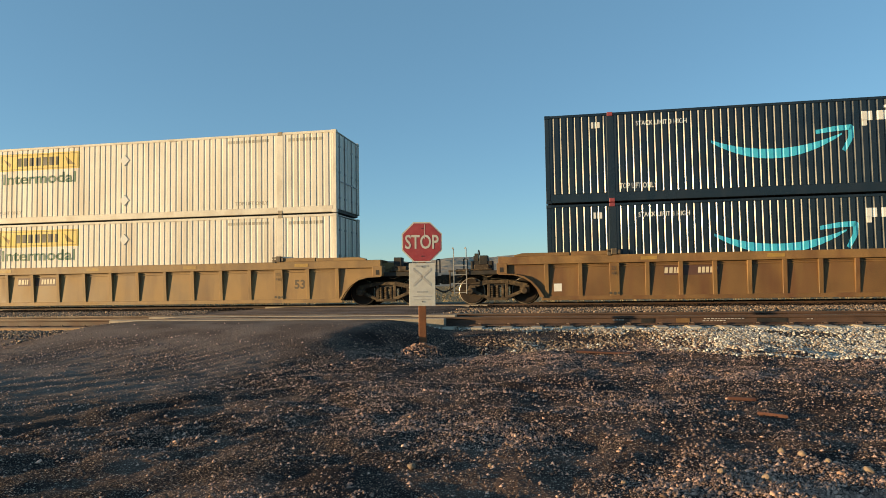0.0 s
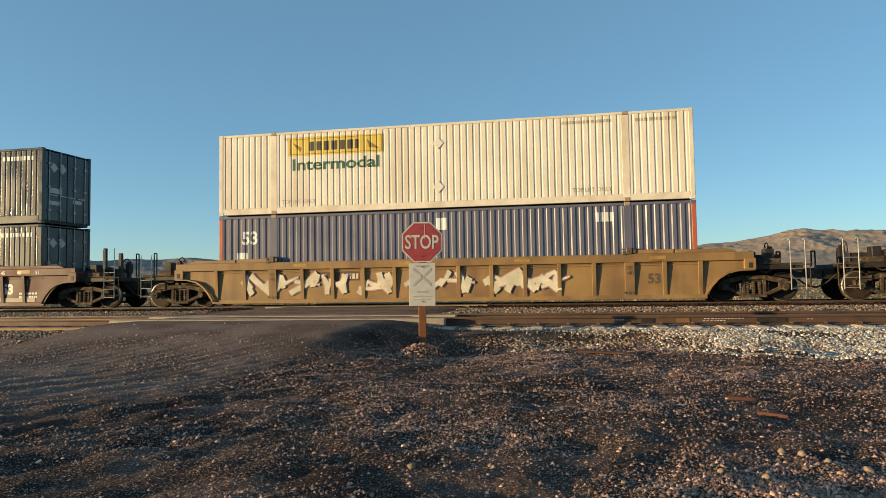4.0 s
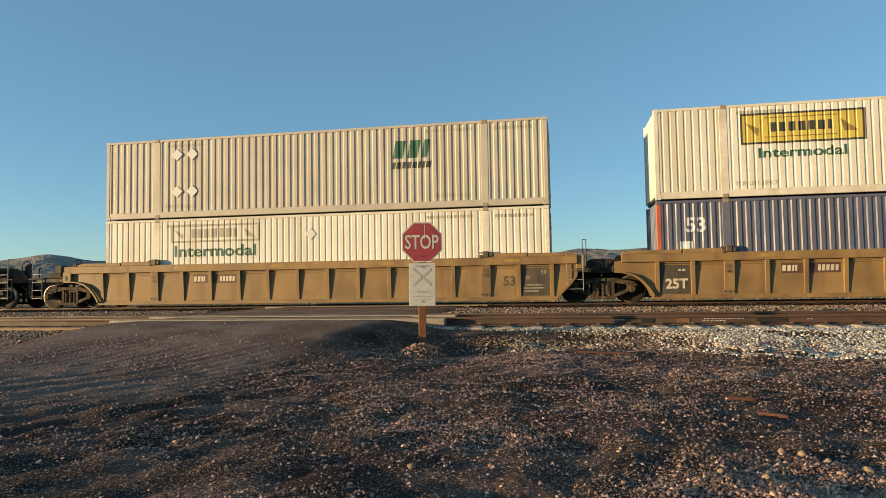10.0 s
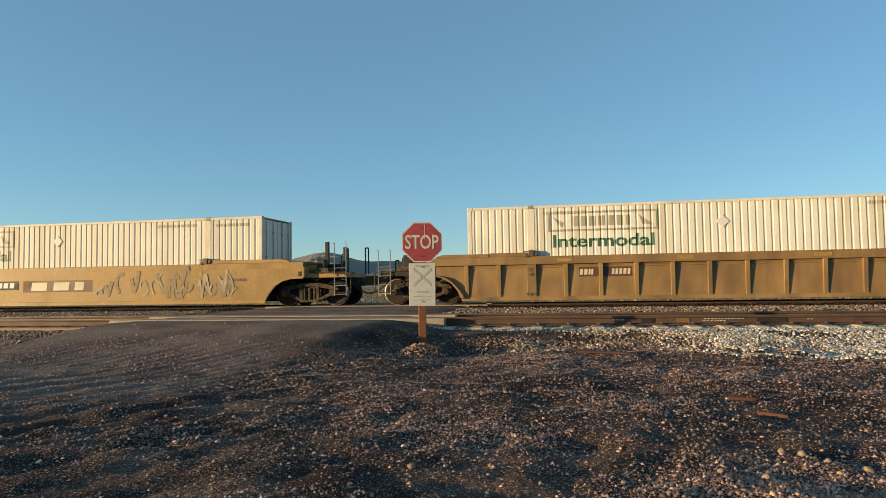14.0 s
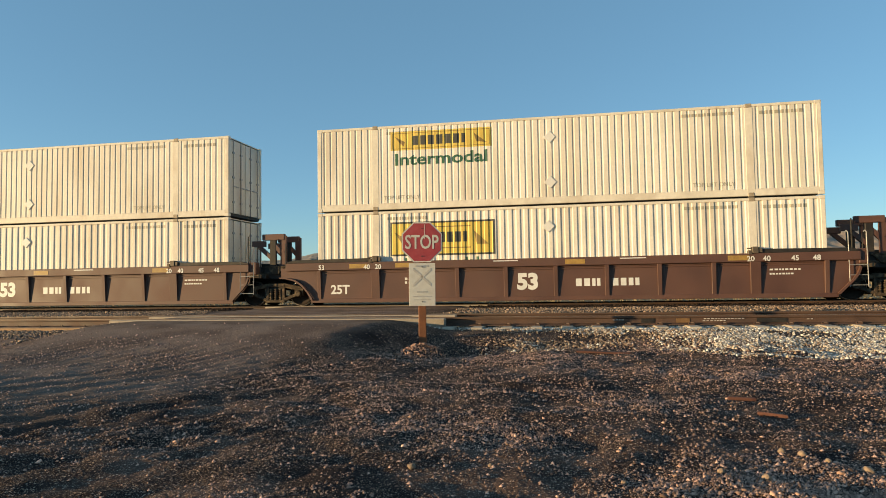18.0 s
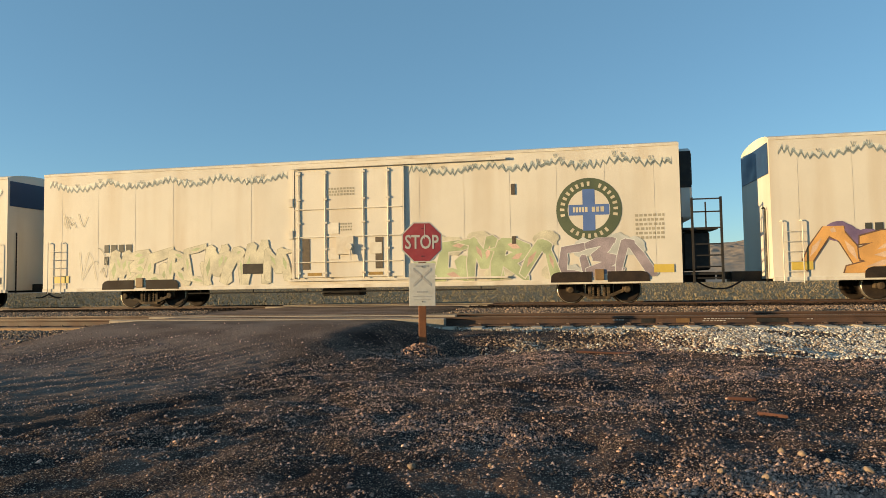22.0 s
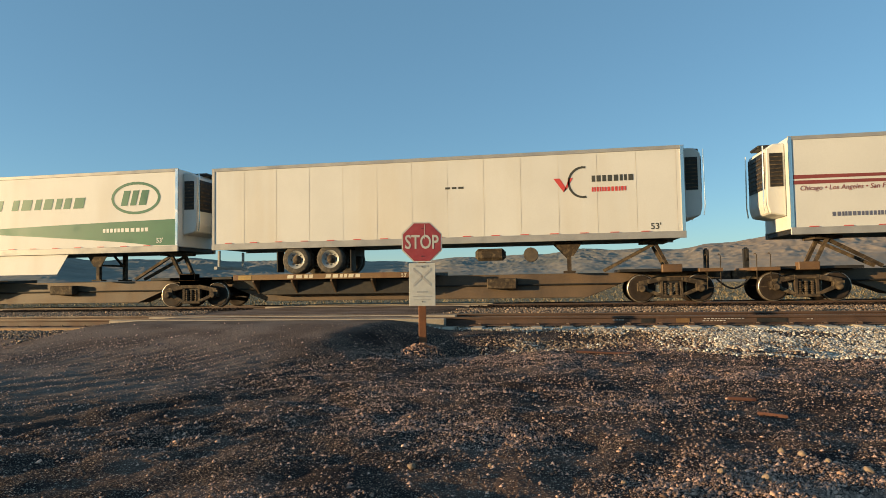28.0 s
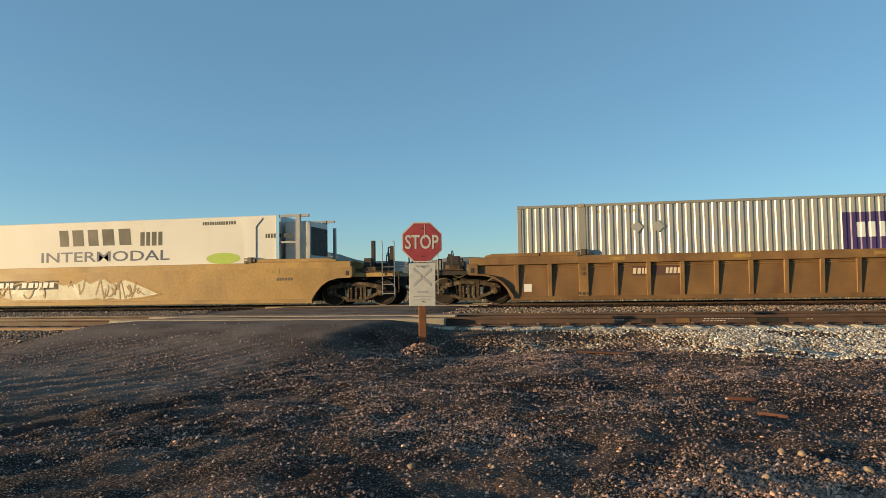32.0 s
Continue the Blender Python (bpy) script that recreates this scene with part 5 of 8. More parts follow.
        m.lay_apart("reflector_strip", M["strip"], w, yc, "yellow reflective strips")
    elif kind == "S":
        yc = -SIDE - 0.018
        Marks().word("53", -7.9 if left == "c" else -7.4, 0.5, 0.42, 0.03).bars(7.0, 7.6, 0.9, 1.0, 6, 3).lay("lettering", M["casting"], w, yc, None, "dark stencilled numerals")
        Marks().rect(-4.7, -1.6, 0.72, 1.05).lay("number_board", M["black"], w, yc, None, "black number board")
        Marks().word("A", -1.2, 0.78, 0.26, 0.0).lay("lettering", M["casting"], w, yc, None, "dark letter")
        Marks().bars(-4.55, -3.5, 0.79, 0.98, 4, 2, 0.15).bars(-3.2, -1.75, 0.79, 0.98, 6, 2, 0.15).lay("lettering", M["whiteink"], w, yc - 0.004, None, "white plain bars")
        m = Marks()
        for x in (-5.9, 5.4, 6.6):
            m.rect(x, x + 0.5, 1.15, 1.3)
        m.lay_apart("reflector_strip", M["strip"], w, yc, "yellow reflective strips")


# ---- refrigerator boxcars: origin under the middle of the body, at the rail ----
BL, BW = 22.55, 1.58


def boxcar(unit, look_id):
    """unit: the end (+1 or -1) that carries the cooler. look_id: which paintings it bears."""
    says = ["cream refrigerator boxcar with purple and orange graffiti", "cream refrigerator boxcar with faded green graffiti",
            "cream refrigerator boxcar with turquoise and orange graffiti", "cream refrigerator boxcar with pale scrawled graffiti"]
    b = thing("refrigerator_boxcar", says[look_id], "boxcar", "wagons of the train")
    h, mw = BL / 2, M["boxcar"]
    bm = bmesh.new()
    n = 10
    roof = [(-BW, 0.70), (BW, 0.70), (BW, 4.92)] + [(BW * math.cos(math.pi * k / n), 4.92 + 0.26 * math.sin(math.pi * k / n)) for k in range(1, n)] + [(-BW, 4.92)]
    bm_prism(bm, roof, -h, h, "x")
    part("body", bm, mw, b)
    y = -BW - 0.004
    dx = 0.0 if unit > 0 else -0.95  # the door stands further back on the cars that run the other way round
    bx("top_edge", -h, h, -BW - 0.02, -BW + 0.02, 4.90, 4.98, M["cream_post"], b)
    bx("side_sill", -h, h, -BW - 0.03, -BW + 0.1, 0.62, 0.74, M["cream_post"], b, bevel=0.01)
    bx("side_sill", -h, h, BW - 0.1, BW + 0.03, 0.62, 0.74, M["cream_post"], b, bevel=0.01)
    bx("center_sill", -h - 0.9, h + 0.9, -0.35, 0.35, 0.62, 0.95, M["black"], b)
    s = Marks()
    for k in range(-7, 8):
        if abs(k * 1.5 - 0.7 - dx) > 2.2:
            s.rect(k * 1.5, k * 1.5 + 0.011, 0.8, 4.6)
    s.lay("panel_seam", M["seam"], b, y, None, "fine upright panel seams")
    # the plug door with its rods and cranks
    d = bx("plug_door", -1.35, 2.45, -BW - 0.07, -BW + 0.01, 0.98, 4.62, mw, b, bevel=0.012)
    shifted = [d]
    shifted.append(bx("door_track", -1.5, 5.9, -BW - 0.13, -BW - 0.05, 4.70, 4.78, M["cream_post"], b))
    shifted.append(bx("door_track", -1.6, 5.9, -BW - 0.12, -BW - 0.04, 0.86, 0.92, M["cream_post"], b))
    # dark plates on the door draw the shade of its recesses
    for x in (-1.08, 1.50):
        bx("door_pocket", x, x + 0.26, -BW - 0.085, -BW - 0.05, 1.25, 2.30, M["casting"], d, "dark plate giving the shade of a recess beside the rod")
    for x in (-0.9, 1.25):
        bx("reflector_strip", x, x + 0.5, -BW - 0.082, -BW - 0.06, 1.04, 1.14, M["strip"], d, "yellow reflective strip")
    for x, z in ((-0.2, 2.45), (-0.2, 1.6), (1.3, 1.75)):
        bx("notice_plate", x, x + 0.42, -BW - 0.09, -BW - 0.06, z, z + 0.38, M["cream_post"], d)
    rod = bmesh.new()
    bm_tube(rod, [(0, -BW - 0.105, 0.95), (0, -BW - 0.105, 4.62)], 0.024, 8)
    for z in (1.1, 1.9, 2.8, 3.6, 4.5):
        bm_box(rod, -0.07, 0.07, -BW - 0.13, -BW - 0.06, z, z + 0.06)
    rod = finish("lock_rod", rod, M["cream_post"])
    for x in (-1.2, -0.25, 1.1, 1.95):
        again("lock_rod", rod, d, x)
    bx("door_edge", 2.43, 2.50, -BW - 0.085, -BW, 0.95, 4.66, M["cream_post"], d, "worn door edge")
    bx("door_edge", -1.46, -1.37, -BW - 0.085, -BW, 0.95, 4.66, M["cream_post"], d, "worn door edge")
    bm = bmesh.new()
    bm_box(bm, 0.15, 0.75, -BW - 0.14, -BW - 0.06, 1.75, 2.35)
    bm_lathe(bm, (0.62, -BW - 0.2, 2.0), "y", [(-0.05, 0.11), (0.05, 0.11)], 10)
    bm_beam(bm, (0.62, -BW - 0.2, 2.0), (0.68, -BW - 0.22, 1.55), 0.05, 0.05, (0, 1, 0))
    part("door_crank", bm, M["cream_post"], d)
    bm = bmesh.new()
    for z in (1.5, 2.35, 3.3):
        bm_tube(bm, [(-1.35, -BW - 0.10, z), (2.4, -BW - 0.10, z)], 0.02, 6)
    part("door_bar", bm, M["cream_post"], d)
    m = Marks()
    for x, z in ((-0.15, 3.95), (-0.15, 3.85), (-0.15, 3.75)):
        m.bars(x, x + 0.95, z, z + 0.07, 9, int(z * 10))
    for z in (2.55, 2.65, 2.75):
        m.bars(0.0, 0.7, z, z + 0.06, 8, int(z * 10))
    shifted.append(m.lay("lettering", M["fadeink"], b, -BW - 0.075, None, "small faded notices"))
    shifted.append(bx("hinge_box", -1.56, -1.42, -BW - 0.12, -BW, 3.4, 3.7, M["cream_post"], b))
    shifted.append(bx("hinge_box", -1.56, -1.42, -BW - 0.12, -BW, 2.3, 2.6, M["cream_post"], b))
    shifted.append(bx("louvre_hatch", -3.3, -2.55, -BW - 0.03, -BW, 1.15, 1.5, M["black"], b, "dark vent hatch"))
    for o in shifted:
        o.location.x += dx
    bx("marker_plate", 6.05, 6.18, -BW - 0.03, -BW, 3.55, 3.9, M["casting"], b)
    bx("marker_plate", 6.05, 6.18, -BW - 0.03, -BW, 1.95, 2.2, M["casting"], b)
    # frost line under the roof: a ragged dark edge with tufts, in rising runs
    z, tuft, snow, pale = Marks(), Marks(), Marks(), Marks()
    r = random.Random(17)
    x = -h + 0.25
    run_x, run_len, down = x, 2.4, True
    pz = 4.50
    while x < h - 0.3:
        if -1.75 + dx < x < 2.6 + dx:
            x, run_x, pz = 2.66 + dx, 2.66 + dx, 4.40
        if x - run_x > run_len:
            run_x, run_len = x, r.uniform(1.8, 2.9)
        u = (x - run_x) / run_len
        base = 4.56 - 0.20 * min(1.0, u * 3.5) + 0.20 * max(0.0, u - 0.55) / 0.45
        w = r.uniform(0.06, 0.15)
        nz = base + (r.uniform(0.03, 0.14) if down else -r.uniform(0.02, 0.10))
        down = not down
        k0, k1 = r.uniform(0.03, 0.06), r.uniform(0.02, 0.05)
        z.poly([(x, pz - k0), (x + w, nz - k0), (x + w, nz + k1), (x, pz + k1)])
        snow.poly([(x, pz + 0.022), (x + w, nz + 0.022), (x + w, base + 0.15), (x, base + 0.15 + 0.03 * r.random())])
        if r.random() < 0.7:
            pale.poly([(x, pz + 0.03), (x + w, nz + 0.03), (x + w * 0.7, nz + r.uniform(0.06, 0.12)), (x + w * 0.2, pz + r.uniform(0.05, 0.10))])
        if r.random() < 0.20:
            t = r.uniform(0.10, 0.26)
            for lean in (-0.06, 0.02, 0.08):
                tuft.poly([(x + lean * 0.3, nz + 0.02), (x + lean * 0.3 + 0.014, nz + 0.02), (x + lean + 0.010, nz + t), (x + lean - 0.006, nz + t * 0.9)])
        pz = nz
        x += w
    snow.lay("frost_band", M["snow"], b, y - 0.002, None, "pale painted frost")
    pale.lay("frost_shade", M["frostpale"], b, y - 0.004, None, "pale blue shading of the painted frost", 0.0001)
    z.lay("frost_line", M["frost"], b, y - 0.005, None, "ragged dark edge of the painted frost")
    tuft.lay("frost_tufts", M["frost"], b, y - 0.007, None, "small painted tufts", 0.0001)
    # round emblem
    ex, ez, er = 8.50 if unit > 0 else 7.55, 2.97, 1.02
    Marks().disc(ex, ez, er, er, 36).lay("emblem", M["bnring"], b, y - 0.004, None, "dark green round emblem")
    Marks().disc(ex, ez, 0.66, 0.66, 30).lay("emblem", M["boxcar"], b, y - 0.007, None, "pale inner disc")
    Marks().rect(ex - 0.19, ex + 0.19, ez - 0.66, ez + 0.66).rect(ex - 0.63, ex - 0.19, ez - 0.17, ez + 0.17).rect(ex + 0.19, ex + 0.63, ez - 0.17, ez + 0.17).lay("emblem", M["bnblue"], b, y - 0.010, None, "blue cross")
    m = Marks().bars(ex - 0.5, ex - 0.02, ez - 0.07, ez + 0.09, 5, 3).bars(ex + 0.08, ex + 0.5, ez - 0.07, ez + 0.09, 3, 4)
    for k in range(17):
        a = math.pi * 1.06 - k * math.pi * 1.12 / 16
        c, q = math.cos(a), math.sin(a)
        if k != 9:
            m.poly([(ex + (0.76 + dr) * math.cos(a + da), ez + (0.76 + dr) * math.sin(a + da)) for dr, da in ((0, -.05), (0.14, -.05), (0.14, .05), (0, .05))])
    for k in range(7):
        a = math.pi * 1.28 + k * math.pi * 0.44 / 6
        m.poly([(ex + (0.76 + dr) * math.cos(a + da), ez + (0.76 + dr) * math.sin(a + da)) for dr, da in ((0, -.05), (0.14, -.05), (0.14, .05), (0, .05))])
    m.lay("emblem", M["creamink"], b, y - 0.013, None, "pale plain bars round the emblem")
    m = Marks().bars(-8.75, -7.55, 2.02, 2.30, 4, 3).bars(-8.75, -7.35, 1.58, 1.88, 6, 4)
    m.lay("lettering", M["darkink"], b, y - 0.012, None, "dark plain bars")
    m = Marks()
    for q in range(6):
        m.bars(9.9, 10.8, 2.0 + q * 0.14, 2.08 + q * 0.14, 7, q)
    m.lay("lettering", M["fadeink"], b, y, None, "small faded stencils")
    Marks().rect(h - 0.85, h - 0.25, 0.95, 1.2).rect(-h + 0.5, -h + 1.1, 0.95, 1.2).lay_apart("reflector_strip", M["yellow"], b, y - 0.02, "yellow reflective patches")
    # paintings
    yg = y - 0.014
    if look_id == 0:
        piece(b, -10.3, -2.0, 0.85, 2.15, yg, 5, M["grafO"], M["brownink"], M["grafP"], M["peach"], None, 0.04, 1.4)
        piece(b, 2.75, 8.3, 0.80, 2.45, yg, 6, M["grafG"], M["grafdusk"], None, M["grafG2"], None, 0.022, 1.1)
    elif look_id == 1:
        piece(b, -8.4, -1.7, 0.8, 2.25, yg, 7, M["grafpale"], M["grafline"], None, M["grafL"], None, 0.018, 0.72)
        mural(b, -10.6, -8.4, 0.9, 2.5, yg, 27, None, M["grafline"], None, None, 0.012)
        mural(b, -10.6, -9.0, 2.9, 3.6, yg, 37, None, M["grafline"], None, None, 0.010)
        piece(b, 2.8, 7.4, 0.8, 2.2, yg, 8, M["grafL"], M["boxcar"], M["grafpale"], M["grafK2"], None, 0.03, 1.0)
        piece(b, 7.6, 10.2, 0.85, 2.0, yg, 28, M["grafP2"], M["whiteink"], M["grafG"], None, None, 0.02, 1.0)
    elif look_id == 2:
        piece(b, -10.9, -2.7, 0.75, 1.95, yg, 9, M["grafT"], M["grafK"], M["grafK2"], M["grafG"], None, 0.04, 1.4)
        Marks().disc(-5.1, 1.98, 0.72, 0.36).lay("graffiti", M["slate"], b, yg - 0.014, None, "dark sprayed dome")
        Marks().disc(-10.4, 1.45, 0.32, 0.26).lay("graffiti", M["slate"], b, yg - 0.004, None, "dark sprayed dome")
        piece(b, 1.9, 9.4, 0.75, 2.2, yg, 10, M["grafO"], M["brownink"], M["grafT"], M["grafO2"], M["livgreen"], 0.028, 0.85)
    else:
        piece(b, -11.1, -8.6, 0.8, 2.15, yg, 11, M["grafL"], M["grafK2"], M["grafpale"], M["grafM2"], None, 0.018, 0.8)
        piece(b, -6.9, -2.8, 0.85, 1.9, yg, 42, M["snow"], M["grafM2"], None, M["grafG2"], None, 0.014, 1.0)
        mural(b, -5.2, -3.4, 2.05, 2.5, yg, 44, None, M["grafline"], None, None, 0.012)
        piece(b, 1.8, 8.9, 0.8, 2.2, yg, 12, M["grafpale"], M["grafline"], None, M["snow"], None, 0.024, 0.85)
    # ends
    e = unit * h
    bm = bmesh.new()
    bm_box(bm, min(e, e + unit * 0.42), max(e, e + unit * 0.42), -1.25, 1.25, 2.6, 4.85)
    part("cooling_unit", bm, M["white"], b, "white and dark cooling machine", 0.08)
    bx("grille", min(e + unit * 0.42, e + unit * 0.45), max(e + unit * 0.42, e + unit * 0.45), -1.1, 1.1, 3.7, 4.7, M["black"], b)
    bx("grille", min(e + unit * 0.05, e + unit * 0.40), max(e + unit * 0.05, e + unit * 0.40), -1.27, -1.24, 3.6, 4.75, M["black"], b)
    bx("end_panel", min(-e, -e - unit * 0.02), max(-e, -e - unit * 0.02), -BW + 0.1, BW - 0.1, 3.9, 4.85, M["navyblue"], b, "blue end panel")
    bx("fuel_tank", min(e + unit * 0.1, e + unit * 0.9), max(e + unit * 0.1, e + unit * 0.9), -1.2, 1.2, 1.0, 2.2, M["black"], b, "black fuel tank", 0.05)
    bm = bmesh.new()
    bm_box(bm, min(e, e + unit * 1.25), max(e, e + unit * 1.25), -1.45, 1.45, 0.85, 0.92)
    bm_box(bm, min(e, e + unit * 1.1), max(e, e + unit * 1.1), -1.45, -0.3, 2.25, 2.32)
    part("end_platform", bm, M["black"], b)
    bm = bmesh.new()
    for x in (0.35, 1.2):
        bm_beam(bm, (e + unit * x, -1.45, 0.6), (e + unit * x, -1.45, 3.25), 0.1, 0.06, (1, 0, 0))
    for x in (0.75,):
        bm_beam(bm, (e + unit * x, -1.45, 2.3), (e + unit * x, -1.45, 3.1), 0.04, 0.04, (1, 0, 0))
    for zz in (0.75, 1.1, 1.45, 1.8, 2.3, 2.8, 3.2):
        bm_beam(bm, (e + unit * 0.35, -1.45, zz), (e + unit * 1.2, -1.45, zz), 0.04, 0.04)
    part("end_railing", bm, M["black"], b)
    for sx in (-1, 1):
        if sx != unit or look_id in (0, 2):
            ladder(b, sx * (h - 0.55), -BW - 0.09, 0.55, 2.45, 0.55, "cream_post", 6)
        ladder(b, sx * (h + 0.08), -BW + 0.35, 0.6, 2.9, 0.03, "black", 3)
    bm = bmesh.new()
    bm_box(bm, -h - 1.25, -h - 0.85, -0.13, 0.13, 0.7, 0.95)
    bm_box(bm, h + 0.85, h + 1.25, -0.13, 0.13, 0.7, 0.95)
    part("coupler", bm, M["truck"], b)
    bm = bmesh.new()
    for sx in (-1, 1):
        bm_tube(bm, [(sx * (h + 0.5 + 0.12 * i), -0.4, 0.75 - 0.35 * math.sin(math.pi * i / 12)) for i in range(8)], 0.03, 6)
    bm_tube(bm, [(-5.5, -BW + 0.15, 0.5), (5.5, -BW + 0.15, 0.5)], 0.025, 6)
    for x in range(-5, 6, 2):
        bm_tube(bm, [(x, -BW + 0.15, 0.5), (x, -BW + 0.15, 0.68)], 0.02, 5)
    part("brake_pipe", bm, M["black"], b)
    bx("brake_reservoir", -0.6, 0.8, -1.1, -0.4, 0.35, 0.62, M["black"], b, bevel=0.05)
    for sx in (-1, 1):
        gap = 2.5 if unit == sx else 4.0
        if unit < 0:
            gap = 3.15 if sx < 0 else 3.6
        tx = sx * (h - gap)
        truck(b, tx)
        for q in (-1, 1):
            bm = bmesh.new()
            bm_prism(bm, [(tx + q * 0.24, 0.68), (tx + q * 1.52, 0.68), (tx + q * 1.50, 0.88), (tx + q * 1.42, 0.97), (tx + q * 1.28, 1.01), (tx + q * 0.24, 1.01)], -BW - 0.04, -BW - 0.012)
            part("wheel_cover", bm, M["wheel"], b, "dark brown plate over a wheel")
        bx("truck_lug", tx - 0.14, tx + 0.14, -BW - 0.07, -BW - 0.01, 0.74, 1.08, M["wellY"], b, bevel=0.01)
    return b


# ---- road trailers on the spine wagons: origin under the middle, z 0 at the rail ----
def trailer(label, length, front, skin, z0=2.02, z1=5.04, reefer=False, axles=2, skirt=None, seams=0.62, trim="trim"):
    """front: +1 or -1, the end towards which its king pin lies."""
    t = thing("road_trailer", label, "trailer", "trailers on spine wagons")
    h, W = length / 2, 1.29
    bx("body", -h, h, -W, W, z0 + 0.18, z1, M[skin], t, bevel=0.012)
    for sy in (-1, 1):
        bx("top_rail", -h - 0.01, h + 0.01, sy * W - 0.02, sy * W + 0.02, z1 - 0.10, z1 + 0.02, M[trim], t, bevel=0.006)
        bx("bottom_rail", -h - 0.01, h + 0.01, sy * W - 0.03, sy * W + 0.03, z0, z0 + 0.22, M[trim], t, bevel=0.006)
        for s in (-1, 1):
            bx("corner_post", s * h - 0.1 * (s > 0), s * h + 0.1 * (s < 0), sy * (W + 0.004) - 0.02, sy * (W + 0.004) + 0.02, z0, z1, M["chrome" if s == front and reefer else trim], t)
    bx("floor", -h + 0.05, h - 0.05, -W + 0.05, W - 0.05, z0 + 0.04, z0 + 0.17, M["black"], t)
    if seams:
        m = Marks()
        k = -h + seams
        while k < h - 0.2:
            m.rect(k, k + 0.011, z0 + 0.24, z1 - 0.12)
            k += seams
        m.lay("panel_seam", M["seam" if skin != "alu" else "trim"], t, -W - 0.004, None, "fine upright panel seams")
    m = Marks()
    k = -h + 0.5
    while k < h - 0.4:
        m.rect(k, k + 0.28, z0 + 0.225, z0 + 0.250)
        k += 0.95
    m.lay("reflector_tape", M["redink"], t, -W - 0.034, None, "dashed reflective tape")
    rear = -front
    e = rear * h
    for sy in (-1, 1):
        a, b = sorted((sy * 0.02, sy * (W - 0.08)))
        dr = bx("door", min(e, e + rear * 0.03), max(e, e + rear * 0.03), a, b, z0 + 0.25, z1 - 0.1, M["alu" if skin == "alu" else "white"], t, "pale rear door", 0.008)
        bm = bmesh.new()
        for o in (0.3, 0.9):
            bm_tube(bm, [(e + rear * 0.06, sy * o, z0 + 0.2), (e + rear * 0.06, sy * o, z1 - 0.1)], 0.018, 6)
        part("lock_rod", bm, M["trim"], dr)
    bm = bmesh.new()
    for sy in (-0.9, 0.9):
        bm_beam(bm, (e - rear * 0.05, sy, z0), (e - rear * 0.05, sy, z0 - 0.62), 0.09, 0.07, (1, 0, 0))
    bm_box(bm, e - 0.06 - rear * 0.05, e + 0.06 - rear * 0.05, -1.15, 1.15, z0 - 0.68, z0 - 0.58)
    part("rear_guard", bm, M["trim"], t)
    ax = [rear * (h - 3.15), rear * (h - 4.4)] if axles == 2 and length > 12 else [rear * (h - 1.0)]
    if axles == 2 and length > 12 and rear > 0:
        ax = [rear * (h - 3.25), rear * (h - 4.5)]
    wr = 0.5
    wz = 1.12 + wr
    bm = bmesh.new()
    bm_lathe(bm, (0, 0, 0), "y", [(-0.13, 0.30), (-0.14, 0.44), (-0.10, wr), (0.10, wr), (0.14, 0.44), (0.13, 0.30), (-0.13, 0.30)], 24, False)
    ty = finish("tyre", bm, M["tyre"], 0, True)
    bm = bmesh.new()
    bm_lathe(bm, (0, 0, 0), "y", [(-0.138, 0.315), (-0.125, 0.285), (-0.06, 0.225), (-0.04, 0.14)], 20, False)
    rim = finish("rim", bm, M["silver"], 0, True)
    bm = bmesh.new()
    bm_lathe(bm, (0, 0, 0), "y", [(-0.03, 0.17), (-0.065, 0.15), (-0.09, 0.12), (-0.15, 0.085), (-0.15, 0.03)], 18)
    for k in range(8):
        bm_cyl(bm, (0.20 * math.cos(k * math.pi / 4), -0.062, 0.20 * math.sin(k * math.pi / 4)), "y", 0.024, 0.03, 6)
    hub = finish("hub", bm, M["truck"], 0, True)
    for x in ax:
        for y in (-1.12, -0.78, 0.78, 1.12):
            wh = again("wheel", ty, t, x, y, wz, 180 if y > 0 else 0, "dusty black tyre")
            again("rim", rim, wh)
            again("hub", hub, wh)
        bm = bmesh.new()
        bm_cyl(bm, (x, 0, wz), "y", 0.07, 1.7, 8)
        part("axle", bm, M["black"], t)
    mid = sum(ax) / len(ax)
    bx("bogie_frame", mid - 1.3, mid + 1.3, -0.55, 0.55, 1.75, z0 + 0.05, M["black"], t)
    bm = bmesh.new()
    for x in [a - 0.72 for a in ax[:1]] + [a + 0.72 for a in ax[-1:]]:
        bm_box(bm, x - 0.02, x + 0.02, -1.2, -0.66, 1.2, z0 - 0.1)
    part("mud_flap", bm, M["black"], t)
    lx = front * (h - 3.6) if length > 12 else front * (h - 2.4)
    bm = bmesh.new()
    for sy in (-0.75, 0.75):
        bm_beam(bm, (lx, sy, z0 + 0.05), (lx, sy, 1.02), 0.15, 0.13, (1, 0, 0))
        bm_box(bm, lx - 0.2, lx + 0.2, sy - 0.15, sy + 0.15, 1.0, 1.06)
        bm_beam(bm, (lx - rear * -0.5, sy, z0), (lx, sy, 1.5), 0.07, 0.07)
    bm_prism(bm, [(lx - 0.45, z0), (lx + 0.45, z0), (lx + 0.15, 1.55), (lx - 0.15, 1.55)], -0.86, -0.83)
    bm_tube(bm, [(lx, -0.8, 1.6), (lx, 0.8, 1.6)], 0.04, 6)
    part("landing_gear", bm, M["truck"], t)
    if skirt:
        a, b = sorted((lx - front * 0.9, mid + front * 1.35))
        bm = bmesh.new()
        bm_prism(bm, [(a + 0.5 * (front < 0), 1.28), (b - 0.5 * (front > 0), 1.28), (b, z0 + 0.02), (a, z0 + 0.02)], -1.24, -1.22)
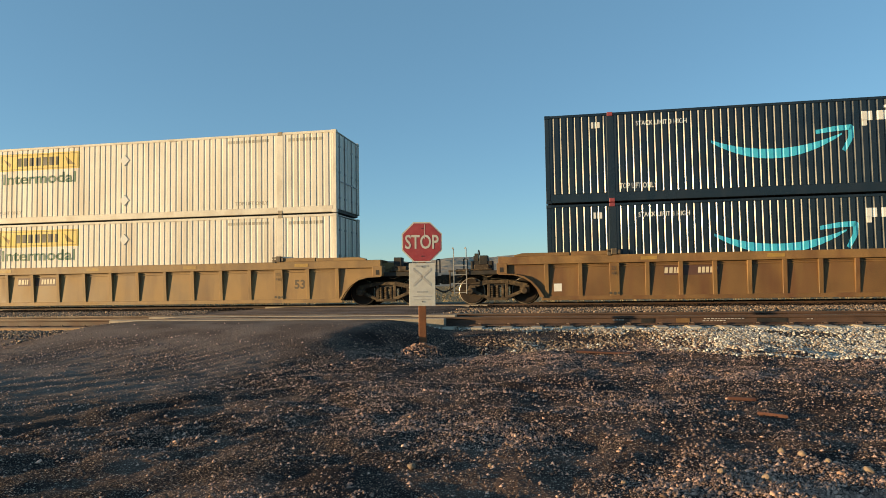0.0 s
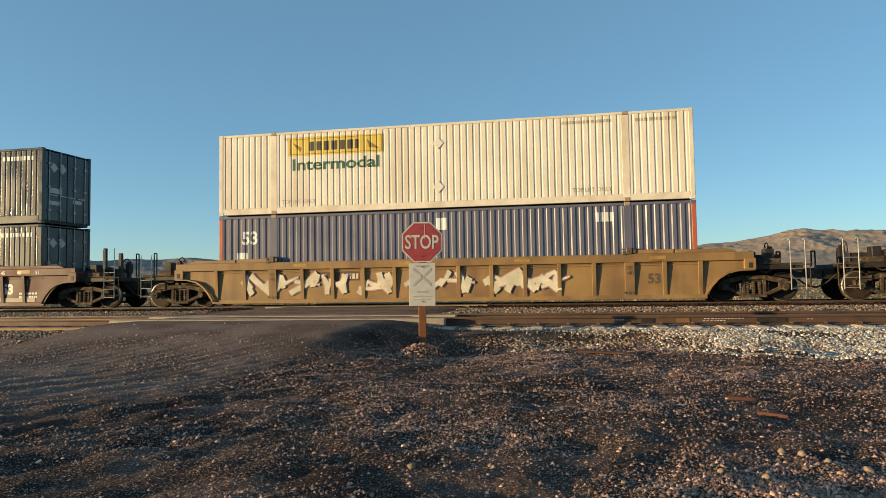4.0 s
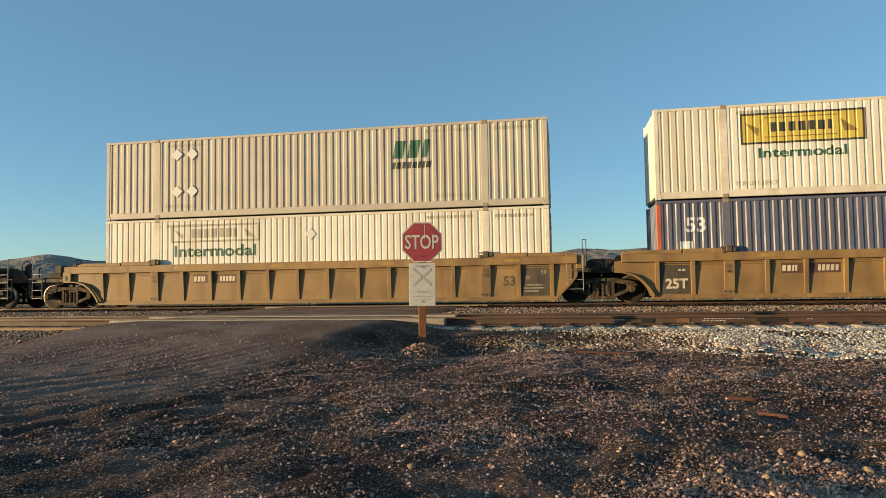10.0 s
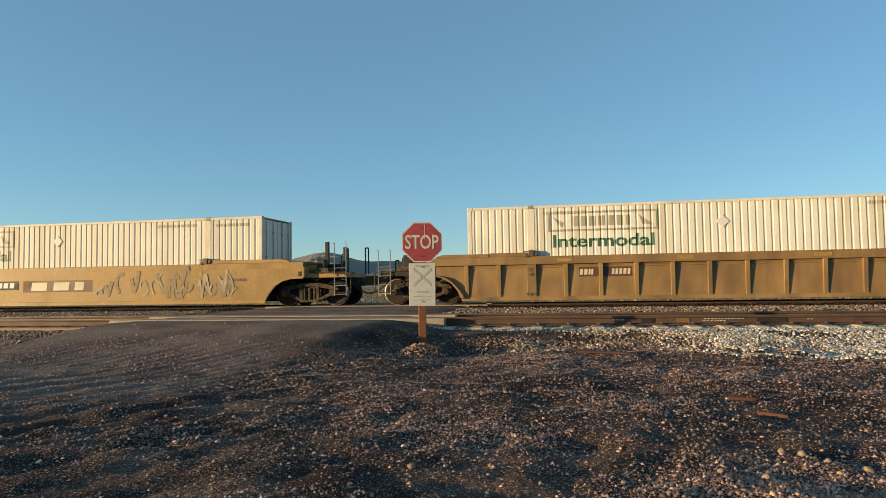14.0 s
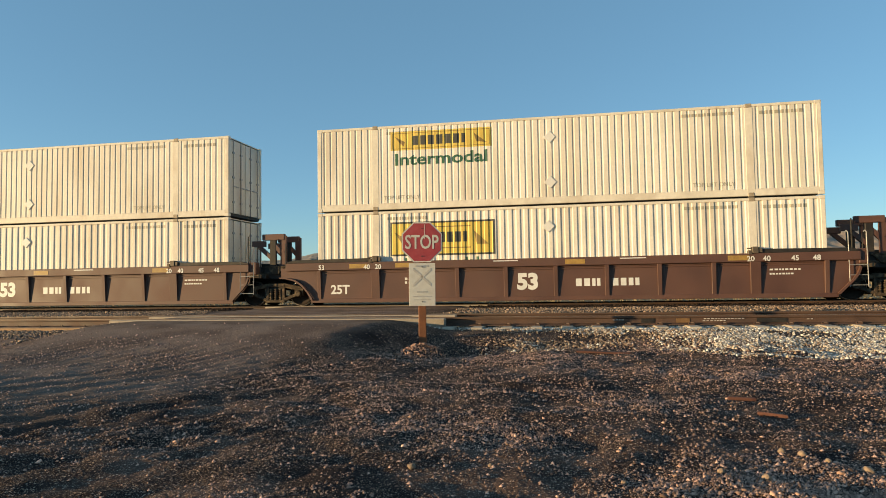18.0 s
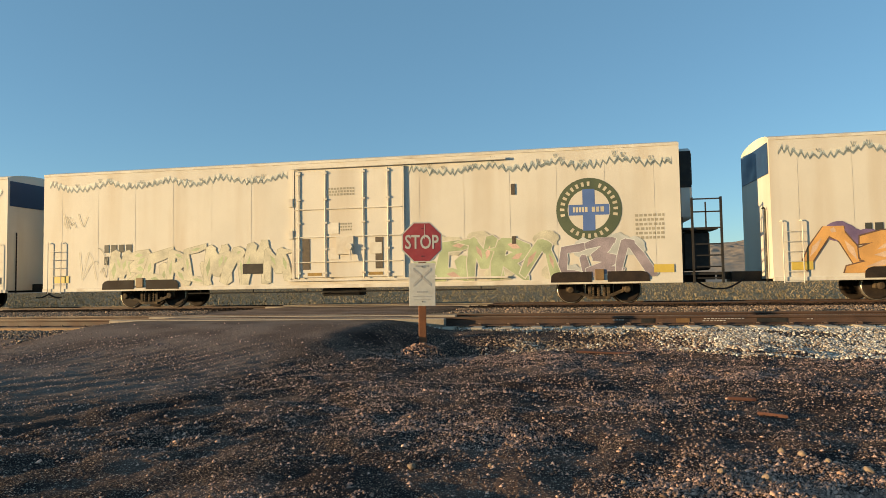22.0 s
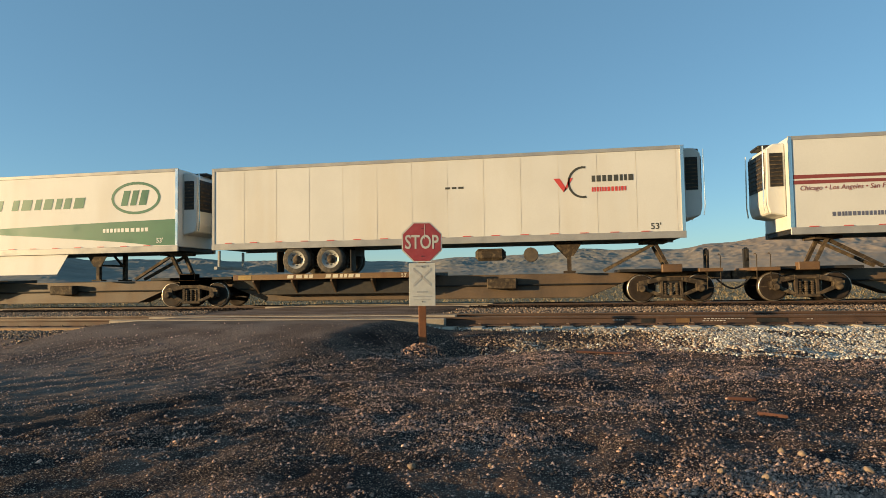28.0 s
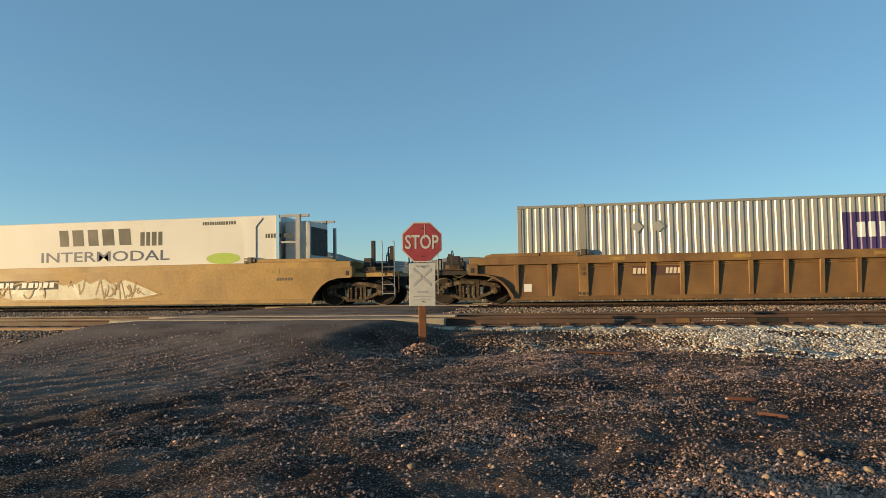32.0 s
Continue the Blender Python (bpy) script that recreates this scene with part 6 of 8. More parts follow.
        part("side_skirt", bm, M[skirt], t, "pale side skirt")
    else:
        bm = bmesh.new()
        bm_lathe(bm, (lx - front * 1.25, -0.7, 1.62), "y", [(-0.2, 0.24), (0.2, 0.24)], 16)
        part("spare_wheel", bm, M["casting"], t)
        bx("fuel_tank", lx - front * 2.6 - 0.5, lx - front * 2.6 + 0.5, -1.0, -0.5, 1.45, 1.85, M["truck"], t, bevel=0.1)
    if reefer:
        e = front * h
        bm = bmesh.new()
        bm_prism(bm, [(e, 2.62), (e + front * 0.5, 2.72), (e + front * 0.58, 3.0), (e + front * 0.55, 4.75), (e + front * 0.35, 4.9), (e, 4.9)], -1.0, 1.0)
        part("cooling_unit", bm, M["reeferw"], t, "white cooling machine with dark grille", 0.04)
        bx("grille", min(e + front * 0.55, e + front * 0.6), max(e + front * 0.55, e + front * 0.6), -0.85, 0.85, 3.5, 4.65, M["black"], t)
        bx("grille", min(e + front * 0.08, e + front * 0.46), max(e + front * 0.08, e + front * 0.46), -1.015, -0.99, 3.55, 4.6, M["black"], t)
        for k in range(8):
            z = 3.62 + k * 0.12
            bx("louvre", min(e + front * 0.09, e + front * 0.45), max(e + front * 0.09, e + front * 0.45), -1.03, -1.012, z, z + 0.035, M["truck"], t)
        for k in range(7):
            z = 3.58 + k * 0.15
            bx("louvre", min(e + front * 0.6, e + front * 0.615), max(e + front * 0.6, e + front * 0.615), -0.82, 0.82, z, z + 0.05, M["truck"], t)
        for y in (-0.98, 0.98):
            bm = bmesh.new()
            bm_tube(bm, [(e + front * 0.62, y, 2.75), (e + front * 0.66, y, 3.1), (e + front * 0.64, y, 4.85)], 0.022, 6)
            part("guard_pipe", bm, M["chrome"], t, "bright guard pipe")
        bx("exhaust_hood", min(e, e + front * 0.62), max(e, e + front * 0.62), -0.4, 0.5, 4.88, 4.98, M["black"], t, bevel=0.03)
    return t


def trailer_marks(t, kind, length):
    y = -1.29 - 0.008
    h = length / 2
    if kind == "courier":
        Marks().rect(4.6, 7.25, 4.05, 4.6).lay("name_board", M["redink"], t, y, None, "red name board")
        Marks().bars(4.7, 7.15, 4.12, 4.5, 8, 3).bars(2.1, 3.6, 2.5, 2.66, 10, 2).lay("lettering", M["whiteink"], t, y - 0.003, None, "white plain bars")
        Marks().rect(5.3, 7.3, 3.82, 4.0).word("Feel valued.", 3.55, 2.52, 0.19, 0.01).word("Be respected.", 5.4, 2.52, 0.19, 0.01).bars(-7.7, -5.8, 2.42, 2.56, 12, 4).bars(6.3, 7.3, 4.72, 4.82, 6, 5).bars(-6.9, -6.4, 4.6, 4.72, 6, 5).lay("lettering", M["darkink"], t, y, None, "dark lettering")
        Marks().poly([(-8.0, 3.9), (-7.2, 4.75), (-8.0, 4.75)]).poly([(-7.5, 4.15), (-7.3, 4.15), (-6.95, 4.75), (-7.12, 4.75)]).lay("stripe", M["redink"], t, y, None, "slanted red corner stripes")
    elif kind == "freight":
        m = Marks()
        m.poly([(-1.25, 3.38), (-0.95, 3.38), (0.35, 4.62), (0.35, 4.35)]).poly([(0.05, 3.38), (0.3, 3.38), (0.6, 4.62), (0.2, 4.62)])
        m.bars(0.5, 2.2, 3.38, 4.62, 2, 7, 0.16)
        m.bars(0.45, 1.6, 3.0, 3.22, 7, 3, 0.15).bars(-1.0, 1.7, 2.52, 2.7, 14, 5).rect(2.75, 4.1, 3.25, 3.6)
        m.lay("lettering", M["greyink"], t, y, None, "dark grey slanted plain bars")
        Marks().poly([(-1.55, 3.12), (0.2, 3.12), (0.38, 3.3), (-1.35, 3.3)]).lay("stripe", M["orangeink"], t, y, None, "orange stripe")
        m = Marks().diamond(-3.1, 2.62, 0.24).diamond(-2.55, 2.62, 0.24)
        m.lay("placard_holder", M["grey"], t, y, None, "diamond placards")
        Marks().bars(2.85, 4.0, 3.34, 3.5, 8, 3).lay("lettering", M["whiteink"], t, y - 0.003, None, "white plain bars")
    elif kind in ("frozenL", "frozenR"):
        f = -1 if kind == "frozenL" else 1
        m = Marks().ring(f * 6.35, 4.02, 1.0, 0.6, 0.10, 30)
        m.bars(f * 6.35 - 0.65, f * 6.35 + 0.5, 3.75, 4.3, 3, 4, 0.25)
        if f > 0:
            m.bars(-4.0, -1.4, 3.72, 4.12, 6, 2, 0.25).bars(-1.1, 0.75, 3.72, 4.12, 4, 5, 0.25).bars(1.05, 4.3, 3.72, 4.12, 7, 8, 0.25)
        else:
            m.bars(-5.1, -2.5, 3.72, 4.12, 6, 2, 0.25).bars(-2.2, -0.3, 3.72, 4.12, 4, 5, 0.25).bars(0.0, 3.2, 3.72, 4.12, 7, 8, 0.25)
        m.lay("livery", M["livgreen"], t, y, None, "green oval and bars")
        m, n = Marks(), 24
        for k in range(n):
            u, v = k / n, (k + 1) / n
            xa, xb = f * (h - u * 13.2), f * (h - v * 13.2)
            top = lambda q: 3.20 - 0.35 * q + 0.05 * math.sin(3 * q)
            bot = lambda q: 2.26 + 0.0 * q if q < 0.08 else 2.26 + 0.68 * min(1.0, ((q - 0.08) / 0.62)) ** 0.8
            m.poly([(xa, min(bot(u), top(u) - .01)), (xb, min(bot(v), top(v) - .01)), (xb, top(v)), (xa, top(u))])
        m.lay("swept_band", M["livgreen"], t, y, None, "green swept band")
        Marks().bars(f * 6.0 - 1.0, f * 6.0 + 0.9, 2.78, 2.92, 11, 4).word("53'", f * 7.4 - 0.2, 2.36, 0.17, 0.01).lay("lettering", M["whiteink"], t, y - 0.003, None, "white lettering")
        x = -7.5 if f > 0 else 1.4
        Marks().word("Refrigerated Transportation Solutions for Over 65 Years", x, 2.62, 0.17, 0.004, 0.2, width=5.3).lay("lettering", M["fadeink"], t, y, None, "grey slanted line of words")
    elif kind == "stripes":
        m = Marks()
        for o in (0.0, 0.17):
            n = 20
            for k in range(n):
                u, v = k / n, (k + 1) / n
                za, zb = (3.55 + o - 0.95 * max(0, (q - 0.35)) ** 1.3 for q in (u, v))
                m.poly([(-8.0 + 7.3 * u, za), (-8.0 + 7.3 * v, zb), (-8.0 + 7.3 * v, zb + 0.12 * (1 - 0.6 * v)), (-8.0 + 7.3 * u, za + 0.12 * (1 - .6 * u))])
                za, zb = (3.66 + o + 0.62 * (1 - q) ** 1.4 for q in (u, v))
                m.poly([(0.2 + 7.8 * u, za), (0.2 + 7.8 * v, zb), (0.2 + 7.8 * v, zb + 0.12 * (.4 + .6 * v)), (0.2 + 7.8 * u, za + 0.12 * (.4 + .6 * u))])
        m.lay("stripe", M["redstripe"], t, y, None, "swept dark red stripes")
        Marks().bars(-1.15, 0.35, 3.28, 3.78, 3, 4, 0.2).bars(-1.2, 0.4, 3.0, 3.15, 11, 6).bars(-6.9, -5.1, 2.55, 2.68, 16, 2).bars(4.4, 7.9, 3.48, 3.6, 28, 5).lay("lettering", M["slate"], t, y, None, "dark blue plain bars")
        Marks().word("APPLY AT:", -2.0, 1.54, 0.26, 0.012, width=1.25).bars(-0.6, 2.55, 1.53, 1.80, 18, 3).lay("lettering", M["darkink"], t, -1.249, None, "dark words and plain bars on the skirt")
    elif kind == "breeze":
        m = Marks().poly([(4.0, 4.05), (4.2, 4.05), (4.42, 3.7), (4.32, 3.6)]).poly([(4.32, 3.6), (4.42, 3.7), (4.62, 4.05), (4.5, 4.05)])
        m.bars(5.2, 6.3, 3.58, 3.72, 12, 4)
        m.lay("emblem", M["redink"], t, y, None, "red bent emblem and bars")
        m = Marks().ring(4.95, 3.9, 0.5, 0.52, 0.07, 16, 1.4, 4.9).bars(5.2, 6.55, 3.9, 4.1, 8, 3).word("53'", 7.0, 2.32, 0.2, 0.01).bars(0.4, 1.1, 3.85, 3.92, 3, 4)
        m.lay("lettering", M["darkink"], t, y, None, "dark curved mark and bars")


# ---- spine wagons: a deep centre beam with wheel decks and hitches ----
def spine(x0, x1, paint, wheels_at, hitch_at, hitch_up, end0, end1, coupler0, coupler1, edge=None, late=False):
    """From the truck at x0 to the truck at x1, in its own space with x 0 in the middle."""
    s = thing("spine_wagon", "rusty brown spine wagon with dull red deck edges" if edge else "rusty brown spine wagon with dull brown deck edges", "rail wagon", "wagons of the train")
    h = (x1 - x0) / 2
    pm = M[paint]
    bm = bmesh.new()
    bm_prism(bm, [(-h - 0.9, 0.72), (-h + 1.2, 0.72), (-h + 2.6, 0.17), (h - 2.6, 0.17), (h - 1.2, 0.72), (h + 0.9, 0.72), (h + 0.9, 0.98), (-h - 0.9, 0.98)], -0.38, 0.38)
    part("center_beam", bm, pm, s, "deep rusty centre beam", 0.015)
    for sy in (-1, 1):
        a, b = (-h + 1.6, 2.2 if edge == "short" else h - 1.6) if edge else (wheels_at - 4.0, wheels_at + 4.5) if late else (wheels_at - 3.6, wheels_at + 3.6)
        bx("deck_edge", a, b, sy * 1.36 - 0.03, sy * 1.36 + 0.03, 0.93, 1.12, M["spineR" if edge else "wellO"], s, "dull red deck edge" if edge else "dull brown deck edge", 0.008)
        n = 7 if edge else 5
        for k in range(n):
            x = a + (b - a) * (k + 0.5) / n
            bm = bmesh.new()
            bm_prism(bm, [(sy * 0.84, 0.45), (sy * 1.32, 0.86), (sy * 1.32, 0.93), (sy * 0.84, 0.93)], x - 0.03, x + 0.03, "x")
            part("bracket", bm, pm, s)
    # an added black block gives the deck's shade and hides the lit beam
    bm = bmesh.new()
    a, b = (-h + 1.7, 2.0 if edge == "short" else h - 1.7) if edge else (wheels_at - 3.5, wheels_at + 3.5)
    low = 0.52 if edge else 0.26 if late else 0.40
    if late:
        a, b = wheels_at - 4.0, wheels_at + 6.0
    bm_prism(bm, [(a + 1.6 if late else a + 0.8, low), (b - 0.8, low), (b, 0.92), (a, 0.92)], -0.85 if not (edge or late) else -1.2, 0.85)
    part("deck_box", bm, M["black"], s, "black block standing in for the shade under the wheel deck", 0.02)
    bx("wheel_deck", wheels_at - 3.6, wheels_at + 3.6, -1.33, 1.33, 1.0, 1.08, M["black"], s)
    if edge == "words":
        m = Marks().word("TWIN 28-ALL PURPOSE SPINE CAR", -1.75, 0.965, 0.12, 0.012, width=3.2)
    elif late:
        m = Marks().word("53'", wheels_at - 1.75, 0.955, 0.15, 0.014).word("ALL PURPOSE SPINE CAR", wheels_at + 0.75, 0.965, 0.11, 0.010, width=2.3)
    else:
        m = Marks().bars(wheels_at - 1.6, wheels_at - 0.6, 0.97, 1.09, 4, 2, 0.15).bars(wheels_at - 0.2, wheels_at + 1.1, 0.97, 1.09, 6, 2, 0.15)
        m.word("53'", wheels_at + 2.5, 0.96, 0.13, 0.012)
    m.lay("lettering", M["creamink"], s, -1.36 - 0.036, None, "pale plain bars on the deck edge")
    Marks().rect(wheels_at - 3.4, wheels_at - 2.9, 0.95, 1.10).rect(wheels_at + 3.1, wheels_at + 3.5, 0.95, 1.10).lay_apart("reflector_strip", M["strip"], s, -1.36 - 0.036, "yellow reflective patches")
    for e in (-1, 1):
        a, b = sorted((e * (h - 1.6), e * (h + 0.85)))
        bx("end_deck", a, b, -1.1, 1.1, 0.98, 1.07, M["black"], s, bevel=0.01)
        bx("end_box", e * h - 0.3, e * h + 0.3, -1.34, -1.0, 0.95, 1.2, M["spineO"], s, bevel=0.02)
    bx("side_box", h * 0.35 - 0.5, h * 0.35 + 0.5, -0.75, -0.4, 0.5, 0.85, M["truck"], s, bevel=0.03)
    bm = bmesh.new()
    bm_tube(bm, [(-h + 1.5, -0.46, 0.62), (h - 1.5, -0.46, 0.62)], 0.03, 6)
    part("brake_pipe", bm, M["black"], s)
    # hitch: raised under a trailer, folded half down where empty
    d = 1 if hitch_at > 0 else -1
    bm = bmesh.new()
    if hitch_up:
        for sy in (-0.45, 0.45):
            bm_beam(bm, (hitch_at, sy, 1.95), (hitch_at + d * 0.45, sy * 0.9, 1.05), 0.14, 0.10)
            bm_beam(bm, (hitch_at, sy, 1.9), (hitch_at - d * 1.6, sy * 0.6, 1.05), 0.10, 0.10)
        bm_box(bm, hitch_at - 0.4, hitch_at + 0.4, -0.55, 0.55, 1.92, 2.02)
    else:
        for sy in (-0.45, 0.45):
            bm_beam(bm, (hitch_at, sy, 2.06), (hitch_at + d * 0.35, sy * 0.9, 1.05), 0.17, 0.12)
            bm_beam(bm, (hitch_at - d * 0.1, sy, 1.98), (hitch_at - d * 1.3, sy * 0.6, 1.05), 0.13, 0.12)
        bm_beam(bm, (hitch_at - d * 0.42, 0, 1.92), (hitch_at + d * 0.32, 0, 2.16), 1.0, 0.13)
    part("hitch", bm, M["truck"], s, "steel trailer hitch")
    if end0:
        truck(s, -h)
    if end1:
        truck(s, h)
    for e, c in ((-1, coupler0), (1, coupler1)):
        if c:
            bm = bmesh.new()
            bm_box(bm, min(e * (h + 0.8), e * (h + 2.0)), max(e * (h + 0.8), e * (h + 2.0)), -0.3, 0.3, 0.7, 0.98)
            part("coupler", bm, M["truck"], s)
            ladder(s, e * (h + 1.25), -1.2, 0.4, 1.5, 0.4, "truck", 3)
            bx("end_sill", min(e * (h + 0.8), e * (h + 1.5)), max(e * (h + 0.8), e * (h + 1.5)), -1.3, 1.3, 0.95, 1.06, M["spineO"], s, bevel=0.01)
            bm = bmesh.new()
            bm_lathe(bm, (e * (h + 1.35), 0.4, 1.5), "x", [(-0.03, 0.25), (0.03, 0.25)], 14)
            bm_beam(bm, (e * (h + 1.35), 0.4, 1.0), (e * (h + 1.35), 0.4, 1.7), 0.2, 0.15, (1, 0, 0))
            part("hand_brake", bm, M["black"], s)
            bm = bmesh.new()
            bm_tube(bm, [(e * (h + 1.4 + 0.1 * i), -0.45, 0.8 - 0.4 * math.sin(math.pi * i / 12)) for i in range(7)], 0.03, 6)
            part("air_hose", bm, M["black"], s)
    return s


# ---- ground: one sheet from behind the camera to the horizon ----
def smooth(a, b, t):
    u = np.clip((t - a) / (b - a), 0, 1)
    return u * u * (3 - 2 * u)


def waves(x, y, seed, count, lo, hi):
    """Uneven ground as a sum of many crossing swells of lengths lo to hi."""
    r = random.Random(seed)
    z = np.zeros(np.broadcast(x, y).shape)
    for _ in range(count):
        L, a, p = math.exp(r.uniform(math.log(lo), math.log(hi))), r.uniform(0, 2 * math.pi), r.uniform(0, 2 * math.pi)
        k = 2 * math.pi / L
        z = z + (L / hi) * np.sin(k * (x * math.cos(a) + y * math.sin(a)) + p + 1.3 * np.sin(k * 0.37 * (x * math.sin(a) - y * math.cos(a)) + p * 2))
    return z / math.sqrt(count)


def ruts(x, y):
    """Tyre ruts where the road comes down from the crossing."""
    u = (x * 2.7 - y * 1.7) / 3.19
    on = smooth(-2.2, -4.5, x + 0.25 * (y - 8)) * smooth(3.0, 5.0, y)
    return on * (0.016 * np.sin(2 * math.pi * u / 0.62 + 0.8 * np.sin(y * 0.9) + 0.5 * np.sin(x * 0.7)) * (0.6 + 0.4 * np.sin(0.8 * x + y)) + 0.010 * np.sin(2 * math.pi * u / 0.29 + np.sin(y * 1.3 + x)))


def road_edge(y):
    """Where the packed road ends in a bank, beside the sign."""
    return -3.05 - 0.15 * np.clip(13.5 - y, 0, 9) + 0.10 * np.sin(y * 2.1)


def height(x, y):
    x, y = np.asarray(x, float), np.asarray(y, float)
    z = -0.60 + 0.12 * smooth(3.0, 9.5, y) + 0.0 * x
    rough = smooth(13.2, 11.6, y)
    calm = smooth(-3.0, -5.5, x) * smooth(5.5, 7.5, y)
    swell = waves(x, y, 3, 16, 0.8, 3.6)
    z = z + rough * (1 - 0.65 * calm) * (0.042 * swell + 0.020 * np.abs(waves(x, y, 4, 12, 0.5, 1.8)) + 0.020 * waves(x, y, 5, 18, 0.24, 0.7) + 0.006 * waves(x, y, 6, 18, 0.16, 0.3)) + rough * ruts(x, y)
    # a hollow beside the bank
    z = z - 0.09 * np.exp(-((x + 1.9) / 1.1) ** 2 - ((y - 11.3) / 1.0) ** 2)
    xe = road_edge(y)
    cross = smooth(CROSS_L - 1.6, CROSS_L, x) * smooth(xe + 0.85, xe - 0.75, x)
    bed = -0.24 + 0 * x
    shoulder_y = 11.7 - 0.35 * smooth(2.0, 6.0, x) + 0.3 * np.sin(x * 1.3 + 1)
    z = z + (bed - z) * smooth(shoulder_y, shoulder_y + 1.5, y)
    z = np.where(y > 13.4, bed, z)
    z = z + (0.205 + 0.012 * waves(x, y, 13, 10, 0.5, 2.0)) * smooth(15.65, 16.3, y) * smooth(21.35, 20.6, y)
    # the road climbs to the rails and runs level across both tracks
    ramp = smooth(8.2, 12.6, y + 0.03 * (x + 6)) * smooth(30.0, 25.5, y)
    z = z + cross * ramp * (-0.03 - z)
    z = z + smooth(24.4, 36.0, y) * (-1.9 - z) * (1 - cross * ramp)
    z = z + smooth(40, 90, y) * 0.10 * waves(x, y, 9, 12, 12, 60)
    d = np.hypot(x, y)
    z = z - smooth(200, 1500, d) * 3.0
    z = z + smooth(-2.0, -30.0, y) * 0.4 * waves(x, y, 11, 8, 6, 30)
    return z


def grid_mesh(name, xs, ys, zfun, material):
    X, Y = np.meshgrid(xs, ys)
    Z = zfun(X, Y)
    n, m = len(xs), len(ys)
    me = bpy.data.meshes.new(name)
    v = np.stack([X, Y, Z], -1).reshape(-1, 3)
    i = np.arange(n * m).reshape(m, n)
    q = np.stack([i[:-1, :-1], i[:-1, 1:], i[1:, 1:], i[1:, :-1]], -1).reshape(-1, 4)
    me.vertices.add(len(v))
    me.vertices.foreach_set("co", v.ravel())
    me.loops.add(q.size)
    me.loops.foreach_set("vertex_index", q.ravel())
    me.polygons.add(len(q))
    me.polygons.foreach_set("loop_start", np.arange(0, q.size, 4))
    me.polygons.foreach_set("use_smooth", np.ones(len(q), bool))
    me.update()
    me.materials.append(material)
    return new(name, me)


def soil_material():
    """Dark gravelly dirt, paler packed road, fine grit in it, and sandy desert beyond the tracks."""
    m = mat("gravel_dirt", (0.020, 0.0125, 0.0110), 0.95, var=0.4, scale=0.8, fine=26, bump=0.03, dirt=(0.185, 0.115, 0.085), dirt_amt=0.75, spec=0.12)
    nt = m.node_tree
    N, Lk = nt.nodes, nt.links
    bs = N["Principled BSDF"]
    base = bs.inputs["Base Color"].links[0].from_socket
    tc = N.new("ShaderNodeTexCoord")
    sp = N.new("ShaderNodeSeparateXYZ")
    Lk.new(tc.outputs["Object"], sp.inputs[0])

    def zone(sock, a, b):
        r = N.new("ShaderNodeMapRange")
        r.interpolation_type = "SMOOTHSTEP"
        r.inputs[1].default_value, r.inputs[2].default_value = a, b
        Lk.new(sock, r.inputs[0])
        return r.outputs[0]

    def math_node(op, a, b):
        q = N.new("ShaderNodeMath"); q.operation = op
        for i, v in enumerate((a, b)):
            if isinstance(v, (int, float)):
                q.inputs[i].default_value = v
            else:
                Lk.new(v, q.inputs[i])
        return q.outputs[0]

    def noise_at(scale, detail=6):
        nz = N.new("ShaderNodeTexNoise")
        nz.inputs["Scale"].default_value, nz.inputs["Detail"].default_value = scale, detail
        Lk.new(tc.outputs["Object"], nz.inputs["Vector"])
        return nz.outputs[0]

    def blend(f, a, b):
        mx = N.new("ShaderNodeMix"); mx.data_type = "RGBA"
        Lk.new(f, mx.inputs[0])
        for i, v in ((6, a), (7, b)):
            if isinstance(v, tuple):
                mx.inputs[i].default_value = (*v, 1)
            else:
                Lk.new(v, mx.inputs[i])
        return mx.outputs[2]

    # packed road: left of the bank's edge, from its foot to the far side
    edge = math_node("ADD", sp.outputs[0], math_node("MULTIPLY", math_node("MAXIMUM", math_node("SUBTRACT", 13.5, sp.outputs[1]), 0.0), 0.15))
    wob = math_node("MULTIPLY", math_node("SUBTRACT", noise_at(1.1), 0.5), 1.6)
    road = math_node("MULTIPLY", zone(math_node("ADD", edge, wob), -3.0, -4.6), zone(math_node("ADD", sp.outputs[1], wob), 4.6, 7.6))
    roadcol = blend(zone(noise_at(0.9), 0.35, 0.65), (0.120, 0.080, 0.060), (0.205, 0.145, 0.112))
    out = blend(road, base, roadcol)
    # fine grit
    for scale, lo, amt in ((58, 0.62, 0.9), (135, 0.55, 0.75)):
        vo = N.new("ShaderNodeTexVoronoi")
        vo.inputs["Scale"].default_value = scale
        Lk.new(tc.outputs["Object"], vo.inputs["Vector"])
        hue = N.new("ShaderNodeSeparateColor")
        Lk.new(vo.outputs["Color"], hue.inputs[0])
        patch = zone(noise_at(0.7), 0.25, 0.5)
        f = math_node("MULTIPLY", math_node("MULTIPLY", zone(hue.outputs[0], lo, lo + 0.15), zone(vo.outputs["Distance"], 0.5, 0.3)), math_node("MULTIPLY", patch, amt))
        stone = blend(hue.outputs[1], (0.09, 0.06, 0.042), (0.58, 0.43, 0.32))
        out = blend(math_node("MULTIPLY", f, math_node("SUBTRACT", 1.0, math_node("MULTIPLY", road, 0.7))), out, stone)
    desert = blend(noise_at(0.12, 8), (0.19, 0.137, 0.07), (0.28, 0.21, 0.118))
    out = blend(zone(sp.outputs[1], 24.2, 25.4), out, desert)
    Lk.new(out, bs.inputs["Base Color"])
    return m


def spaced(*runs):
    out = []
    for a, b, step in runs:
        out.append(np.arange(a, b, step))
    return np.unique(np.round(np.concatenate(out), 4))


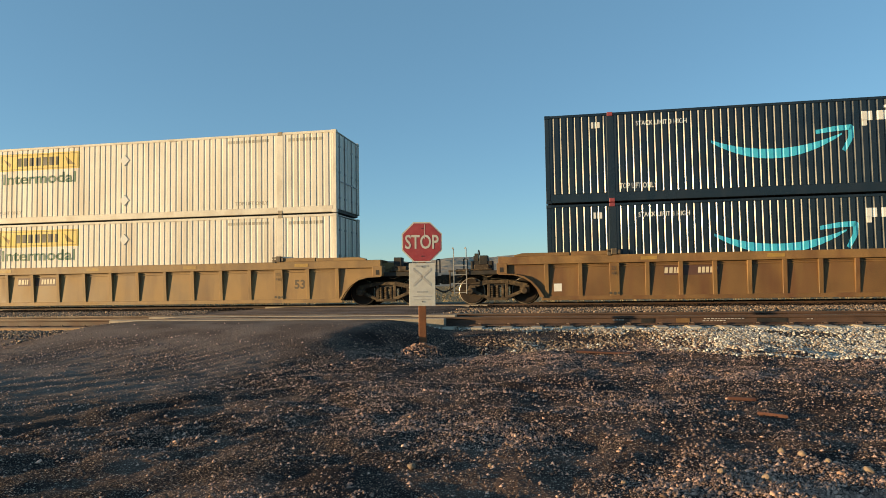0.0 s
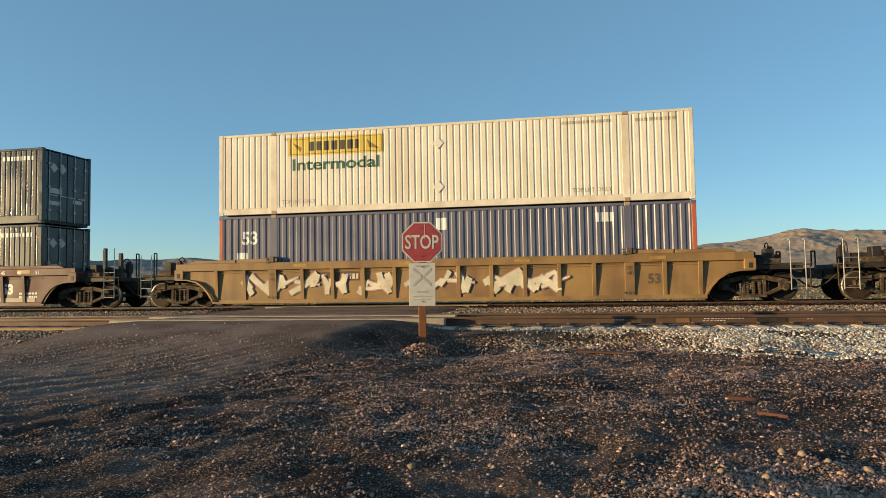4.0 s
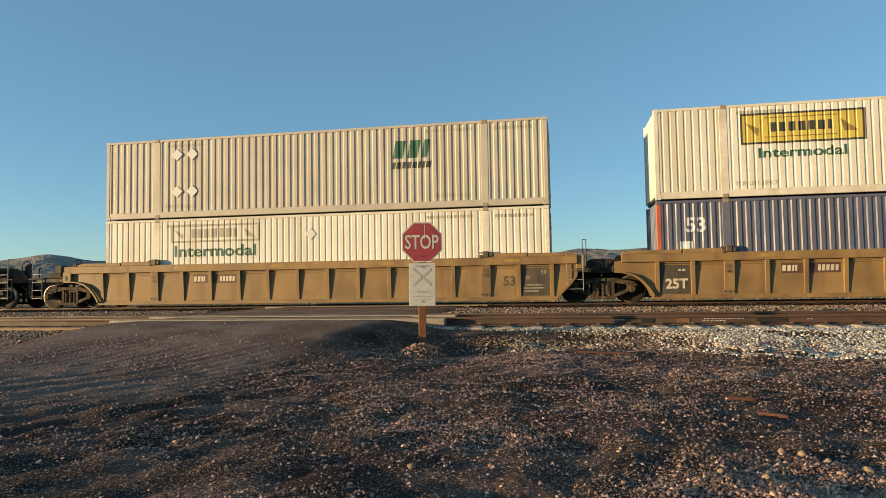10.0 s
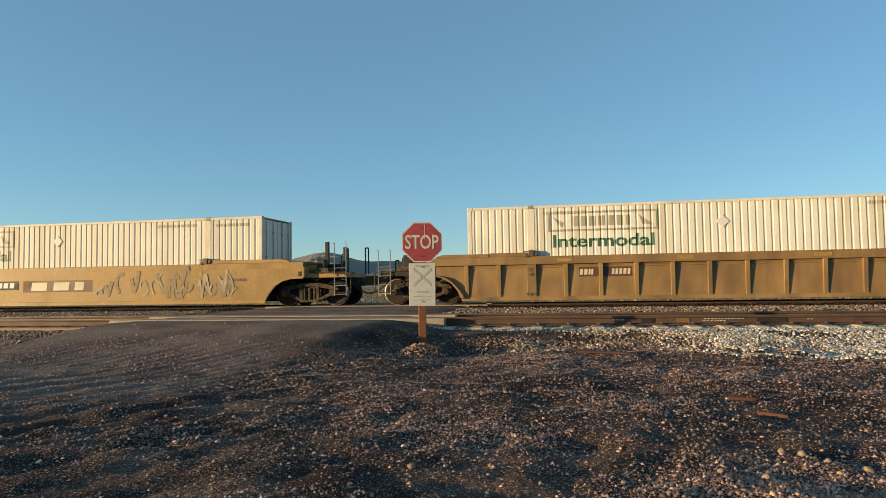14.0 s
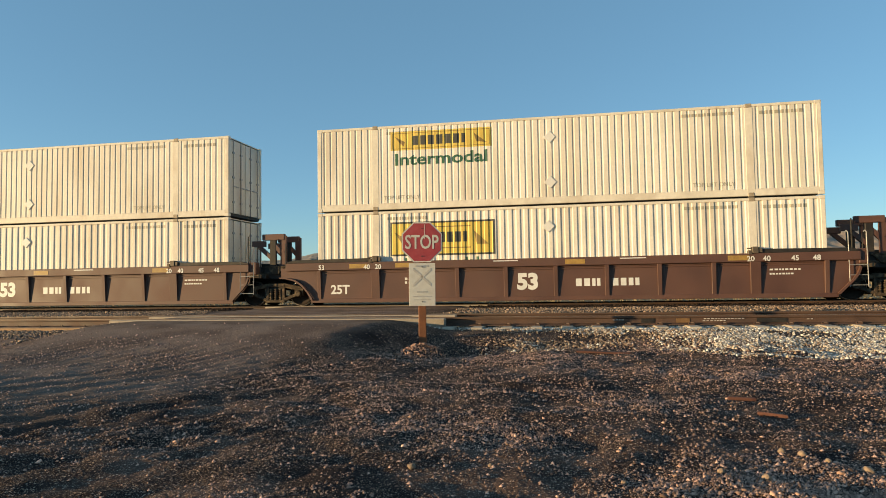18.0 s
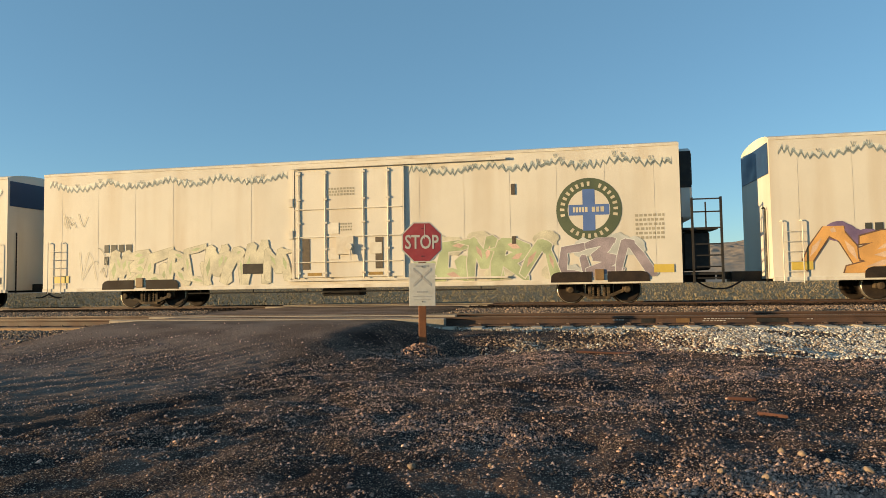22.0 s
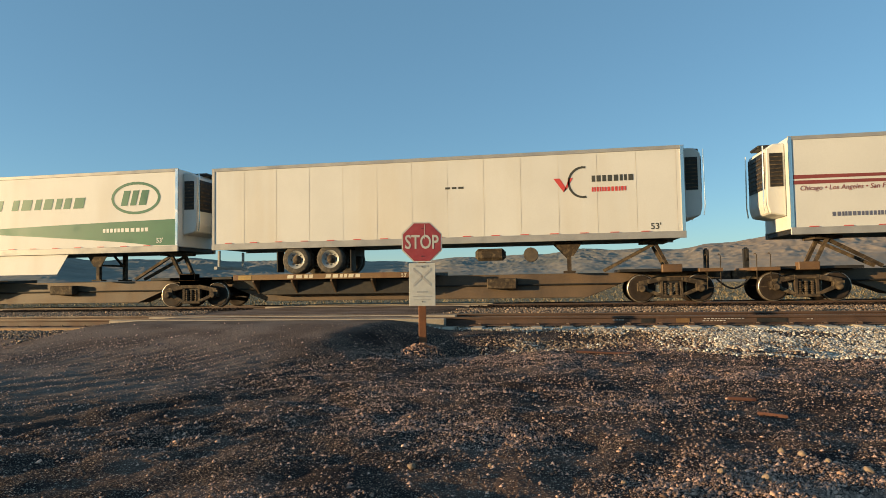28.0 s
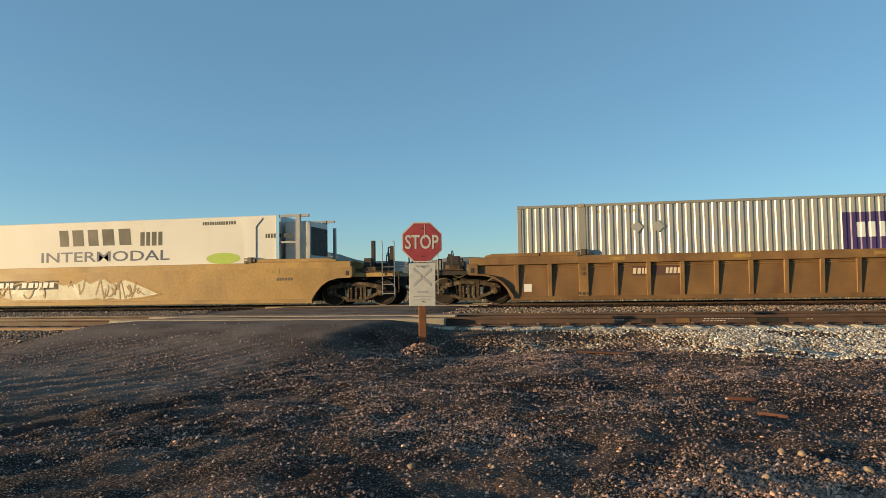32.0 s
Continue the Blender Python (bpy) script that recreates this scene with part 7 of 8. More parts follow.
gx = spaced((-2600, -300, 150), (-300, -60, 20), (-60, -18, 1.5), (-18, 13, 0.075), (13, 40, 1.5), (40, 300, 20), (300, 2700, 150))
gy = spaced((-400, -40, 40), (-40, -6, 2.0), (-6, 1.5, 0.5), (1.5, 13.6, 0.075), (13.6, 28.0, 0.4), (28, 90, 4), (90, 400, 25), (400, 3300, 145))
ground = tagged(grid_mesh("ground", gx, gy, height, soil_material()), "dark gravelly dirt rising to a rail crossing, sandy desert beyond", "ground", kind="structure")


# ---- hills along the horizon ----
def hill_height(x, y):
    az = np.degrees(np.arctan2(x, y))
    d = np.hypot(x, y)
    # crest heights, as a slope seen from the crossing, in swells along the horizon
    crest = 0.036 + 0.002 * np.sin(np.radians(az * 9 + 40)) + 0.0015 * np.sin(np.radians(az * 31)) + 0.001 * np.sin(np.radians(az * 67))
    for a, g, w in ((19.0, 0.025, 4.2), (12.0, 0.007, 5.0), (25.0, 0.014, 4.0), (-20.8, 0.009, 2.6), (-41.0, 0.005, 2.2), (1.5, 0.006, 7.0)):
        crest = crest + g * np.exp(-((az - a) / w) ** 2)
    top = crest * 1750
    rise = smooth(850, 1750, d) * (1 - 0.5 * smooth(1900, 2500, d))
    gul = 0.70 * np.abs(waves(x, y, 21, 14, 160, 520)) + 0.30 * np.abs(waves(x, y, 22, 18, 40, 130)) + 0.16 * np.abs(waves(x, y, 23, 18, 14, 46))
    z = top * rise * (1 - 0.25 * np.clip(gul, 0, 1.6) * (1 - 0.6 * smooth(1500, 1750, d))) + top * 0.10 * smooth(1400, 1750, d)
    return z - 9.0 + 5.0 * smooth(820, 900, d)


hx = np.radians(np.linspace(-58, 38, 1000))
hd = np.concatenate([np.linspace(820, 1900, 130), np.linspace(1950, 2600, 12)])
A, Dd = np.meshgrid(hx, hd)
HX, HY = Dd * np.sin(A), Dd * np.cos(A)
me = bpy.data.meshes.new("hills")
idx = np.arange(A.size).reshape(A.shape)
quads = np.stack([idx[:-1, :-1], idx[:-1, 1:], idx[1:, 1:], idx[1:, :-1]], -1).reshape(-1, 4)
me.from_pydata(np.stack([HX, HY, hill_height(HX, HY)], -1).reshape(-1, 3).tolist(), [], quads.tolist())
hill_soil = mat("dry_hill_soil", (0.25, 0.212, 0.162), 0.95, var=0.25, scale=0.004, fine=0.05, dirt=(0.125, 0.132, 0.11), dirt_amt=0.9)
hn, hl = hill_soil.node_tree.nodes, hill_soil.node_tree.links
hill_tone = hn["Principled BSDF"].inputs["Base Color"].links[0].from_socket
coord, split, east, tan = hn.new("ShaderNodeTexCoord"), hn.new("ShaderNodeSeparateXYZ"), hn.new("ShaderNodeMapRange"), hn.new("ShaderNodeMix")
east.inputs[1].default_value, east.inputs[2].default_value, east.inputs[3].default_value, east.inputs[4].default_value = 0, 520, 0.0, 0.5
tan.data_type = "RGBA"
tan.inputs[7].default_value = (0.36, 0.245, 0.165, 1)
hl.new(coord.outputs["Object"], split.inputs[0])
hl.new(split.outputs[0], east.inputs[0])
hl.new(east.outputs[0], tan.inputs[0])
hl.new(hill_tone, tan.inputs[6])
hl.new(tan.outputs[2], hn["Principled BSDF"].inputs["Base Color"])  # the hill colour turns more tan with rising x
me.materials.append(hill_soil)
me.polygons.foreach_set("use_smooth", np.ones(len(quads), bool))
tagged(new("hills", me), "bare tan desert hills with gullies along the horizon", "hills", kind="structure")

# ---- tracks ----
def track(name, label, yc, tie_x, tie_mat, tie_len, tie_top):
    t = thing(name, label, "railway track", kind="structure")
    for s in (-1, 1):
        y = yc + s * (GAUGE / 2 + 0.035)
        bm = bmesh.new()
        prof = [(-0.075, -0.186), (0.075, -0.186), (0.075, -0.172), (0.012, -0.145), (0.009, -0.055), (0.034, -0.04), (0.034, -0.006), (0.026, -0.001), (-0.026, -0.001), (-0.034, -0.006), (-0.034, -0.04), (-0.009, -0.055), (-0.012, -0.145), (-0.075, -0.172)]
        bm_prism(bm, [(y + a, b) for a, b in prof], -260, 220, "x")
        part("rail", bm, M["rail"], t, "rust-brown steel rail")
        bx("rail_head", -260, 220, y - 0.03, y + 0.03, -0.004, 0.001, M["railtop"], t, "worn bright rail head")
    bm = bmesh.new()
    bm_prism(bm, [(-tie_len / 2, -0.40), (tie_len / 2, -0.40), (tie_len / 2, tie_top - 0.03), (0.55, tie_top - 0.012), (0.95, tie_top), (-0.95, tie_top), (-0.55, tie_top - 0.012), (-tie_len / 2, tie_top - 0.03)][:3] + [(tie_len / 2 - 0.03, tie_top), (-tie_len / 2 + 0.03, tie_top), (-tie_len / 2, tie_top - 0.03)], -0.12, 0.12, "x")
    tie = finish("tie", bm, M[tie_mat], 0.015)
    bm = bmesh.new()
    for s in (-1, 1):
        for o in (-0.11, 0.11):
            y = s * (GAUGE / 2 + 0.035) + o
            bm_tube(bm, [(-0.06, y, -0.16), (-0.02, y + 0.02, -0.14), (0.04, y - 0.02, -0.14), (0.06, y, -0.17)], 0.014, 5)
            bm_box(bm, -0.05, 0.05, y - 0.02, y + 0.02, -0.19, -0.16)
    clip = finish("rail_clip", bm, M["rail"])
    for x in tie_x:
        again("tie", tie, t, x, yc)
        again("rail_clip", clip, t, x, yc)
    return t


track("railway_track_near", "near railway track with rusty rails on concrete ties", YN, [CROSS_R + 0.6 + 0.61 * k for k in range(20)] + [CROSS_L - 0.4 - 0.61 * k for k in range(12)], "concrete", 2.6, -0.188)
track("railway_track_train", "railway track with dark wooden ties under the train", YT, [CROSS_R + 0.6 + 0.55 * k for k in range(36)] + [CROSS_L - 0.4 - 0.55 * k for k in range(32)], "woodtie", 2.6, -0.188)

# black and brown patches and chalk on the near rail
near_track = bpy.data.objects["railway_track_near"]
rail_y = YN - GAUGE / 2 - 0.035
for x0, x1, paint in ((2.20, 2.46, "wellO"), (1.52, 1.78, "black"), (3.72, 4.28, "black")):
    bx("weld_patch", x0, x1, rail_y - 0.022, rail_y - 0.012, -0.142, -0.056, M[paint], near_track, "flat coloured patch on the rail web")
for x0, x1, z in ((2.72, 3.5, -0.075), (2.70, 3.15, -0.115), (0.95, 1.2, -0.09), (4.62, 4.75, -0.09)):
    Marks().bars(x0, x1, z, z + 0.02, max(2, int((x1 - x0) / 0.06)), int(x0 * 10)).lay("chalk_mark", M["stencil"], near_track, rail_y - 0.0255, None, "white chalk bars on the rail")

# ---- crossing surface: planks along the rails in the packed road ----
crossing = thing("level_crossing", "packed dark road crossing with pale timber edges along the rails", "crossing", kind="structure")
for yc in (YN, YT):
    for s in (-1, 1):
        for o, w in ((0.20, 0.24), (-0.24, 0.22)):
            y = yc + s * (GAUGE / 2 + 0.035) + s * o
            bx("crossing_plank", CROSS_L - 0.8, CROSS_R + 0.5, y - w / 2, y + w / 2, -0.20, -0.012, M["crossplank"], crossing, "worn crossing plank", 0.01)
bx("crossing_plank", CROSS_L - 6.5, CROSS_L - 0.85, YN - GAUGE / 2 - 0.62, YN - GAUGE / 2 - 0.36, -0.34, -0.16, M["plank"], crossing, "pale long timber beside the track", 0.015)

# ---- stop sign ----
sign = thing("stop_sign", "faded red stop sign above pale placard on wooden post", "road sign")
SX, SY, SZ = -2.62, 12.02, -0.46
sign.matrix_basis = pose(SX, SY, SZ, 0, 0.4, 12.3)
bx("post", -0.073, 0.073, 0.012, 0.13, -0.35, 2.12, M["post"], sign, "weathered reddish wooden post", 0.012)
R8 = 0.378 / math.cos(math.pi / 8)
def octagon(r, n=8):
    return [(r * math.cos(math.pi / 8 + k * math.pi / 4), 1.965 + r * math.sin(math.pi / 8 + k * math.pi / 4)) for k in range(n)]
bm = bmesh.new()
bm_prism(bm, octagon(R8), 0.0, 0.010)
part("sign_plate", bm, M["signwhite"], sign, "octagonal plate with white rim")
Marks().poly(octagon(R8 - 0.028)).lay("sign_face", M["signred"], sign, -0.004, None, "faded red octagonal face")
Marks().word("STOP", -0.315, 1.845, 0.262, 0.016, width=0.63).lay("lettering", M["signwhite"], sign, -0.008, None, "white word")
Marks().rect(0.045, 0.053, 2.02, 2.30).lay("crack", M["signwhite"], sign, -0.010, None, "pale crack in the face")
bm = bmesh.new()
bm_prism(bm, [(-0.245, 0.77), (0.245, 0.77), (0.245, 1.57), (-0.245, 1.57)], 0.0, 0.010)
part("placard", bm, M["signwhite"], sign, "pale faded crossing placard", 0.003)
m = Marks()
for s in (-1, 1):
    d = 0.028
    m.poly([(-0.165, 1.31 - s * 0.15 - d), (-0.165, 1.31 - s * 0.15 + d), (0.165, 1.31 + s * 0.15 + d), (0.165, 1.31 + s * 0.15 - d)])
m.lay("placard_cross", M["signgrey"], sign, -0.004, None, "faded grey cross")
for a, z, b, n in ((0.12, 1.50, 1.53, 7), (0.10, 1.02, 1.05, 5), (0.18, 0.94, 0.955, 12), (0.16, 0.88, 0.895, 10)):
    Marks().bars(-a, a, z, b, n, 3).lay("placard_line", M["signgrey"], sign, -0.004, None, "faded grey bars")
for z in (2.22, 1.70, 1.50, 0.85):
    bm = bmesh.new()
    bm_cyl(bm, (0, -0.008, z), "y", 0.011, 0.012, 8)
    part("bolt", bm, M["casting"], sign)


# ---- loose stone ----
ICO = np.array([(0, .526, .851), (0, -.526, .851), (.526, .851, 0), (-.526, .851, 0), (.851, 0, .526), (-.851, 0, .526), (0, .526, -.851), (0, -.526, -.851), (.526, -.851, 0), (-.526, -.851, 0), (.851, 0, -.526), (-.851, 0, -.526)])
ICOF = np.array([(0, 1, 4), (0, 4, 2), (0, 2, 3), (0, 3, 5), (0, 5, 1), (1, 8, 4), (4, 8, 10), (4, 10, 2), (2, 10, 6), (2, 6, 3), (3, 6, 11), (3, 11, 5), (5, 11, 9), (5, 9, 1), (1, 9, 8), (7, 8, 9), (7, 10, 8), (7, 6, 10), (7, 11, 6), (7, 9, 11)])


OCT = np.array([(1, 0, -.3), (-1, 0, -.3), (0, 1, -.3), (0, -1, -.3), (0, 0, 1.0)])
OCTF = np.array([(4, 0, 2), (4, 2, 1), (4, 1, 3), (4, 3, 0)])


def stones(name, label, x, y, r, material, seed, flat=0.65, sink=0.25, small=False):
    g = np.random.default_rng(seed)
    n = len(x)
    P, F = (OCT, OCTF) if small else (ICO, ICOF)
    k = len(P)
    v = P[None] * g.uniform(0.55, 1.25, (n, k, 1)) * np.stack([g.uniform(0.8, 1.35, n), g.uniform(0.75, 1.1, n), g.uniform(flat * 0.7, flat * 1.2, n)], -1)[:, None]
    a = g.uniform(0, 2 * np.pi, n)
    ca, sa = np.cos(a)[:, None], np.sin(a)[:, None]
    v = np.stack([v[..., 0] * ca - v[..., 1] * sa, v[..., 0] * sa + v[..., 1] * ca, v[..., 2] + g.uniform(-.2, .2, (n, 1)) * v[..., 0]], -1) * r[:, None, None]
    v += np.stack([x, y, height(x, y) + r * flat * (0.5 - sink)], -1)[:, None]
    f = (F[None] + k * np.arange(n)[:, None, None]).reshape(-1, 3)
    me = bpy.data.meshes.new(name)
    me.vertices.add(n * k)
    me.vertices.foreach_set("co", v.reshape(-1))
    me.loops.add(f.size)
    me.loops.foreach_set("vertex_index", f.ravel())
    me.polygons.add(len(f))
    me.polygons.foreach_set("loop_start", np.arange(0, f.size, 3))
    me.update()
    me.materials.append(material)
    return tagged(new(name, me), label, "gravel", kind="stuff")


def scatter(n, x0, x1, y0, y1, seed, keep=None):
    g = np.random.default_rng(seed)
    x, y = g.uniform(x0, x1, n), g.uniform(y0, y1, n)
    if keep is not None:
        k = keep(x, y, g)
        x, y = x[k], y[k]
    return x, y, g


def in_view(x, y, g):
    patch = waves(x * 0.55, y * 1.3, 31, 12, 0.6, 3.0)
    road = smooth(CROSS_L - 2.0, CROSS_L, x) * smooth(road_edge(y) + 0.3, road_edge(y) - 0.3, x) * smooth(9.8, 11.6, y)
    dens = (0.15 + 0.85 * smooth(-0.25, 1.1, patch)) * (1 - 0.95 * road)
    left = smooth(-0.5, -4.0, x) * 0.55
    dens = dens * (0.50 + 0.50 * smooth(-0.9, 0.5, waves(x, y, 3, 16, 0.8, 3.6)))
    dens = dens * (1 - 0.6 * smooth(5.4, 3.8, y) * smooth(0.4, -1.2, x))
    return (x > -1.05 * y - 0.6) & (x < 0.62 * y + 0.5) & (g.random(len(x)) < dens * (1 - left))


def nearer(n, seed):
    """Places thinning out with the distance."""
    g = np.random.default_rng(seed)
    y = 2.7 + 9.9 * g.random(n) ** 1.15
    x = g.uniform(-1.1, 0.66, n) * y + g.uniform(-0.5, 0.5, n)
    k = in_view(x, y, g)
    return x[k], y[k], g


x, y, g = nearer(430000, 41)
stones("gravel", "small grey-brown crushed gravel lying on the dirt", x, y, 0.0026 + 0.00085 * y + 0.014 * g.random(len(x)) ** 5, M["grit"], 42, 0.8, 0.2, small=True)
x, y, g = scatter(60000, -7, 7, -5, 2.75, 141)
stones("gravel", "small crushed gravel on the dirt beside the camera", x, y, 0.004 + 0.014 * g.random(len(x)) ** 4, M["grit"], 142, 0.8, 0.2, small=True)
x, y, g = nearer(8000, 43)
stones("gravel", "larger scattered pale stones on the dirt", x, y, 0.0095 + 0.017 * g.random(len(x)) ** 3, M["grit"], 44)


def pale_share(x, y):
    """How white the shoulder's stone is: brown by the road, whiter away from it and up by the ties."""
    return np.clip(0.14 + 0.80 * smooth(-0.5, 4.5, x) + 0.5 * smooth(12.6, 13.6, y) + 0.5 * waves(x, y, 71, 8, 0.5, 2.2), 0, 1)


def shoulder(pale):
    def keep(x, y, g):
        road = smooth(road_edge(y) + 1.0, road_edge(y) + 3.9, x + 1.8 * smooth(13.0, 13.8, y))
        low = 11.9 - 1.75 * smooth(1.0, 5.0, x) + 0.35 * np.sin(x * 1.7)
        cover = np.clip(0.58 + 1.10 * waves(x, y, 72, 9, 0.5, 2.2) + 0.4 * smooth(13.0, 13.7, y) + 0.45 * smooth(2, 6, x), 0.05, 1)
        share = pale_share(x, y)
        return g.random(len(x)) < road * smooth(low - 0.35, low + 0.45, y) * cover * (share if pale else 1 - share)
    return keep


for pale, seed, words in ((True, 45, "pale crushed stone ballast on the track shoulder"), (False, 145, "brown crushed stone on the track shoulder")):
    x, y, g = scatter(78000, CROSS_R, 10.5, 10.5, 14.0, seed, shoulder(pale))
    stones("ballast", words, x, y, 0.012 + 0.018 * g.random(len(x)) ** 1.6, M["ballast" if pale else "midstone"], seed + 1, 0.85, 0.05)


def off_road(x, y, g):
    return (x > CROSS_R + 0.3 + 0.3 * np.sin(y * 3)) | (x < CROSS_L - 0.7 + 0.3 * np.sin(y * 2.3))


x, y, g = scatter(9000, -17, 10.5, 14.0, 16.6, 47, off_road)
stones("ballast", "crushed stone ballast between the near rails", x, y, 0.022 + 0.02 * g.random(len(x)), M["midstone"], 48, 0.8, 0.1)
x, y, g = scatter(30000, -25, 14.5, 15.7, 18.9, 49, off_road)
stones("ballast", "crushed stone ballast between the two tracks", x, y, 0.014 + 0.020 * g.random(len(x)), M["midstone"], 50, 0.9, 0.0)
# the shade beneath the wagons is part of these stones' dark colour
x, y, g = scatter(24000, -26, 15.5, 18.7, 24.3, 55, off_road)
stones("ballast", "oil-dark ballast under the train, its colour lowered for the shade there", x, y, 0.024 + 0.02 * g.random(len(x)), M["oilyshade"], 56, 0.8, 0.1)
x, y, g = scatter(5000, -17, CROSS_L - 0.5, 11.0, 13.9, 51, lambda x, y, g: g.random(len(x)) < smooth(11.6, 13.0, y))
stones("ballast", "brown ballast beside the near track west of the road", x, y, 0.020 + 0.02 * g.random(len(x)), M["midstone"], 52, 0.8, 0.1)
g = np.random.default_rng(53)
u = g.random(460) ** 0.9
x, y = SX + 0.18 + g.normal(0, 1, 460) * (0.08 + 0.24 * u), SY - 0.25 - 1.3 * u
h0 = height
def mound(x, y):
    x, y = np.asarray(x), np.asarray(y)
    return h0(x, y) + 0.21 * np.exp(-((x - SX - 0.18) / 0.36) ** 2 - ((y - SY + 0.80) / 0.50) ** 2)
height = mound
stones("stone_pile", "heap of brown stones round the sign post", x, y, 0.010 + 0.016 * g.random(460) ** 1.5, M["pilestone"], 54, 0.9, 0.0)
height = h0

# single stones and sticks near the camera
r = random.Random(6)
for sx, sy, q in ((-1.10, 4.62, 0.030), (1.95, 4.85, 0.036), (1.66, 5.2, 0.030), (1.55, 5.3, 0.026), (1.0, 4.72, 0.026), (1.25, 4.6, 0.03), (-0.55, 4.75, 0.022), (0.35, 4.5, 0.022), (1.78, 5.05, 0.024)):
    bm = bmesh.new()
    bmesh.ops.create_icosphere(bm, subdivisions=2, radius=q)
    for v in bm.verts:
        v.co *= 1 + 0.28 * noise.noise(v.co * (1.1 / q) + Vector((sx, sy, 0)))
        v.co.z *= 0.8
    ob = new("stone", finish("stone", bm, M["cobble"], 0, True))
    ob.location = (sx, sy, float(height(sx, sy)) + q * 0.45)
    tagged(ob, "rounded tan field stone lying on gravel", "stone", "loose stones")
for sx, sy, L, w, rz in ((1.74, 7.16, 0.28, 0.05, -4), (1.86, 6.57, 0.27, 0.024, -26), (0.62, 11.2, 0.9, 0.12, -3)):
    bm = bmesh.new()
    bm_prism(bm, [(-L / 2, -w / 2), (L * 0.3, -w / 2), (L / 2, -w * 0.2), (L * 0.42, w / 2), (-L * 0.46, w / 2)], 0, 0.035, "z")
    ob = new("broken_plank", finish("broken_plank", bm, M["scrap"], 0.008))
    ob.matrix_basis = pose(sx, sy, float(height(sx, sy)) + 0.012, 2, 2, rz)
    tagged(ob, "broken piece of weathered brown timber on gravel", "wood scrap", "wood scraps")


# ---- dry brush on the desert beyond the tracks ----
def brush(n, seed):
    g = np.random.default_rng(seed)
    y = 42 + 380 * g.random(n) ** 2.0
    x = -1.15 * y - 8 + g.random(n) * (1.85 * y + 16)
    blades = 6
    s = (0.14 + 0.30 * g.random(n) ** 3) * (0.9 + y / 400)
    a, t = g.uniform(0, 6.283, (n, blades)), g.uniform(0.1, 1.25, (n, blades))
    L = s[:, None] * g.uniform(0.6, 1.3, (n, blades))
    tip = np.stack([L * np.sin(t) * np.cos(a), L * np.sin(t) * np.sin(a), L * np.cos(t)], -1)
    wv = np.stack([-np.sin(a), np.cos(a), g.uniform(-.4, .4, (n, blades))], -1) * (0.30 * s)[:, None, None]
    o = np.stack([x, y, height(x, y)], -1)[:, None]
    v = np.stack([o + tip * 0.25 - wv * 0.4, o + tip * 0.25 + wv * 0.4, o + tip + wv * 0.5, o + tip * 1.05 - wv * 0.5], 2).reshape(-1, 3)
    f = np.arange(len(v)).reshape(-1, 4)
    me = bpy.data.meshes.new("dry_brush")
    me.from_pydata(v.tolist(), [], f.tolist())
    me.materials.append(M["sage"])
    tagged(new("dry_brush", me), "low dry desert brush on sandy ground", "brush", kind="stuff")


brush(34000, 61)


# ---- the train, front to rear: place along the train, wagon, load ----
def run(t):
    """How far the train has come since the start, in metres."""
    return 30.12314 * t + 0.0274857 * t ** 2 - 0.00013039 * t ** 3


UNITS = [  # middle of the load, wagon, left end, right end, upper box, lower box
    (7.57, "O", "c", "c", "navy", "navy"), (-15.73, "Y", "c", "c", "A", "A"), (-39.22, "Y", "c", "c", "navy", "C"),
    (-62.66, "B", "a", "c", "navy", "A"), (-82.09, "B", "a", "a", "navy", "A"), (-101.52, "B", "c", "a", "B", "navy"),
    (-124.89, "Y", "c", "c", "A", "slate"), (-148.30, "W", "a", "c", "navy", "navy"), (-167.78, "W", "a", "a", "grey", "letters"),
    (-187.30, "W", "c", "a", "A", "A"), (-210.74, "T", "a", "c", "leaf", "C"), (-230.28, "T", "a", "a", "limepost", "leaf"),
    (-249.85, "T", "c", "a", "navy", "C"), (-273.34, "O", "a", "c", "navy", "letters"), (-292.86, "Y", "a", "a", "B", "slate"),
    (-312.35, "Y", "c", "a", "carrier", "D"), (-335.74, "O", "c", "c", "navy", "navy"), (-359.29, "S", "c", "c", "A", "letters"),
    (-382.70, "Y", "a", "c", "", "D"), (-402.30, "Y", "a", "a", "", "C"), (-421.78, "Y", "c", "a", "", "D"),
    (-445.24, "S", "c", "c", "", "D"), (-468.88, "S", "a", "c", "A", "beige"), (-488.20, "S", "a", "a", "P", "A"),
    (-507.60, "S", "c", "a", "A", "A"), (-531.25, "R", "a", "c", "B", "E"), (-550.62, "R", "a", "a", "A", "C"),
    (-570.12, "R", "c", "a", "A", "C"), (-593.48, "Y", "a", "c", "A", "E"), (-612.95, "Y", "a", "a", "B", "F"),
    (-632.47, "Y", "c", "a", "G", "D"), (-957.66, "O", "c", "c", "", "parcel"), (-981.20, "O", "c", "c", "", "parcel"),
    (-1004.60, "S", "c", "c", "", "reefer"),
]
MOVERS = []
proto = {}


def place(key, make, s, z=0.0):
    """The first of its kind is built, the others are copies that share its meshes."""
    m = pose(s, YT, z)
    if key in proto:
        ob = copy_thing(proto[key], m)
    else:
        ob = proto[key] = make()
        ob.matrix_basis = m
    MOVERS.append((ob, s, z))
    return ob


def load_maker(kind):
    if kind == "navy":
        return navy_box
    if kind == "reefer":
        return reefer_box
    if kind == "beige":
        return lambda: plain_box("carrier")
    if len(kind) == 1:
        return lambda: white_box(kind)
    return lambda: plain_box(kind)


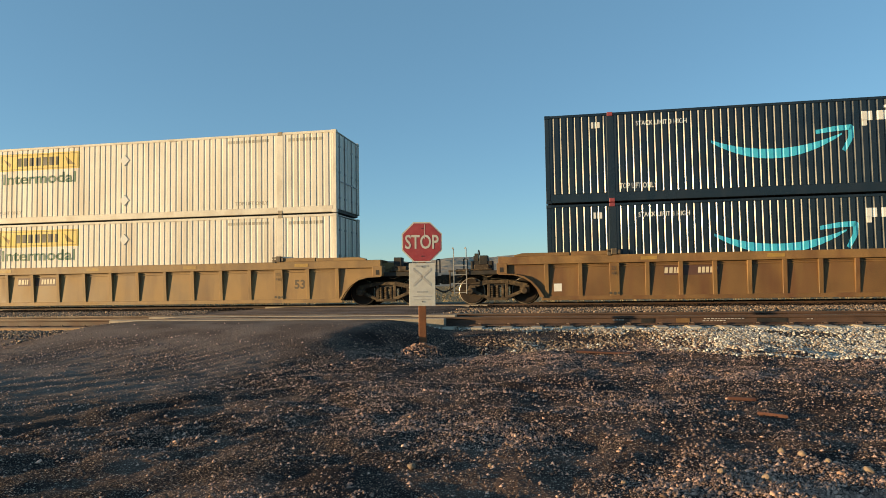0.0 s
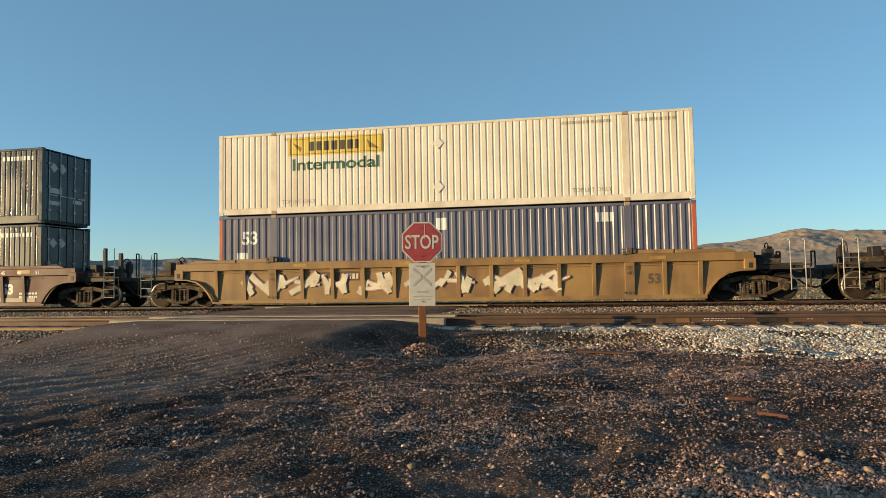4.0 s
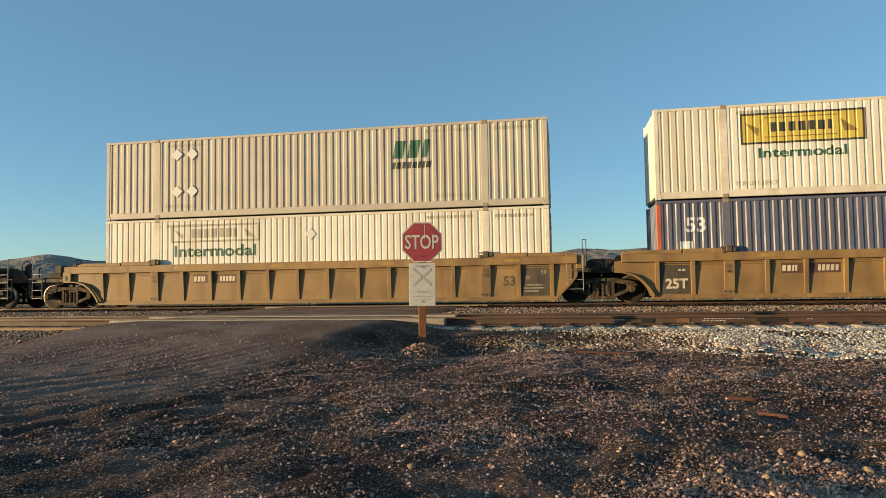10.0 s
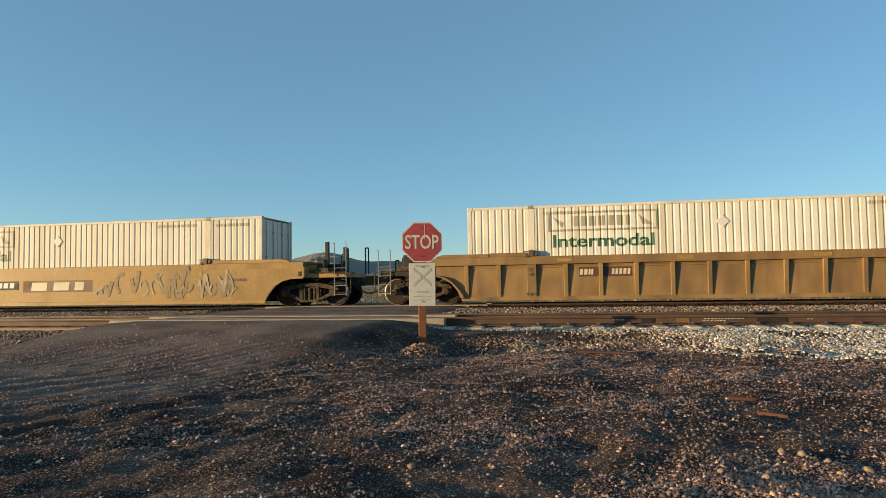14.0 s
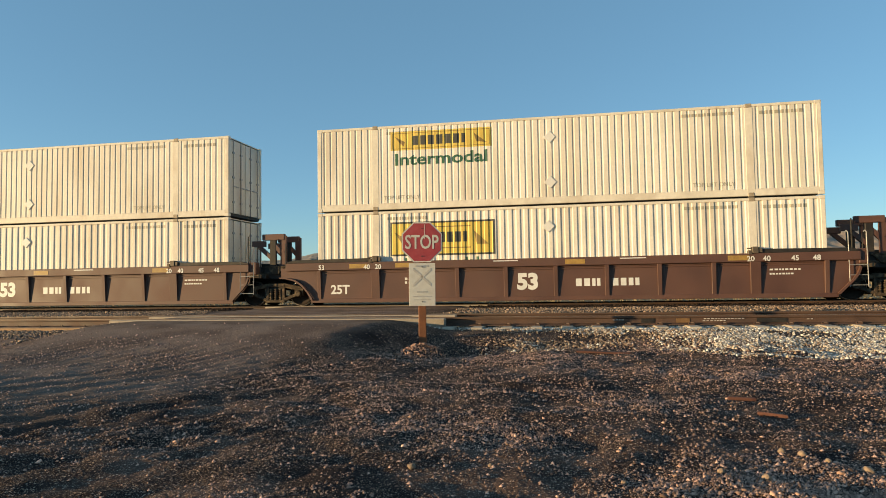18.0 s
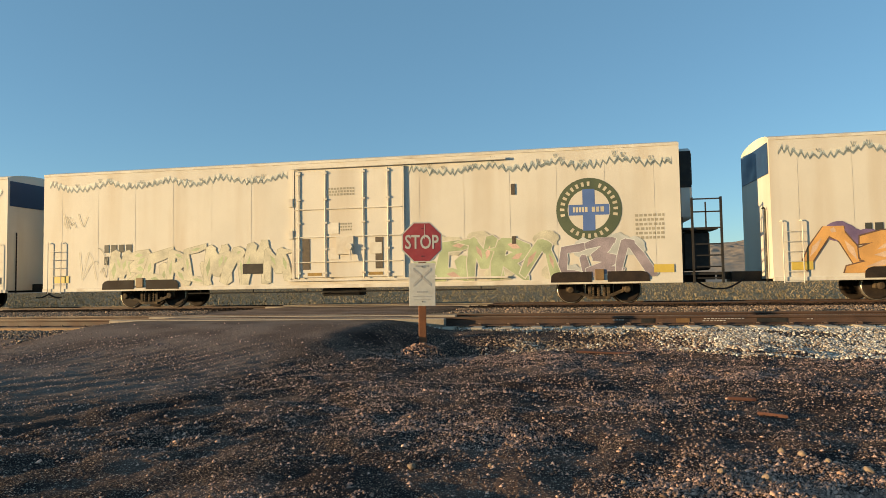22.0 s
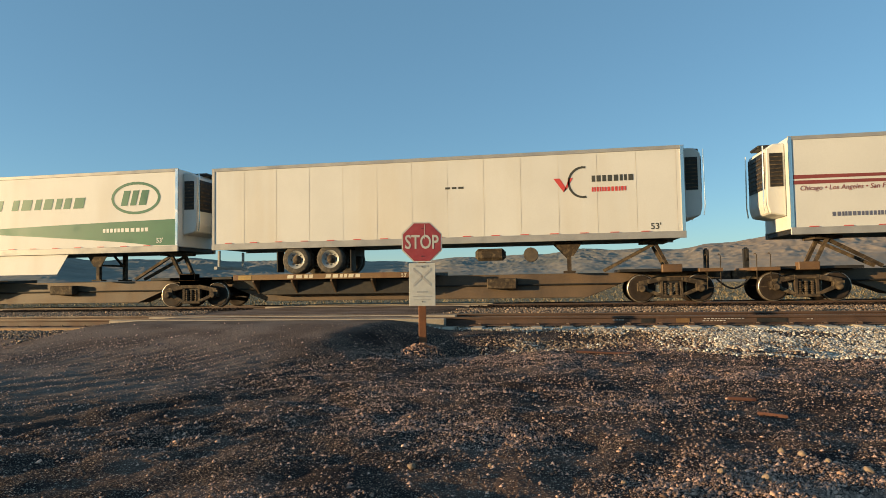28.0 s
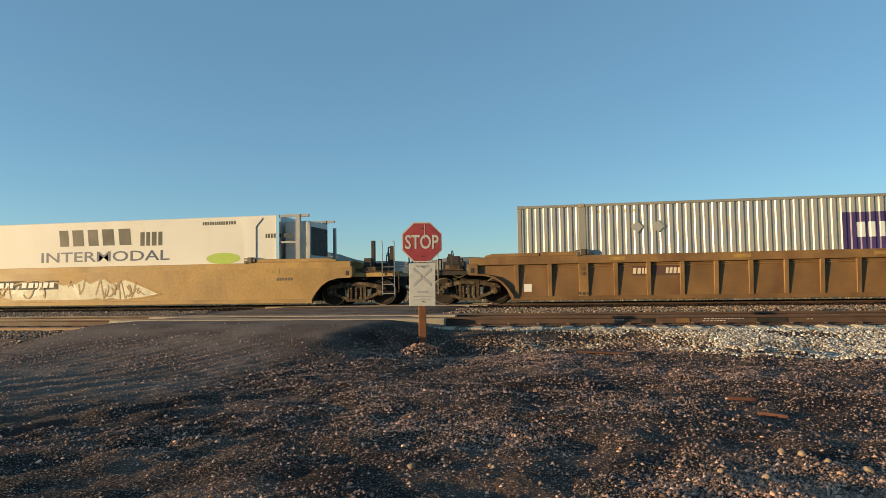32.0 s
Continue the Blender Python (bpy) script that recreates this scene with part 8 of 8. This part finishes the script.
Z_LOW, Z_HIGH = 0.305, 3.230
for s, kind, left, right, upper, lower in UNITS:
    w = place(("well", kind, left, right), lambda: well(kind, left, right), s)
    place(("box", lower), load_maker(lower), s, Z_LOW)
    if upper:
        place(("box", upper), load_maker(upper), s, Z_HIGH)

# sprayed paint that single wagons carry
def wagon_at(s):
    return [o for o, q, z in MOVERS if q == s and o.name.startswith("well_wagon")][0]


piece(wagon_at(-359.29), 0.9, 5.6, 0.26, 1.40, -SIDE - 0.016, 71, M["redink"], M["grafpale"], M["livgreen"], M["grafK2"], None, 0.035, 1.15)
Marks().bars(-1.75, 0.1, 0.62, 1.0, 3, 2).lay("logo_shape", M["wellR"], wagon_at(-359.29), -SIDE - 0.018, None, "brown plain shapes")
mural(wagon_at(-359.29), -4.7, -2.7, 0.85, 1.38, -SIDE - 0.014, 72, None, M["darkink"], None, None, 0.016)
for seed, ink, width in ((73, "grafdust2", 0.07), (173, "grafdust", 0.05)):
    mural(wagon_at(-445.24), 1.6, 7.6, 0.28, 1.5, -SIDE - 0.014 - seed * 0.00002, seed, None, M[ink], None, None, width)
Marks().rect(-1.4, 1.5, 0.62, 1.05).lay("number_board", M["wellB"], wagon_at(-445.24), -SIDE - 0.018, None, "faded brown board")
Marks().bars(-1.15, 1.25, 0.68, 0.98, 3, 2, 0.15).lay("lettering", M["creamink"], wagon_at(-445.24), -SIDE - 0.022, None, "pale plain shapes on a brown board")
mural(wagon_at(-1004.60), -4.6, 2.6, 0.3, 1.1, -SIDE - 0.014, 75, M["grafpale"], M["wellS"], None, M["snow"], 0.03)
wild(wagon_at(-124.89), -7.5, 4.0, 0.35, 1.15, -SIDE + DEEP - 0.022, 76, M["grafpale"], M["grafK"])

BOXCARS = [(-657.15, 1), (-682.30, 1), (-706.42, -1), (-731.38, -1)]
for i, (s, unit) in enumerate(BOXCARS):
    place(("boxcar", i), lambda: boxcar(unit, i), s)

# spine wagons: truck to truck
SPINES = [  # left truck, right truck, wheels, hitch, hitch raised, first of its wagon, last
    (-763.75, -746.30, -758.0, -747.6, True, 0, 1), (-782.30, -763.75, -774.2, -780.2, True, 0, 0), (-800.00, -782.30, -787.8, -799.3, True, 1, 0),
    (-821.10, -804.20, -809.5, -818.8, True, 0, 1), (-838.00, -821.10, -826.5, -836.8, True, 0, 0), (-854.85, -838.00, -843.2, -854.0, True, 1, 0),
    (-875.40, -858.80, -870.0, -859.2, True, 0, 1), (-892.75, -875.40, -887.6, -876.6, True, 0, 0), (-910.00, -892.75, -904.6, -894.0, False, 0, 0),
    (-927.40, -910.00, -921.8, -911.4, False, 0, 0), (-943.80, -927.40, -933.6, -942.0, False, 1, 0),
]
for a, b, wh, hi, up, c0, c1 in SPINES:
    mid = (a + b) / 2
    ob = place(("spine", a), lambda: spine(a, b, "spinebeam", wh - mid, hi - mid, up, c0 == 1, True, c0, c1, {-763.75: "short", -782.30: "words", -800.00: "plain"}.get(a), a in (-910.00, -927.40)), mid)

TRAILERS = [  # middle, length, front, reefer, skirt, skin, livery, words
    (-753.65, 16.1, 1, False, "white", "white", "courier", "white van trailer with a red name board"),
    (-777.65, 8.45, -1, False, "white", "alu", "freight", "short silver trailer with slanted dark bars and an orange stripe"),
    (-792.50, 16.1, -1, False, "white", "white", "frozenL", "white trailer with green swept band and oval"),
    (-811.75, 16.1, -1, False, None, "white", "", "plain white road trailer"),
    (-829.80, 16.1, -1, True, None, "white", "stripes", "white refrigerated trailer with dark red stripes"),
    (-847.25, 16.1, -1, True, "white", "reeferw", "stripes", "cream refrigerated trailer with swept dark red stripes"),
    (-866.40, 16.1, 1, True, None, "reeferw", "breeze", "dusty white refrigerated trailer with a red bent emblem"),
    (-883.85, 16.1, 1, True, "white", "white", "frozenR", "white refrigerated trailer with green swept band and oval"),
]
for s, L, front, cold, skirt, skin, liv, words in TRAILERS:
    def make():
        t = trailer(words, L, front, skin, z1=4.93 if liv == "breeze" else 5.02, reefer=cold, skirt=skirt, axles=2 if L > 12 else 1, seams={"breeze": 1.22, "courier": 0.62, "": 1.22}.get(liv, 0))
        trailer_marks(t, liv, L)
        if s == -847.25:
            Marks().word("Chicago \u2022 Los Angeles \u2022 San Francisco", -7.75, 3.36, 0.15, 0.006, 0.2, width=3.0).lay("lettering", M["redstripe"], t, -1.30, None, "dark red line of city names")
        return t
    place(("trailer", s), make, s)


# ---- everything on the train runs along the track ----
def motions():
    for ob, s, z in MOVERS:
        walk(ob, [(t, pose(s + run(t), YT, z)) for t in range(0, 33, 2)])


motions()
